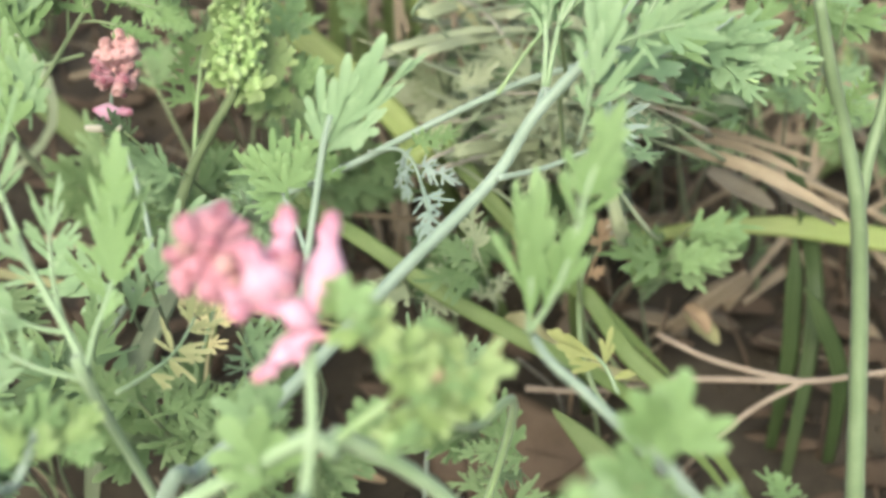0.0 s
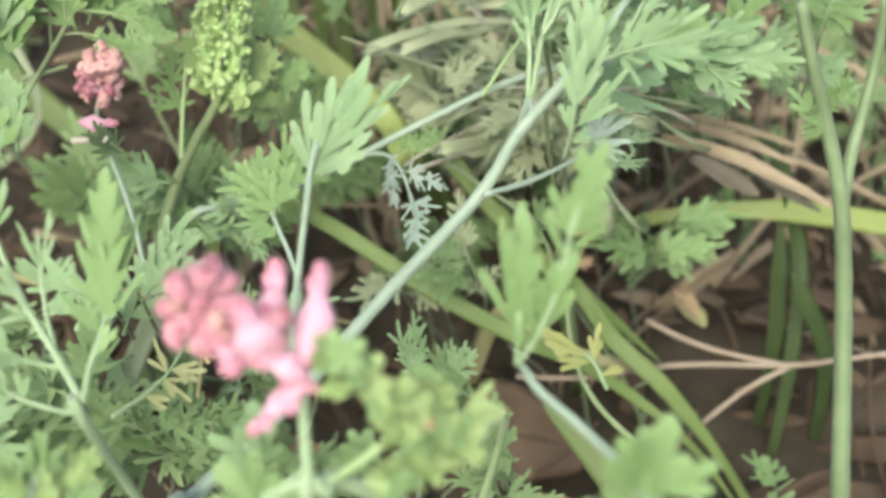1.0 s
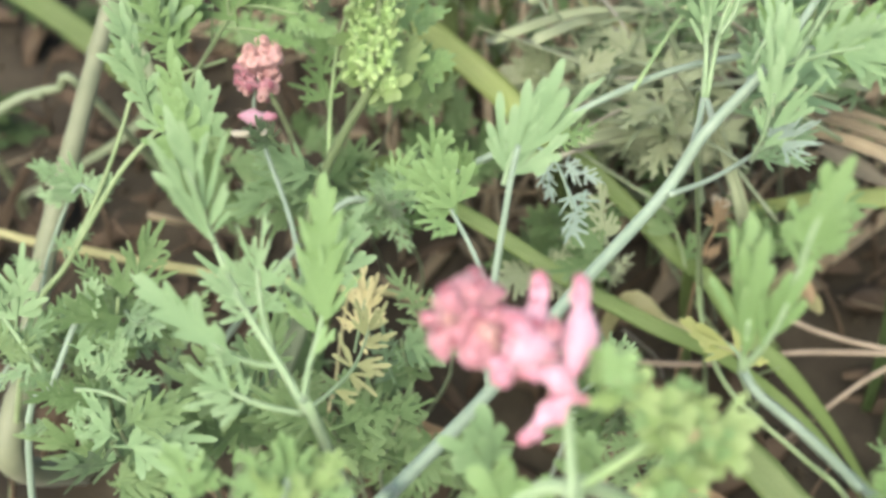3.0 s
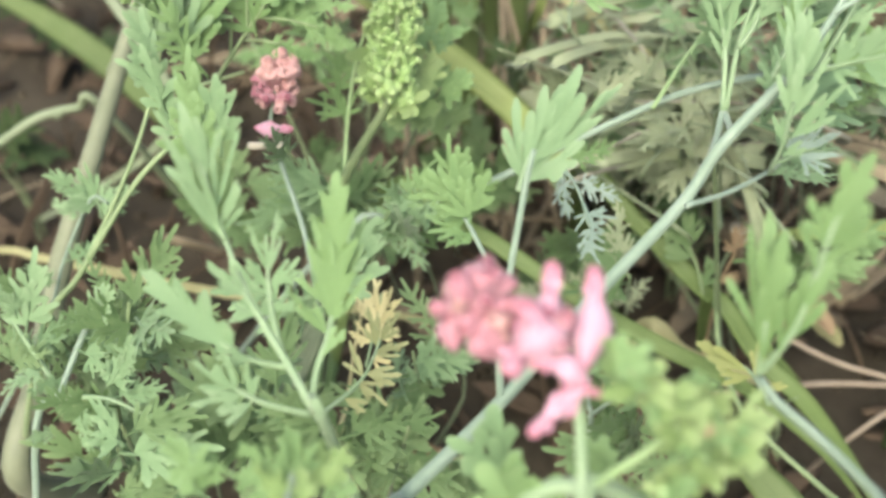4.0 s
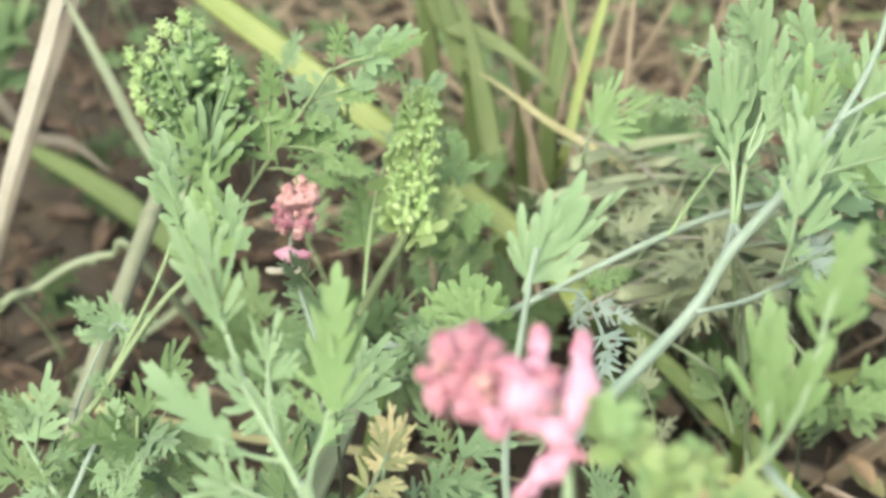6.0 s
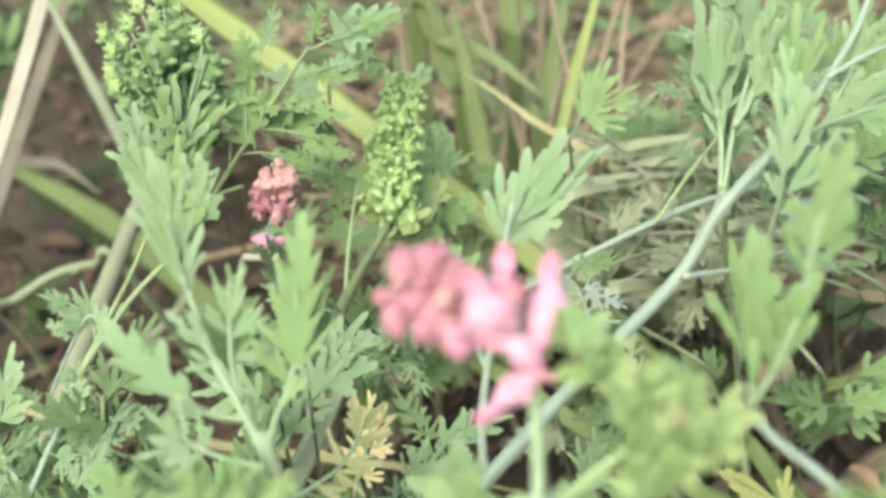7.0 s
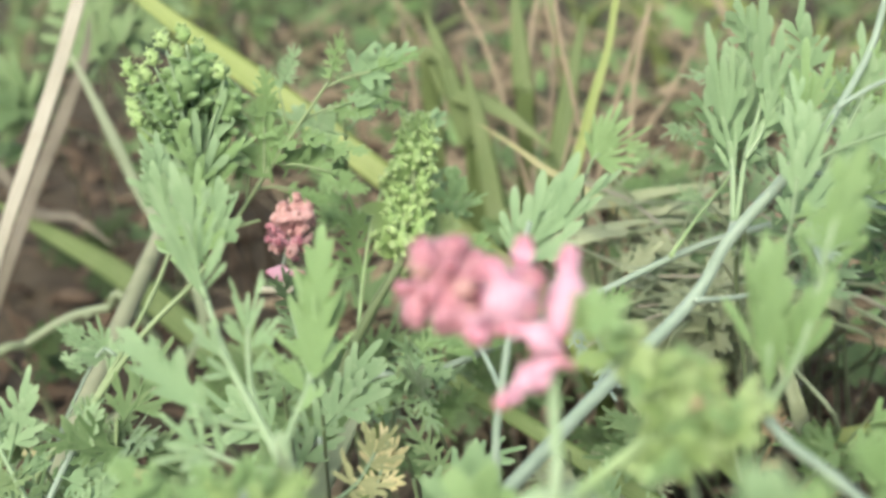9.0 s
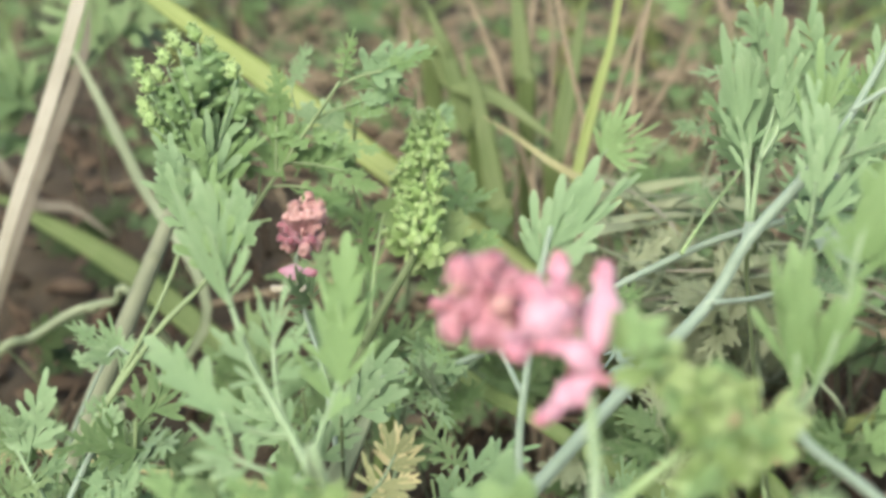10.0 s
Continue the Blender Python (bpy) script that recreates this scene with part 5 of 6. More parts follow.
thicket((-52.0, 130.3, 100.7), 13, 13, (LEAF_GREY, LEAF_SHADE), ("spray", "comb"), "grey-green fumitory growing low", (14, 20), seed=71)
thicket((-39.0, 121.8, 95.5), 12, 11, (LEAF_SHADE,), ("kale", "finger"), "fumitory filling the gaps below, leaves coloured dark for shade", (15, 22), seed=72)
thicket((-63.4, 115.9, 98.2), 13, 12, (LEAF_GREY, LEAF_SHADE), ("comb", "finger"), "grey-green fumitory growing low", (14, 20), seed=73)
thicket((-80.3, 143.4, 96.8), 12, 9, (LEAF_GREY, LEAF_SHADE), ("comb", "fern"), "grey-green fumitory growing low", (14, 20), seed=74)
thicket((32.3, 224.4, 93.9), 20, 18, (LEAF_PALE,), ("broad", "comb", "kale"), "pale olive fumitory among dry stalks", (14, 22), seed=75)
thicket((48.2, 208.2, 92.3), 18, 12, (LEAF_PALE,), ("broad", "thread", "comb"), "pale olive fumitory among dry stalks", (12, 20), seed=76)
# small glaucous sprigs low behind the flowers
low = rooted("fumitory_plant", [foot(14, 179)], "small glaucous fumitory sprig with upright fingers", group="fumitory plants")
stem(low, [foot(14, 179), *[(15.4, 144.3, 70.1), (14.9, 144.7, 80.7), (14.4, 144.7, 86.7)]], 0.5, 0.35)
leaf(low, "finger", [(14.4, 143.3, 85.1), (10.8, 146.9, 97.3)], 0, LEAF_GREY, wide=0.7)
leaf(low, "finger", [(14.4, 143.7, 85.5), (14.4, 147.5, 98.1)], 0, LEAF_GREY, wide=0.7)
stem(low, [(15.1, 144.4, 76.3), (20.1, 145.3, 81.5), (22.6, 145.5, 85.8)], 0.4, 0.3, name="branch")
leaf(low, "fan", [(21.1, 144.2, 84.2), (26.1, 146.1, 92.6)], 0, LEAF_GREY, wide=0.8)
leaf(low, "fan", [(21.1, 144.2, 84.2), (21.5, 146.4, 92.9)], 0, LEAF_GREY, wide=0.6)
# slender stalk with a pale spent flower
spent = rooted("fumitory_plant", [foot(97, 169)], "slender fumitory with a spent cream flower", group="fumitory plants")
stem(spent, [foot(97, 169), *[(74.2, 147.2, 44.2), (67.3, 154.2, 46.4), (53.2, 167.8, 52.2), (48.4, 181.3, 58.2), (49.0, 197.5, 63.3), (53.7, 212.1, 60.5), (62.0, 227.2, 56.5)]], 0.75, 0.4, STEM_OLIVE)
part("spent_flower", flower_mesh(61, [CREAM], "bud"), spent, "pale cream spent flower", aimed(*mm([(59.7, 224.8, 55.6), (64.2, 228.8, 58.4)]), 0, 1.6))
part("spent_flower", flower_mesh(62, [CREAM], "bud"), spent, "pale cream spent flower", aimed(*mm([(60.0, 224.8, 55.6), (59.1, 229.1, 58.6)]), 0, 1.2))
stem(spent, [(46.6, 198.4, 60.8), (44.5, 201.7, 66.9), (42.5, 203.8, 70.8)], 0.4, 0.35, STEM_OLIVE, "stalk")
compound(spent, [(52.6, 155.9, 69.0), (50.0, 160.9, 71.9), (45.7, 164.4, 73.2), (40.1, 167.2, 73.7)], 0.4, 0.3, [
    ("trio", (48.9, 161.7, 72.4), (36.1, 168.6, 74.6), 0.6, 0),
    ("duo", (49.5, 161.0, 71.8), (39.8, 161.0, 71.7), 0.7, 0),
    ("trio", (50.0, 160.9, 71.9), (51.7, 168.6, 77.2), 0.6, 0),
    ("duo", (51.4, 158.8, 70.1), (58.4, 160.0, 72.9), 0.7, 0),
], LEAF_YELLOW)
leaf(spent, "fan", [(43.9, 202.3, 68.0), (35.4, 207.8, 78.6)], 0, LEAF_SHADE, wide=1.1)
leaf(spent, "fan", [(46.6, 198.7, 61.3), (48.7, 203.9, 70.1)], 0, LEAF_SHADE, wide=0.6)
thicket((-30.0, 138.5, 110.8), 9, 8, (LEAF_GREY,), ("finger",), "grey-green fumitory with fingered leaves", (14, 20), seed=31)
thicket((58.0, 186.0, 138.0), 10, 6, (LEAF_GREY, LEAF), ("finger", "fern"), "tall grey-green fumitory with broad cut leaves", (14, 22), seed=35)

thicket((-79.0, 166.8, 50.4), 16, 16, (LEAF_SHADE, LEAF_GREY), ("comb", "fern"), "dull green fumitory low behind the stems", seed=42)
thicket((-155.3, 351.3, 102.9), 34, 8, (LEAF_SHADE,), ("kale", "broad"), "broad dull green weeds beyond the straw", (30, 46), seed=48)
tipped = rooted("fumitory_plant", [foot(24.5, 483.1)], "small fumitory sprig with pale-tipped fingered leaf", group="fumitory plants")
stem(tipped, [foot(24.5, 483.1), (10.9, 214.6, 119.5), (11.6, 215.2, 124.3)], 0.5, 0.35, STEM_OLIVE)
compound(tipped, [(11.6, 215.2, 124.3), (12.7, 215.2, 127.5), (14.2, 215.6, 129.0)], 0.35, 0.25, [
    ("five", (13.1, 215.4, 128.1), (19.9, 219.2, 138.6), 0.6, 0),
    ("seven", (13.4, 215.4, 128.3), (25.1, 215.4, 133.7), 0.65, 0),
    ("five", (13.4, 215.3, 127.8), (24.6, 212.4, 127.3), 0.55, 0),
    ("tri", (12.7, 215.2, 127.5), (14.1, 220.0, 136.6), 0.6, 0),
], LEAF)
# ---- leaves very close to the lens, low at the edge ----
close = rooted("fumitory_plant", [(30.2, 46.7, 148.6)], "tall fumitory shoot with broad leaves near the eye", group="fumitory plants")
a = Vector((29.7, 47.2, 152.9))
b = Vector((19.0, 45.1, 153.7))
stem(close, [foot(a.x, a.y), Vector(foot(a.x, a.y)).lerp(a, 0.6) + Vector((2, 1, 0)), a], 0.8, 0.45)
stem(close, [Vector(foot(a.x, a.y)).lerp(a, 0.55) + Vector((2, 1, 0)), a.lerp(b, 0.6) + Vector((0, 0, -12)), b], 0.55, 0.4, name="branch")
leaf(close, "wide", [a, (22.4, 49.7, 163.4)], 10, LEAF, wide=0.9)
leaf(close, "wide", [a, (26.6, 50.6, 164.7)], -10, LEAF)
leaf(close, "wide", [a, (30.7, 50.7, 163.9)], 0, LEAF_GREY)
leaf(close, "wide", [b, (15.5, 47.0, 161.9)], 0, LEAF_GREY)
leaf(close, "wide", [b, (18.2, 47.6, 162.9)], 0, LEAF_GREY, wide=0.9)
leaf(close, "wide", [b, (21.1, 47.3, 161.5)], 0, LEAF, wide=0.9)
# small withered leaf on a bent stalk
wilted = rooted("withered_plant", [(50.9, 204.5, 49.1)], "small pale withered fumitory leaf on a bent stalk", group="fumitory plants")
a = Vector((51.5, 205.6, 51.4))
stem(wilted, [foot(a.x, a.y), a, *[(51.6, 204.8, 59.4), (53.5, 205.3, 66.5), (53.9, 206.2, 68.5)]], 0.4, 0.3, DRY_PALE, "stalk")
leaf(wilted, "fan", [(53.8, 205.5, 67.0), (54.7, 208.8, 74.4)], 0, DRY_PALE, wide=0.9)
leaf(wilted, "fan", [(51.4, 203.4, 59.5), (55.8, 204.2, 63.6)], 0, DRY_PALE, wide=0.7)
for n, (a, b) in enumerate(zip([(-57.6, 157.5, 127.5), (-53.8, 157.8, 127.4), (-60.0, 162.8, 133.6)], [(-64.1, 164.5, 144.7), (-56.0, 164.4, 142.8), (-67.5, 168.4, 147.9)])):
    leaf(back, "kale", [a, b], n * 29 % 30 - 15, LEAF if n % 2 else LEAF_GREY, wide=0.8)
# low fill whose dull olive has the shade painted in
thicket((-5.3, 235.6, 67.8), 15, 12, (LEAF_SHADE,), ("kale", "broad"), "dull olive fumitory low down, shade in its leaf colour", (14, 22), seed=51)
thicket((15.5, 220.6, 44.0), 15, 12, (LEAF_SHADE,), ("kale", "broad"), "dull olive fumitory low down, shade in its leaf colour", (14, 22), seed=52)
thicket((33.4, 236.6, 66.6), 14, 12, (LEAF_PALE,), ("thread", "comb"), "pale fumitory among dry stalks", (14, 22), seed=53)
thicket((-68.1, 223.0, 64.2), 15, 10, (LEAF_SHADE,), ("kale", "broad"), "dull olive fumitory low down, shade in its leaf colour", (14, 22), seed=54)
thicket((-30.0, 188.7, 25.6), 13, 10, (LEAF_SHADE,), ("kale", "broad"), "dull olive fumitory low down, shade in its leaf colour", (14, 22), seed=55)
# dark-coloured leaves added to give the sunlit left pocket its shade
thicket((-182.2, 397.4, 19.1), 24, 7, (BLADE_SHADE,), ("kale", "broad"), "weed leaves coloured dark to stand in for deep shade", (22, 32), seed=56)
thicket((-145.1, 269.5, 42.7), 16, 5, (BLADE_SHADE,), ("kale", "broad"), "weed leaves coloured dark to stand in for deep shade", (20, 28), seed=57)

# ---- grasses ----
def grass_blade(points, width, mat, label, group="grass plants", fold=0.25, twist=0.0, root=0.6, blunt=0.0, plant=None, name="blade"):
    pl = plant or rooted("grass_plant", [points[0]], label, "grass", group)
    sh = Shape()
    strip(sh, mm(points), width * 0.001, 0.0003, fold, 7, twist=twist, root=root, blunt=blunt)
    blade = part(name, sh.mesh(name, [mat]), pl)
    if width >= 3.5 and plant is None:
        rib = Shape()
        tube(rib, mm(points), width * 0.00004, width * 0.00001, 5, 7)
        part("midrib", rib.mesh("midrib", [mat]), pl)
    return pl


def straw(points, r0, r1, mat, label, name="dry_straw", group="dry straws"):
    sh = Shape()
    tube(sh, mm(points), r0 * 0.001, r1 * 0.001, 7, 5, 0, 0.1, 0.15)
    return tagged(new(name, sh.mesh(name, [mat])), label, "straw", group)


grass_blade([foot(31, 304), *[(13.7, 217.0, 79.0), (7.2, 227.4, 84.5), (-3.8, 237.5, 90.4), (-20.7, 246.0, 100.4), (-38.3, 254.5, 110.5), (-56.4, 263.2, 121.4), (-75.2, 271.8, 131.9), (-92.1, 281.1, 140.5), (-111.1, 291.0, 150.7), (-133.9, 301.3, 162.9), (-159.2, 312.3, 177.2)]], 6.8, BLADE, "long straight yellow-green grass blade", root=0.9)
grass_blade([foot(-50, 200), *[(-30.4, 214.1, 73.3), (-8.7, 200.2, 77.2), (16.4, 185.1, 69.8), (35.1, 178.6, 62.4), (55.2, 177.4, 51.1), (78.2, 175.8, 29.5), (96.2, 171.2, 4.7)]], 3.6, BLADE_GREEN, "slanting green grass blade low among the stems")
grass_blade([foot(40, 260), *[(14.2, 234.2, 76.0), (31.1, 215.0, 69.6), (45.0, 202.4, 61.4), (59.8, 201.5, 47.3), (75.4, 199.6, 31.6)]], 4.2, BLADE_GREEN, "bent green grass blade")
grass_blade([foot(-170, 235), *[(-141.8, 237.3, 33.6), (-122.2, 232.7, 36.9), (-106.2, 226.9, 38.8), (-67.4, 215.0, 41.7), (-32.3, 209.5, 42.5), (-15.5, 208.6, 39.9), (1.4, 207.4, 37.0)]], 2.3, BLADE_YELLOW, "pale yellow grass blade lying low")
# dull green here also stands in for shade on the blade
grass_blade([foot(-120, 330), *[(-91.7, 306.1, 18.7), (-110.5, 322.0, 26.7), (-147.0, 351.7, 37.0), (-190.3, 379.7, 45.2), (-219.6, 394.3, 52.3)]], 9.0, BLADE_DULL, "broad green grass blade withering brown at its end")
grass_blade([foot(-260, 420), *[(-219.7, 398.8, 62.5), (-191.5, 381.8, 50.2), (-171.0, 370.4, 52.4), (-151.2, 355.8, 47.3)]], 4.5, STRAW_DIM, "brown withered grass blade", "withered blades")
grass_blade([foot(-170, 235), *[(-139.2, 245.3, 85.0), (-129.5, 258.5, 114.6), (-123.3, 267.0, 133.4), (-117.8, 275.3, 152.2), (-111.7, 284.8, 173.7), (-106.2, 293.7, 193.9)]], 4.0, STRAW_PALE, "bleached straw-coloured grass leaf", "withered blades", blunt=0.3)
grass_blade([foot(-190, 290), *[(-161.9, 288.6, 58.1), (-152.2, 301.3, 86.5), (-143.2, 311.3, 108.6), (-137.5, 318.4, 124.4), (-141.1, 336.5, 134.6)]], 4.5, STRAW_DIM, "broad dull straw-brown blade bent over", "withered blades")
grass_blade([foot(-160, 300), *[(-96.5, 277.4, 51.8), (-116.9, 293.7, 93.2), (-130.4, 303.2, 117.8), (-138.8, 308.5, 131.6)]], 3.0, BLADE_GREY, "thin grey-green grass blade")
grass_blade([foot(220, 215), *[(166.1, 229.2, 47.4), (141.2, 226.3, 54.3), (119.7, 228.2, 56.6), (105.3, 229.1, 57.7), (84.4, 230.8, 55.7), (67.1, 231.6, 50.3)]], 6.0, BLADE, "broad bright grass blade lying flat", blunt=0.5)
# stands in the sun; its shade is in the dark colour
grass_blade([foot(110, 200), *[(112.6, 213.2, 26.4), (113.4, 227.5, 45.0), (102.9, 232.5, 72.9), (87.1, 240.8, 83.6)]], 4.5, BLADE_SHADE, "grass blade coloured dark green for shade")
stalk = rooted("weed_stalk", [foot(116, 154)], "upright green stalk standing in the weeds", "weed stalk")
stem(stalk, [foot(116, 154), *[(106.8, 155.8, 37.0), (104.0, 164.9, 61.7), (101.0, 171.7, 83.3), (96.3, 174.2, 103.6), (91.3, 178.8, 118.2), (86.1, 178.3, 130.3), (81.6, 179.6, 142.7)]], 2.1, 1.0, STEM_MOSS)
stem(stalk, [(97.0, 173.9, 101.2), (98.0, 178.8, 109.7), (99.9, 183.6, 118.1), (100.8, 186.7, 128.5), (99.0, 185.9, 140.3)], 1.3, 0.8, STEM_MOSS, "branch")
leaf(stalk, "finger", [(92.7, 178.0, 115.1), (83.1, 176.4, 127.8)], 0, LEAF)
leaf(stalk, "fern", [(91.1, 179.5, 119.1), (93.2, 178.4, 130.4)], 0, LEAF)
grass_blade([foot(105, 60), *[(73.8, 125.8, 42.0), (60.3, 139.1, 51.2), (48.9, 151.4, 57.2), (40.5, 160.6, 59.7)]], 7.5, BLADE_DULL, "broad dark green grass blade near the soil")
grass_blade([foot(79, 386), *[(36.8, 244.5, 94.5), (27.7, 249.7, 98.7), (16.7, 256.7, 103.9), (3.9, 263.4, 108.9), (-6.5, 270.5, 114.2), (-14.7, 274.3, 118.2)]], 2.1, BLADE_YELLOW, "thin yellow grass blade leaning over straw", root=0.9)
grass_blade([foot(3, 403), *[(7.7, 272.7, 90.2), (12.4, 279.4, 111.0), (15.4, 283.5, 123.0), (19.0, 289.2, 135.2), (21.0, 295.4, 148.9)]], 2.6, BLADE, "upright yellow-green grass stem", "grass stems", fold=0.8, blunt=0.6)
stout = rooted("weed_stalk", [foot(-105, 190)], "stout pale green stalk rising beside ferny leaves", "weed stalk")
stem(stout, [foot(-105, 190), *[(-107.6, 160.7, 33.6), (-105.7, 178.0, 47.6), (-104.5, 199.8, 61.3), (-100.9, 220.1, 75.0), (-97.5, 245.1, 88.7), (-94.4, 260.4, 99.6), (-92.8, 275.6, 110.5), (-92.7, 288.5, 118.2)]], 3.5, 1.5, STALK_DULL)
compound(stout, [(-83.6, 180.8, 92.4), (-83.9, 181.4, 95.4), (-84.8, 182.1, 97.0)], 0.4, 0.3, [
    ("seven", (-84.5, 181.9, 96.5), (-93.5, 182.0, 102.9), 0.6, 0),
    ("five", (-84.3, 182.0, 96.6), (-88.7, 185.8, 103.4), 0.6, 0),
    ("seven", (-84.1, 182.0, 96.4), (-75.7, 184.8, 97.6), 0.6, 0),
    ("five", (-83.9, 181.4, 95.4), (-76.6, 180.8, 94.0), 0.6, 0),
    ("five", (-84.1, 181.6, 95.8), (-91.4, 177.2, 98.0), 0.6, 0),
], LEAF_GREY)
for at, toward, r in (((-105.7, 178.0, 47.6), (-104.5, 199.8, 61.3), 3.6), ((-97.5, 245.1, 88.7), (-94.4, 260.4, 99.6), 2.5)):
    a = Vector(at)
    d = (Vector(toward) - a).normalized()
    stem(stout, [a - d * 1.2, a, a + d * 1.2], r, r * 0.92, STALK_DULL, "node", 10, 3)
stalk_pts = [(-145.7, 245.2, 57.3), (-135.2, 249.5, 63.0), (-124.7, 253.8, 68.7), (-114.1, 255.9, 70.9), (-106.5, 255.7, 70.2)]
arch = rooted("weed_stalk", [foot(-190, 270)], "arching grey-green stalk over the soil", "weed stalk", "weed stalks")
stem(arch, [foot(-190, 270), *stalk_pts, foot(-85, 290)], 1.4, 1.1, BLADE_GREY)
a, b = Vector(stalk_pts[2]), Vector(stalk_pts[3])
stem(arch, [a.lerp(b, 0.4), a.lerp(b, 0.5), a.lerp(b, 0.6)], 1.6, 1.5, BLADE_GREY, "node", 10, 3)
for n, (a, b) in enumerate(zip([(-12.0, 312.0, 80.2), (-21.8, 332.7, 97.0), (-4.7, 352.7, 106.3), (-27.3, 338.0, 110.2), (6.7, 332.3, 89.8)], [(-22.8, 329.8, 122.9), (-36.6, 348.0, 134.9), (-8.8, 367.2, 140.2), (6.7, 320.5, 95.5), (14.9, 352.3, 133.7)])):
    a, b = Vector(a), Vector(b)
    grass_blade([foot(a.x + 3, a.y + 12), a.lerp(b, -0.2), a, a.lerp(b, 0.5) + Vector((0, 0, 3)), b], 6.5, BLADE_DULL, "dull green grass blade in a tuft", "grass tuft")

grass_blade([foot(60, 225), *[(49.2, 203.0, 55.7), (61.0, 192.0, 46.8), (71.8, 185.5, 39.3), (85.5, 180.3, 23.2), (97.0, 174.6, 6.5)]], 4.2, BLADE_GREEN, "bent yellow-green grass blade", blunt=0.4)
grass_blade([foot(25, 215), *[(33.3, 200.7, 46.7), (44.1, 196.1, 43.3), (56.4, 193.1, 40.0), (73.0, 197.2, 33.0)]], 4.5, BLADE_YELLOW, "yellowing grass blade near the twigs")
grass_blade([foot(-67, 169), *[(-48.3, 142.8, 61.2), (-42.8, 152.4, 72.1), (-37.4, 165.2, 80.7), (-34.2, 172.8, 85.3), (-31.8, 179.3, 88.8)]], 4.4, BLADE_GREY, "pale translucent grass blade behind the leaves")
# two blades coloured dark to deepen this corner
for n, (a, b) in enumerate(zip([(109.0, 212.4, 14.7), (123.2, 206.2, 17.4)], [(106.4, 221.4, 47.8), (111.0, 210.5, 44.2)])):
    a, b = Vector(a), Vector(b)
    grass_blade([foot(a.x, a.y), a.lerp(b, 0.3), b, b + (b - a) * 0.4 + Vector((0, 0, -3))], 4.5, BLADE_SHADE, "grass blade coloured dark green for shade", "grass seedlings")
# ---- twigs, straws and dead leaves on the soil ----
twig = tagged(new("twig", None), "thin forked pinkish-brown dead twig", "twig")
tw = mm([(102.3, 189.2, 42.1)])[0]
twig.location = tw
for pts, r in (([(38.7, 198.4, 28.3), *[(55.1, 196.4, 30.1), (77.5, 194.7, 36.4), (102.3, 189.2, 42.1), (111.5, 187.1, 45.8), (121.8, 183.6, 51.9)]], 0.85),
               ([(71.2, 207.1, 39.7), (80.7, 200.2, 39.3), (90.4, 194.4, 40.4), (102.3, 189.2, 42.1)], 0.8),
               ([(102.3, 189.0, 41.8), (92.6, 187.3, 35.3), (84.0, 186.0, 25.1), (78.4, 190.4, 7.4)], 0.75)):
    stem(twig, pts, r, r * 0.8, TWIG, "twig_arm")
straw([(4.4, 327.1, 143.5), (7.1, 314.2, 129.7), (10.4, 302.2, 118.0), (13.7, 290.5, 106.8), (17.6, 277.2, 91.9), (21.6, 270.7, 76.4)], 0.7, 0.6, STRAW, "thin dry straw leaning among the weeds")
straw([(6.8, 291.7, 94.7), (10.5, 299.0, 110.7), (12.9, 301.1, 115.0)], 0.5, 0.4, STRAW, "thin dry straw leaning among the weeds")
straw([(17.8, 327.1, 78.5), (19.6, 310.6, 67.7), (22.8, 297.5, 61.4), (32.8, 293.0, 61.9)], 1.0, 0.8, STRAW, "bent dry straw above the soil")
straw([(13.5, 320.9, 81.2), (12.4, 302.5, 67.8), (9.7, 284.5, 55.1)], 1.4, 1.2, STRAW, "upright dry straw behind the weeds")
straw([(-26.9, 263.0, 69.5), (-25.6, 256.9, 62.7), (-25.3, 250.8, 55.8), (-19.2, 249.3, 54.1)], 0.9, 0.8, STRAW, "bent dry straw above the soil")


rnd = random.Random(77)
ends = [(-35.7, 279.8, 76.8), (40.2, 291.9, 88.1)], [(-43.7, 361.3, 134.3), (48.2, 370.5, 135.5)]
for n in range(13):
    a = Vector(ends[0][0]).lerp(Vector(ends[0][1]), rnd.random()) + Vector((0, rnd.uniform(-15, 60), 0))
    b = Vector(ends[1][0]).lerp(Vector(ends[1][1]), rnd.random()) + Vector((0, rnd.uniform(-30, 60), rnd.uniform(-25, 10)))
    b = b if n % 3 == 0 else Vector((a.x + rnd.uniform(-90, 90), b.y, b.z))
    a = Vector(foot(a.x, a.y))
    straw([a, a.lerp(b, 0.4) + Vector((rnd.uniform(-4, 4), 0, 4)), a.lerp(b, 0.8) + Vector((rnd.uniform(-5, 5), 0, 3)), b], rnd.uniform(0.9, 1.6), 0.7, STRAW, "dry straw standing in a tangle")


rnd = random.Random(45)
for n in range(6):
    a = Vector((23.4, 224.9, 68.9)).lerp(Vector((84.7, 230.0, 67.5)), rnd.random()) + Vector((0, rnd.uniform(-30, 40), 0))
    a = Vector(foot(a.x, a.y))
    b = a + Vector((rnd.uniform(-1, 1), rnd.uniform(-0.5, 0.6), rnd.uniform(0.5, 1.3))).normalized() * rnd.uniform(28, 60)
    straw([a, a.lerp(b, 0.35) + Vector((rnd.uniform(-3, 3), 0, 3)), a.lerp(b, 0.7) + Vector((rnd.uniform(-4, 4), 0, 3)), b], rnd.uniform(0.35, 0.75), 0.3, rnd.choice((STRAW, STEM_OLIVE, STEM_OLIVE, STRAW_PALE)), "thin pale stalk in the tangle", "thin_stalk", "tangled stalks")


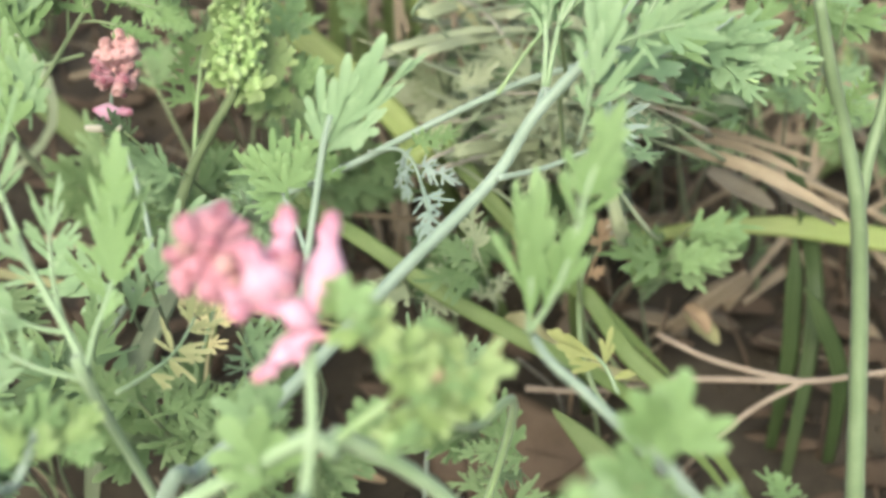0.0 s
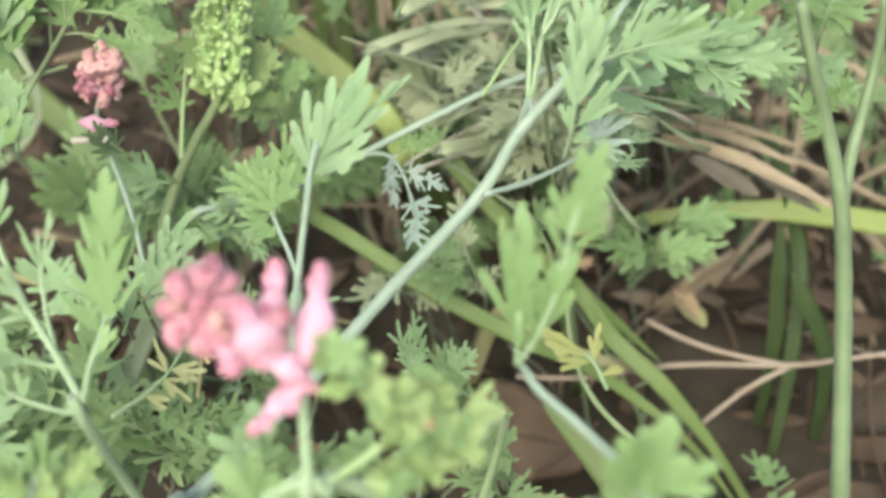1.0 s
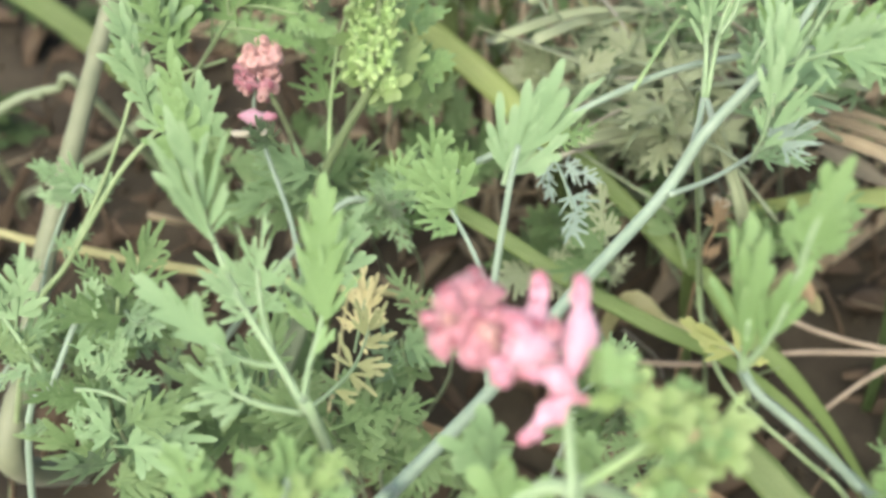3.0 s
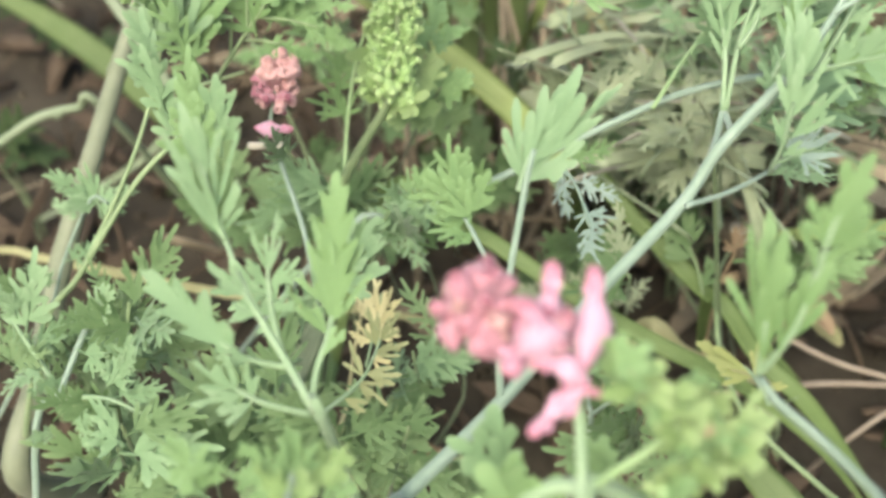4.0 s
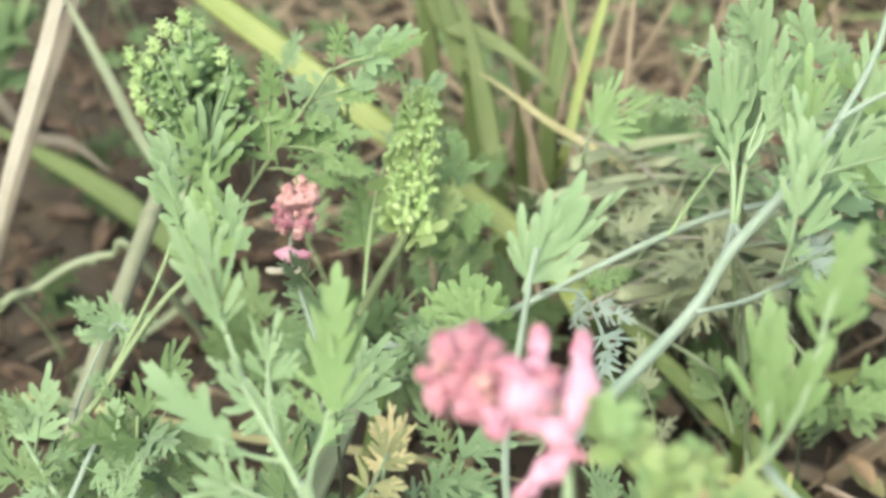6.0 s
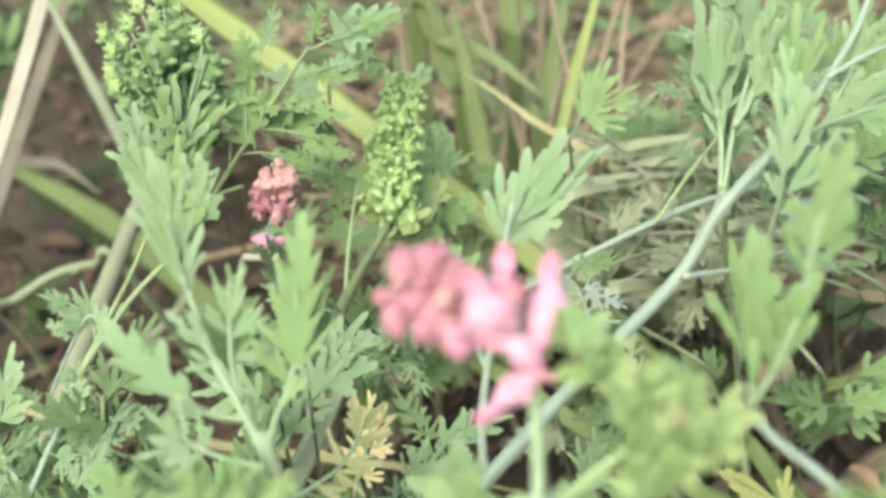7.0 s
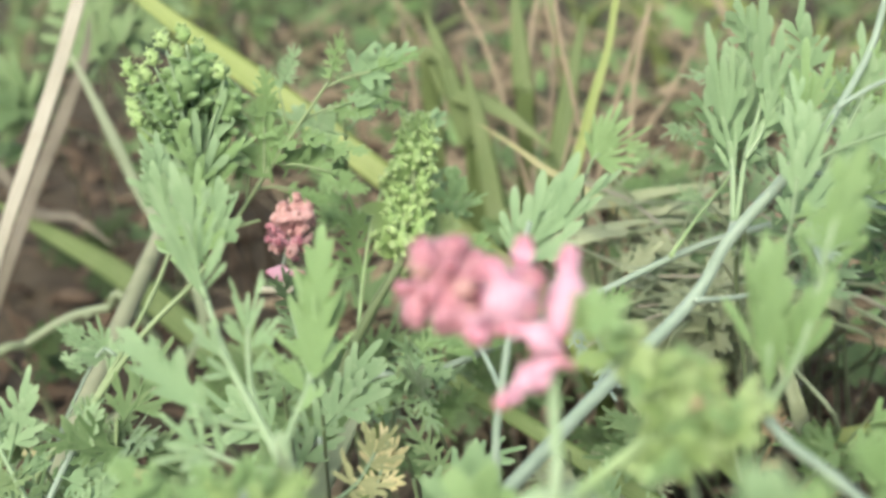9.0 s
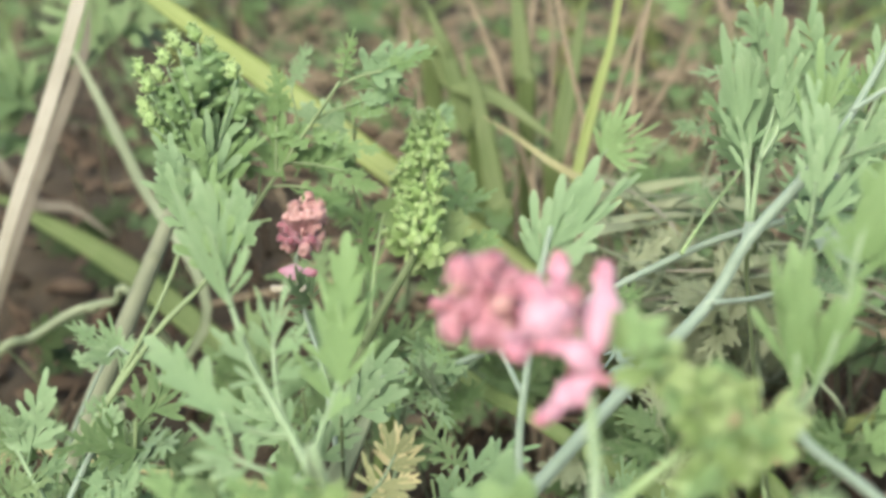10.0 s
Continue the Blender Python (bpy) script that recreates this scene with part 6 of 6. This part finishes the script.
rnd = random.Random(46)
corner = [Vector(p) for p in [(15.8, 262.6, 101.6), (65.8, 245.1, 106.0), (17.0, 212.9, 83.6), (64.9, 195.3, 90.6)]]
for n in range(64):
    u, v = rnd.random(), rnd.random()
    c = corner[0].lerp(corner[1], u).lerp(corner[2].lerp(corner[3], u), v) + Vector((0, rnd.uniform(-12, 14), rnd.uniform(-6, 4)))
    a = rnd.uniform(0, math.pi)
    d = Vector((math.cos(a), rnd.uniform(-0.3, 0.3), math.sin(a) * 0.7)).normalized() * rnd.uniform(12, 26)
    bow = Vector((rnd.uniform(-3, 3), 0, rnd.uniform(0, 5)))
    if n % 3:
        back_off = 1 + c.z / (225 - c.z)
        root = Vector(foot(c.x * back_off, c.y * back_off))
        straw([root, c - d, c + bow, c + d], rnd.uniform(0.5, 0.75), 0.3, rnd.choice((BLADE_GREY, BLADE_GREY, STRAW_PALE)), "thin pale stalk in the tangle", "thin_stalk", "tangled stalks")
    else:
        back_off = 1 + c.z / (225 - c.z)
        root = Vector(foot(c.x * back_off, c.y * back_off))
        grass_blade([root, c - d, c + bow, c + d], rnd.uniform(2.2, 3.4), rnd.choice((BLADE_GREY, LEAF_PALE, LEAF_PALE)), "narrow pale blade in the tangle", "tangled blades", twist=rnd.uniform(-1.5, 1.5))


def dead_leaf(points, width, mat, label, curl=0.5, name="dead_leaf"):
    """A dry leaf: a broad curled blade with a midrib fold and a ragged edge."""
    rnd = random.Random(int(points[0][0] * 10))
    line, rings = spline(mm(points), 7), []
    n = len(line) - 1
    for i, (c, (d, s, u)) in enumerate(zip(line, frames(line))):
        w = width * 0.0005 * (0.15 + math.sin(math.pi * min(1, 0.08 + i / n * 0.9)) ** 0.7)
        top = []
        for k in range(7):
            f = k / 3 - 1
            top.append(c + s * w * f * (1 + 0.05 * math.sin(i * 0.9 + f * 2)) + u * w * (curl * f * f + 0.07 * math.sin(i * 0.8 + k * 1.7) + 0.12 * abs(f)))
        rings.append(top + [p - u * 0.0003 for p in reversed(top[1:-1])])
    sh = Shape()
    sh.ring_tube(rings)
    ob = tagged(new(name, sh.mesh(name, [mat])), label, "leaf", "dead leaves")
    rib = Shape()
    tube(rib, mm(points), width * 0.00004, width * 0.00001, 5, 7)
    part("midrib", rib.mesh("midrib", [mat]), ob)
    return ob


dead_leaf([(15.2, 197.3, 5.6), (28.3, 196.7, 9.0), (42.5, 193.3, 11.1), (58.3, 191.0, 8.0)], 24, DRY, "broad brown dead leaf on the soil", 0.2)
dead_leaf([(-24.7, 188.0, 18.9), (-13.2, 182.8, 18.8), (5.1, 179.2, 14.6)], 4.0, DRY_PALE, "narrow orange-tan dead leaf")
dead_leaf([(71.5, 224.2, 83.4), (84.0, 216.7, 84.3), (96.0, 210.1, 82.1), (108.8, 203.8, 78.1)], 3.0, STRAW, "split tan dead leaf sheath")
dead_leaf([(74.1, 231.6, 82.3), (87.5, 226.7, 82.4), (104.4, 220.2, 78.2)], 2.2, STRAW, "split tan dead leaf sheath")
dead_leaf([(76.8, 232.9, 84.0), (91.2, 231.1, 81.7), (107.8, 228.0, 77.7)], 1.8, STRAW, "dry straw sliver over dead leaves")
dead_leaf([(79.6, 223.4, 78.1), (87.1, 218.5, 76.0), (94.5, 213.7, 74.0)], 4.5, STRAW_DIM, "curled brown dead leaf")
dead_leaf([(89.0, 219.3, 81.2), (97.7, 212.8, 77.1), (107.9, 208.4, 73.5)], 2.0, STRAW_DIM, "dry straw sliver over dead leaves")
dead_leaf([(36.9, 173.3, 10.0), (49.2, 171.0, 11.8), (62.4, 165.2, 11.5)], 4.5, DRY_PALE, "torn tan dead leaf on the soil")
dead_leaf([(33.2, 175.4, 2.6), (46.7, 170.3, 7.0), (60.8, 166.4, 3.0)], 3.5, STRAW, "dry straw sliver over dead leaves")
dead_leaf([(82.2, 225.7, 31.9), (86.2, 220.6, 29.6), (89.1, 215.5, 29.4)], 5, BLADE_YELLOW, "small yellowing leaf on the litter")
dead_leaf([(80.9, 224.1, 34.2), (83.8, 219.9, 35.0), (86.8, 217.2, 31.6)], 4, DRY_PALE, "small curled tan leaf on the litter")
sere = rooted("withered_plant", [Vector((-33.5, 171.1, 43.8))], "withering fumitory with yellowed leaves", group="fumitory plants")
stem(sere, [foot(-34, 190), *[(-35.8, 168.3, 39.7), (-34.4, 172.2, 47.8), (-33.0, 177.5, 57.9), (-31.2, 182.1, 66.9)]], 0.5, 0.32, LEAF_SERE, "stalk")
compound(sere, [(-26.8, 149.2, 83.2), (-25.8, 154.1, 86.4), (-24.9, 158.6, 89.4), (-24.6, 161.1, 91.4)], 0.3, 0.2, [
    ("five", (-25.1, 156.1, 87.5), (-28.4, 163.1, 93.7), 0.7, 0),
    ("five", (-24.9, 156.1, 87.5), (-21.6, 161.8, 91.7), 0.7, 0),
    ("five", (-25.1, 154.2, 86.4), (-19.8, 156.0, 87.8), 0.8, 0),
    ("five", (-25.8, 153.5, 85.6), (-31.1, 155.2, 87.9), 0.8, 0),
    ("tri", (-24.8, 158.1, 88.6), (-25.4, 163.8, 94.0), 0.7, 0),
    ("five", (-26.0, 151.0, 83.8), (-20.9, 150.5, 83.7), 0.8, 0),
], LEAF_SERE)


def litter():
    """Loose straw and crumbs lying on the soil, too many to tell apart."""
    rnd, sh = random.Random(5), Shape()
    for k in range(700):
        x, y = rnd.uniform(-0.45, 0.45), 0.1 + 1.0 * rnd.random() ** 0.8
        if (x < -0.08 and y < 0.6 or 0.05 < x < 0.16 and 0.14 < y < 0.24) and rnd.random() < 0.75:
            continue
        z = ground_height(x, y) + rnd.uniform(0.0005, 0.012)
        a, long = rnd.uniform(0, math.pi), rnd.uniform(0.012, 0.06)
        d = Vector((math.cos(a), math.sin(a), rnd.uniform(-0.15, 0.25))) * long * 0.5
        c = Vector((x, y, z))
        b = Vector((rnd.uniform(-1, 1), rnd.uniform(-1, 1), rnd.uniform(0, 1))) * long * 0.08
        r = rnd.uniform(0.0003, 0.0009)
        tube(sh, [c - d, c + b, c + d], r, r * 0.8, 5, 2)
    for k in range(420):
        x, y = rnd.uniform(-0.18, 0.24), rnd.uniform(0.27, 0.8)
        if x < -0.08 and y < 0.5:
            continue
        c = Vector((x, y, ground_height(x, y) + rnd.uniform(0.0, 0.05)))
        a, long = rnd.uniform(0, math.pi), rnd.uniform(0.04, 0.11)
        d = Vector((math.cos(a), math.sin(a) * 0.5, rnd.uniform(-0.7, 0.8))).normalized() * long * 0.5
        b = Vector((rnd.uniform(-1, 1), rnd.uniform(-1, 1), rnd.uniform(0, 1))) * long * 0.12
        r = rnd.uniform(0.0006, 0.0015)
        tube(sh, [c - d, c + b, c + d], r, r * 0.8, 5, 3)
    tagged(new("straw_litter", sh.mesh("straw_litter", [STRAW])), "loose dry straw strewn over the soil", "litter", kind="stuff")
    sh = Shape()
    for k in range(2500):
        x, y = rnd.uniform(-0.35, 0.35), rnd.uniform(0.06, 0.7)
        c, r = Vector((x, y, ground_height(x, y))), rnd.uniform(0.0006, 0.003)
        rings = [[c + Vector((math.cos(t) * q * rnd.uniform(0.7, 1.2), math.sin(t) * q * rnd.uniform(0.7, 1.2), h)) for t in (0, 1.26, 2.5, 3.8, 5.0)] for q, h in ((r, -r * 0.5), (r, r * 0.4), (r * 0.5, r * 0.9))]
        sh.ring_tube(rings)
    tagged(new("soil_crumbs", sh.mesh("soil_crumbs", [SOIL], False)), "crumbs and clods of dark soil", "soil", kind="stuff")


litter()


def dead_stalks():
    """Dark rotten stalks standing and lying in the gaps."""
    rnd, sh = random.Random(8), Shape()
    for k in range(420):
        x, y = rnd.uniform(-0.22, 0.28), rnd.uniform(0.08, 0.5)
        c = Vector((x, y, ground_height(x, y)))
        up = Vector((rnd.uniform(-0.5, 0.5), rnd.uniform(-0.3, 0.6), rnd.uniform(0.15, 1.0))).normalized() * rnd.uniform(0.015, 0.05)
        b = Vector((rnd.uniform(-1, 1), rnd.uniform(-1, 1), 0)) * 0.004
        r = rnd.uniform(0.0005, 0.0013)
        tube(sh, [c, c + up * 0.5 + b, c + up], r, r * 0.5, 5, 3)
    tagged(new("dead_stalks", sh.mesh("dead_stalks", [DRY])), "dark dead stalks sticking out of the soil", "litter", kind="stuff")


dead_stalks()


def leaf_scraps():
    """Rotting scraps of dead leaves lying over one another on the soil."""
    rnd, sh = random.Random(21), Shape()
    for k in range(1100):
        x, y = rnd.uniform(-0.3, 0.34), rnd.uniform(0.06, 0.75)
        c = Vector((x, y, ground_height(x, y) + rnd.uniform(0.001, 0.008)))
        a, long = rnd.uniform(0, math.tau), rnd.uniform(0.005, 0.016)
        d = Vector((math.cos(a), math.sin(a), rnd.uniform(-0.4, 0.4)))
        strip(sh, [c - d * long, c + Vector((0, 0, rnd.uniform(0, 0.004))), c + d * long], long * rnd.uniform(0.3, 0.8), 0.0003, rnd.uniform(-0.4, 0.5), 3, Vector((rnd.uniform(-0.5, 0.5), -0.4, 0.8)), 0.5)
    tagged(new("leaf_scraps", sh.mesh("leaf_scraps", [DRY])), "rotting brown scraps of leaves on the soil", "litter", kind="stuff")
    sh = Shape()
    for k in range(240):
        x, y = rnd.uniform(-0.06, 0.2), rnd.uniform(0.24, 0.6)
        c = Vector((x, y, ground_height(x, y) + rnd.uniform(0.002, 0.03)))
        a, long = rnd.uniform(0, math.tau), rnd.uniform(0.005, 0.014)
        d = Vector((math.cos(a), math.sin(a), rnd.uniform(-0.6, 0.6)))
        strip(sh, [c - d * long, c + Vector((0, 0, rnd.uniform(0, 0.004))), c + d * long], long * rnd.uniform(0.3, 0.7), 0.0003, rnd.uniform(-0.4, 0.5), 3, Vector((rnd.uniform(-0.5, 0.5), -0.4, 0.8)), 0.5)
    tagged(new("straw_scraps", sh.mesh("straw_scraps", [STRAW])), "pale scraps of dry grass leaves in the straw", "litter", kind="stuff")


leaf_scraps()


# ---- undergrowth: more fumitory and grass behind and around ----
def joined(name, pieces, label):
    """Many pieces (mesh, pose) as one object of kind stuff, one for each material."""
    by = {}
    for me, m in pieces:
        v = np.empty(len(me.vertices) * 3)
        me.vertices.foreach_get("co", v)
        a = np.array(m)
        v = v.reshape(-1, 3) @ a[:3, :3].T + a[:3, 3]
        by.setdefault(me.materials[0].name, []).append((v, [tuple(p.vertices) for p in me.polygons]))
    verts, faces, slots, mats, n = [], [], [], [], 0
    for k, (mat, group) in enumerate(by.items()):
        mats.append(bpy.data.materials[mat])
        for v, f in group:
            verts.extend(map(tuple, v))
            faces.extend(tuple(i + n for i in p) for p in f)
            slots.extend([k] * len(f))
            n += len(v)
    me = bpy.data.meshes.new(name)
    me.from_pydata(verts, [], faces)
    for m in mats:
        me.materials.append(m)
    me.polygons.foreach_set("material_index", slots)
    me.polygons.foreach_set("use_smooth", [True] * len(faces))
    tagged(new(name, me), label, "weeds", kind="stuff")


CLEAR = [Vector(p) for p in [(-142.7, 290.4, 58.7), (-129.2, 248.4, 56.4), (-174.7, 335.6, 73.0)] + [(111.7, 193.4, 22.0), (91.0, 187.1, 13.7), (86.0, 219.9, 35.1)] + [(-7.8, 215.1, 54.8), (11.1, 205.5, 63.4), (-34.1, 180.1, 35.5)] + [(34.9, 188.7, 15.8), (96.6, 242.4, 64.4), (109.4, 233.7, 63.8)] + [(-32.9, 200.5, 58.0), (-31.8, 191.6, 53.6)]]


def undergrowth():
    rnd = random.Random(11)
    far = []
    made = 0
    for k in range(620):
        x, y = rnd.uniform(-0.42, 0.42), rnd.uniform(0.04, 1.0)
        if abs(x) > 0.11 + 0.42 * y or (x < -0.06 - 0.1 * y and y < 0.5 and rnd.random() < 0.75):
            continue
        if y > 0.29 and -0.08 < x < 0.2 and rnd.random() < 0.9:
            continue
        if x < -0.03 - 0.12 * y and 0.25 < y < 0.8 and rnd.random() < 0.8:
            continue
        if any((Vector((x * 1000, y * 1000)) - p.xy).length < 34 for p in CLEAR):
            continue
        room = min(0.12 if y > 0.35 else 0.1, max(0.045, 1.19 * y - 0.145 + 0.02 * abs(x) / 0.1))
        if room < 0.018:
            continue
        made += 1
        h = room * rnd.uniform(0.55, 1.0)
        base = foot(x * 1000, y * 1000)
        distant = y > 0.42
        pl = None if distant else rooted("weed_seedling", [base], "small fumitory seedling among the straw", group="undergrowth plants")
        for s in range(rnd.randint(2, 3)):
            a = rnd.uniform(0, math.tau)
            lean = Vector((math.cos(a), math.sin(a), 0)) * h * 1000 * rnd.uniform(0.3, 0.8)
            b = Vector(base)
            pts = [b, b + lean * 0.35 + Vector((0, 0, h * 550)), b + lean + Vector((0, 0, h * 950))]
            tint = rnd.choice((STEM_SHADE, STEM_SHADE, STEM_OLIVE))
            if distant:
                sh = Shape()
                tube(sh, mm(pts), 0.0006, 0.0003, 5, 3)
                far.append((sh.mesh("far_stem", [tint]), Matrix.Identity(4)))
            else:
                stem(pl, pts, 0.6, 0.3, tint, sides=6, steps=4)
            for q in range(rnd.randint(2, 4)):
                t = rnd.uniform(0.3, 1.0)
                at = pts[0].lerp(pts[1], t * 2) if t < 0.5 else pts[1].lerp(pts[2], t * 2 - 1)
                w = rnd.uniform(0, math.tau)
                size = rnd.uniform(17, 28)
                tip = at + Vector((math.cos(w) * size, math.sin(w) * size * 0.7, rnd.uniform(-4, 12)))
                # three in four leaves take the colour with shade in it
                args = rnd.choice(("kale", "broad", "finger")), [at, tip], rnd.uniform(-40, 40), rnd.choice((LEAF_SHADE, LEAF_SHADE, LEAF_SHADE, LEAF))
                if in_open(at.lerp(tip, 0.4), tip):
                    continue
                if distant:
                    far.append((leaf_of("coarse", args[3], rnd.randint(0, 6)), leaf_pose(args[1], args[2])))
                else:
                    leaf(pl, *args)
    joined("distant_weeds", far, "thick growth of ferny weeds further back")
    for k in range(120):
        x, y = rnd.uniform(-0.45, 0.45), rnd.uniform(0.3, 1.2)
        if abs(x) > 0.12 + 0.45 * y or (x < -0.04 and y < 0.75):
            continue
        base = foot(x * 1000, y * 1000)
        tuft = rooted("grass_tuft", [base], "small tuft of dull green and dry grass", "grass", "undergrowth grass")
        for q in range(rnd.randint(2, 4)):
            a, long = rnd.uniform(0, math.tau), rnd.uniform(50, 130) * min(1, y * 1.5)
            lean = Vector((math.cos(a), math.sin(a), 0)) * long
            b = Vector(base) + Vector((rnd.uniform(-4, 4), rnd.uniform(-4, 4), 0))
            grass_blade([b, b + lean * 0.2 + Vector((0, 0, long * 0.55)), b + lean * 0.6 + Vector((0, 0, long * 0.8)), b + lean * 1.1 + Vector((0, 0, long * 0.7))],
                        rnd.uniform(2.0, 5), rnd.choice((BLADE_DULL, BLADE_DULL, BLADE, STRAW)), "", twist=rnd.uniform(-1, 1), plant=tuft)


undergrowth()
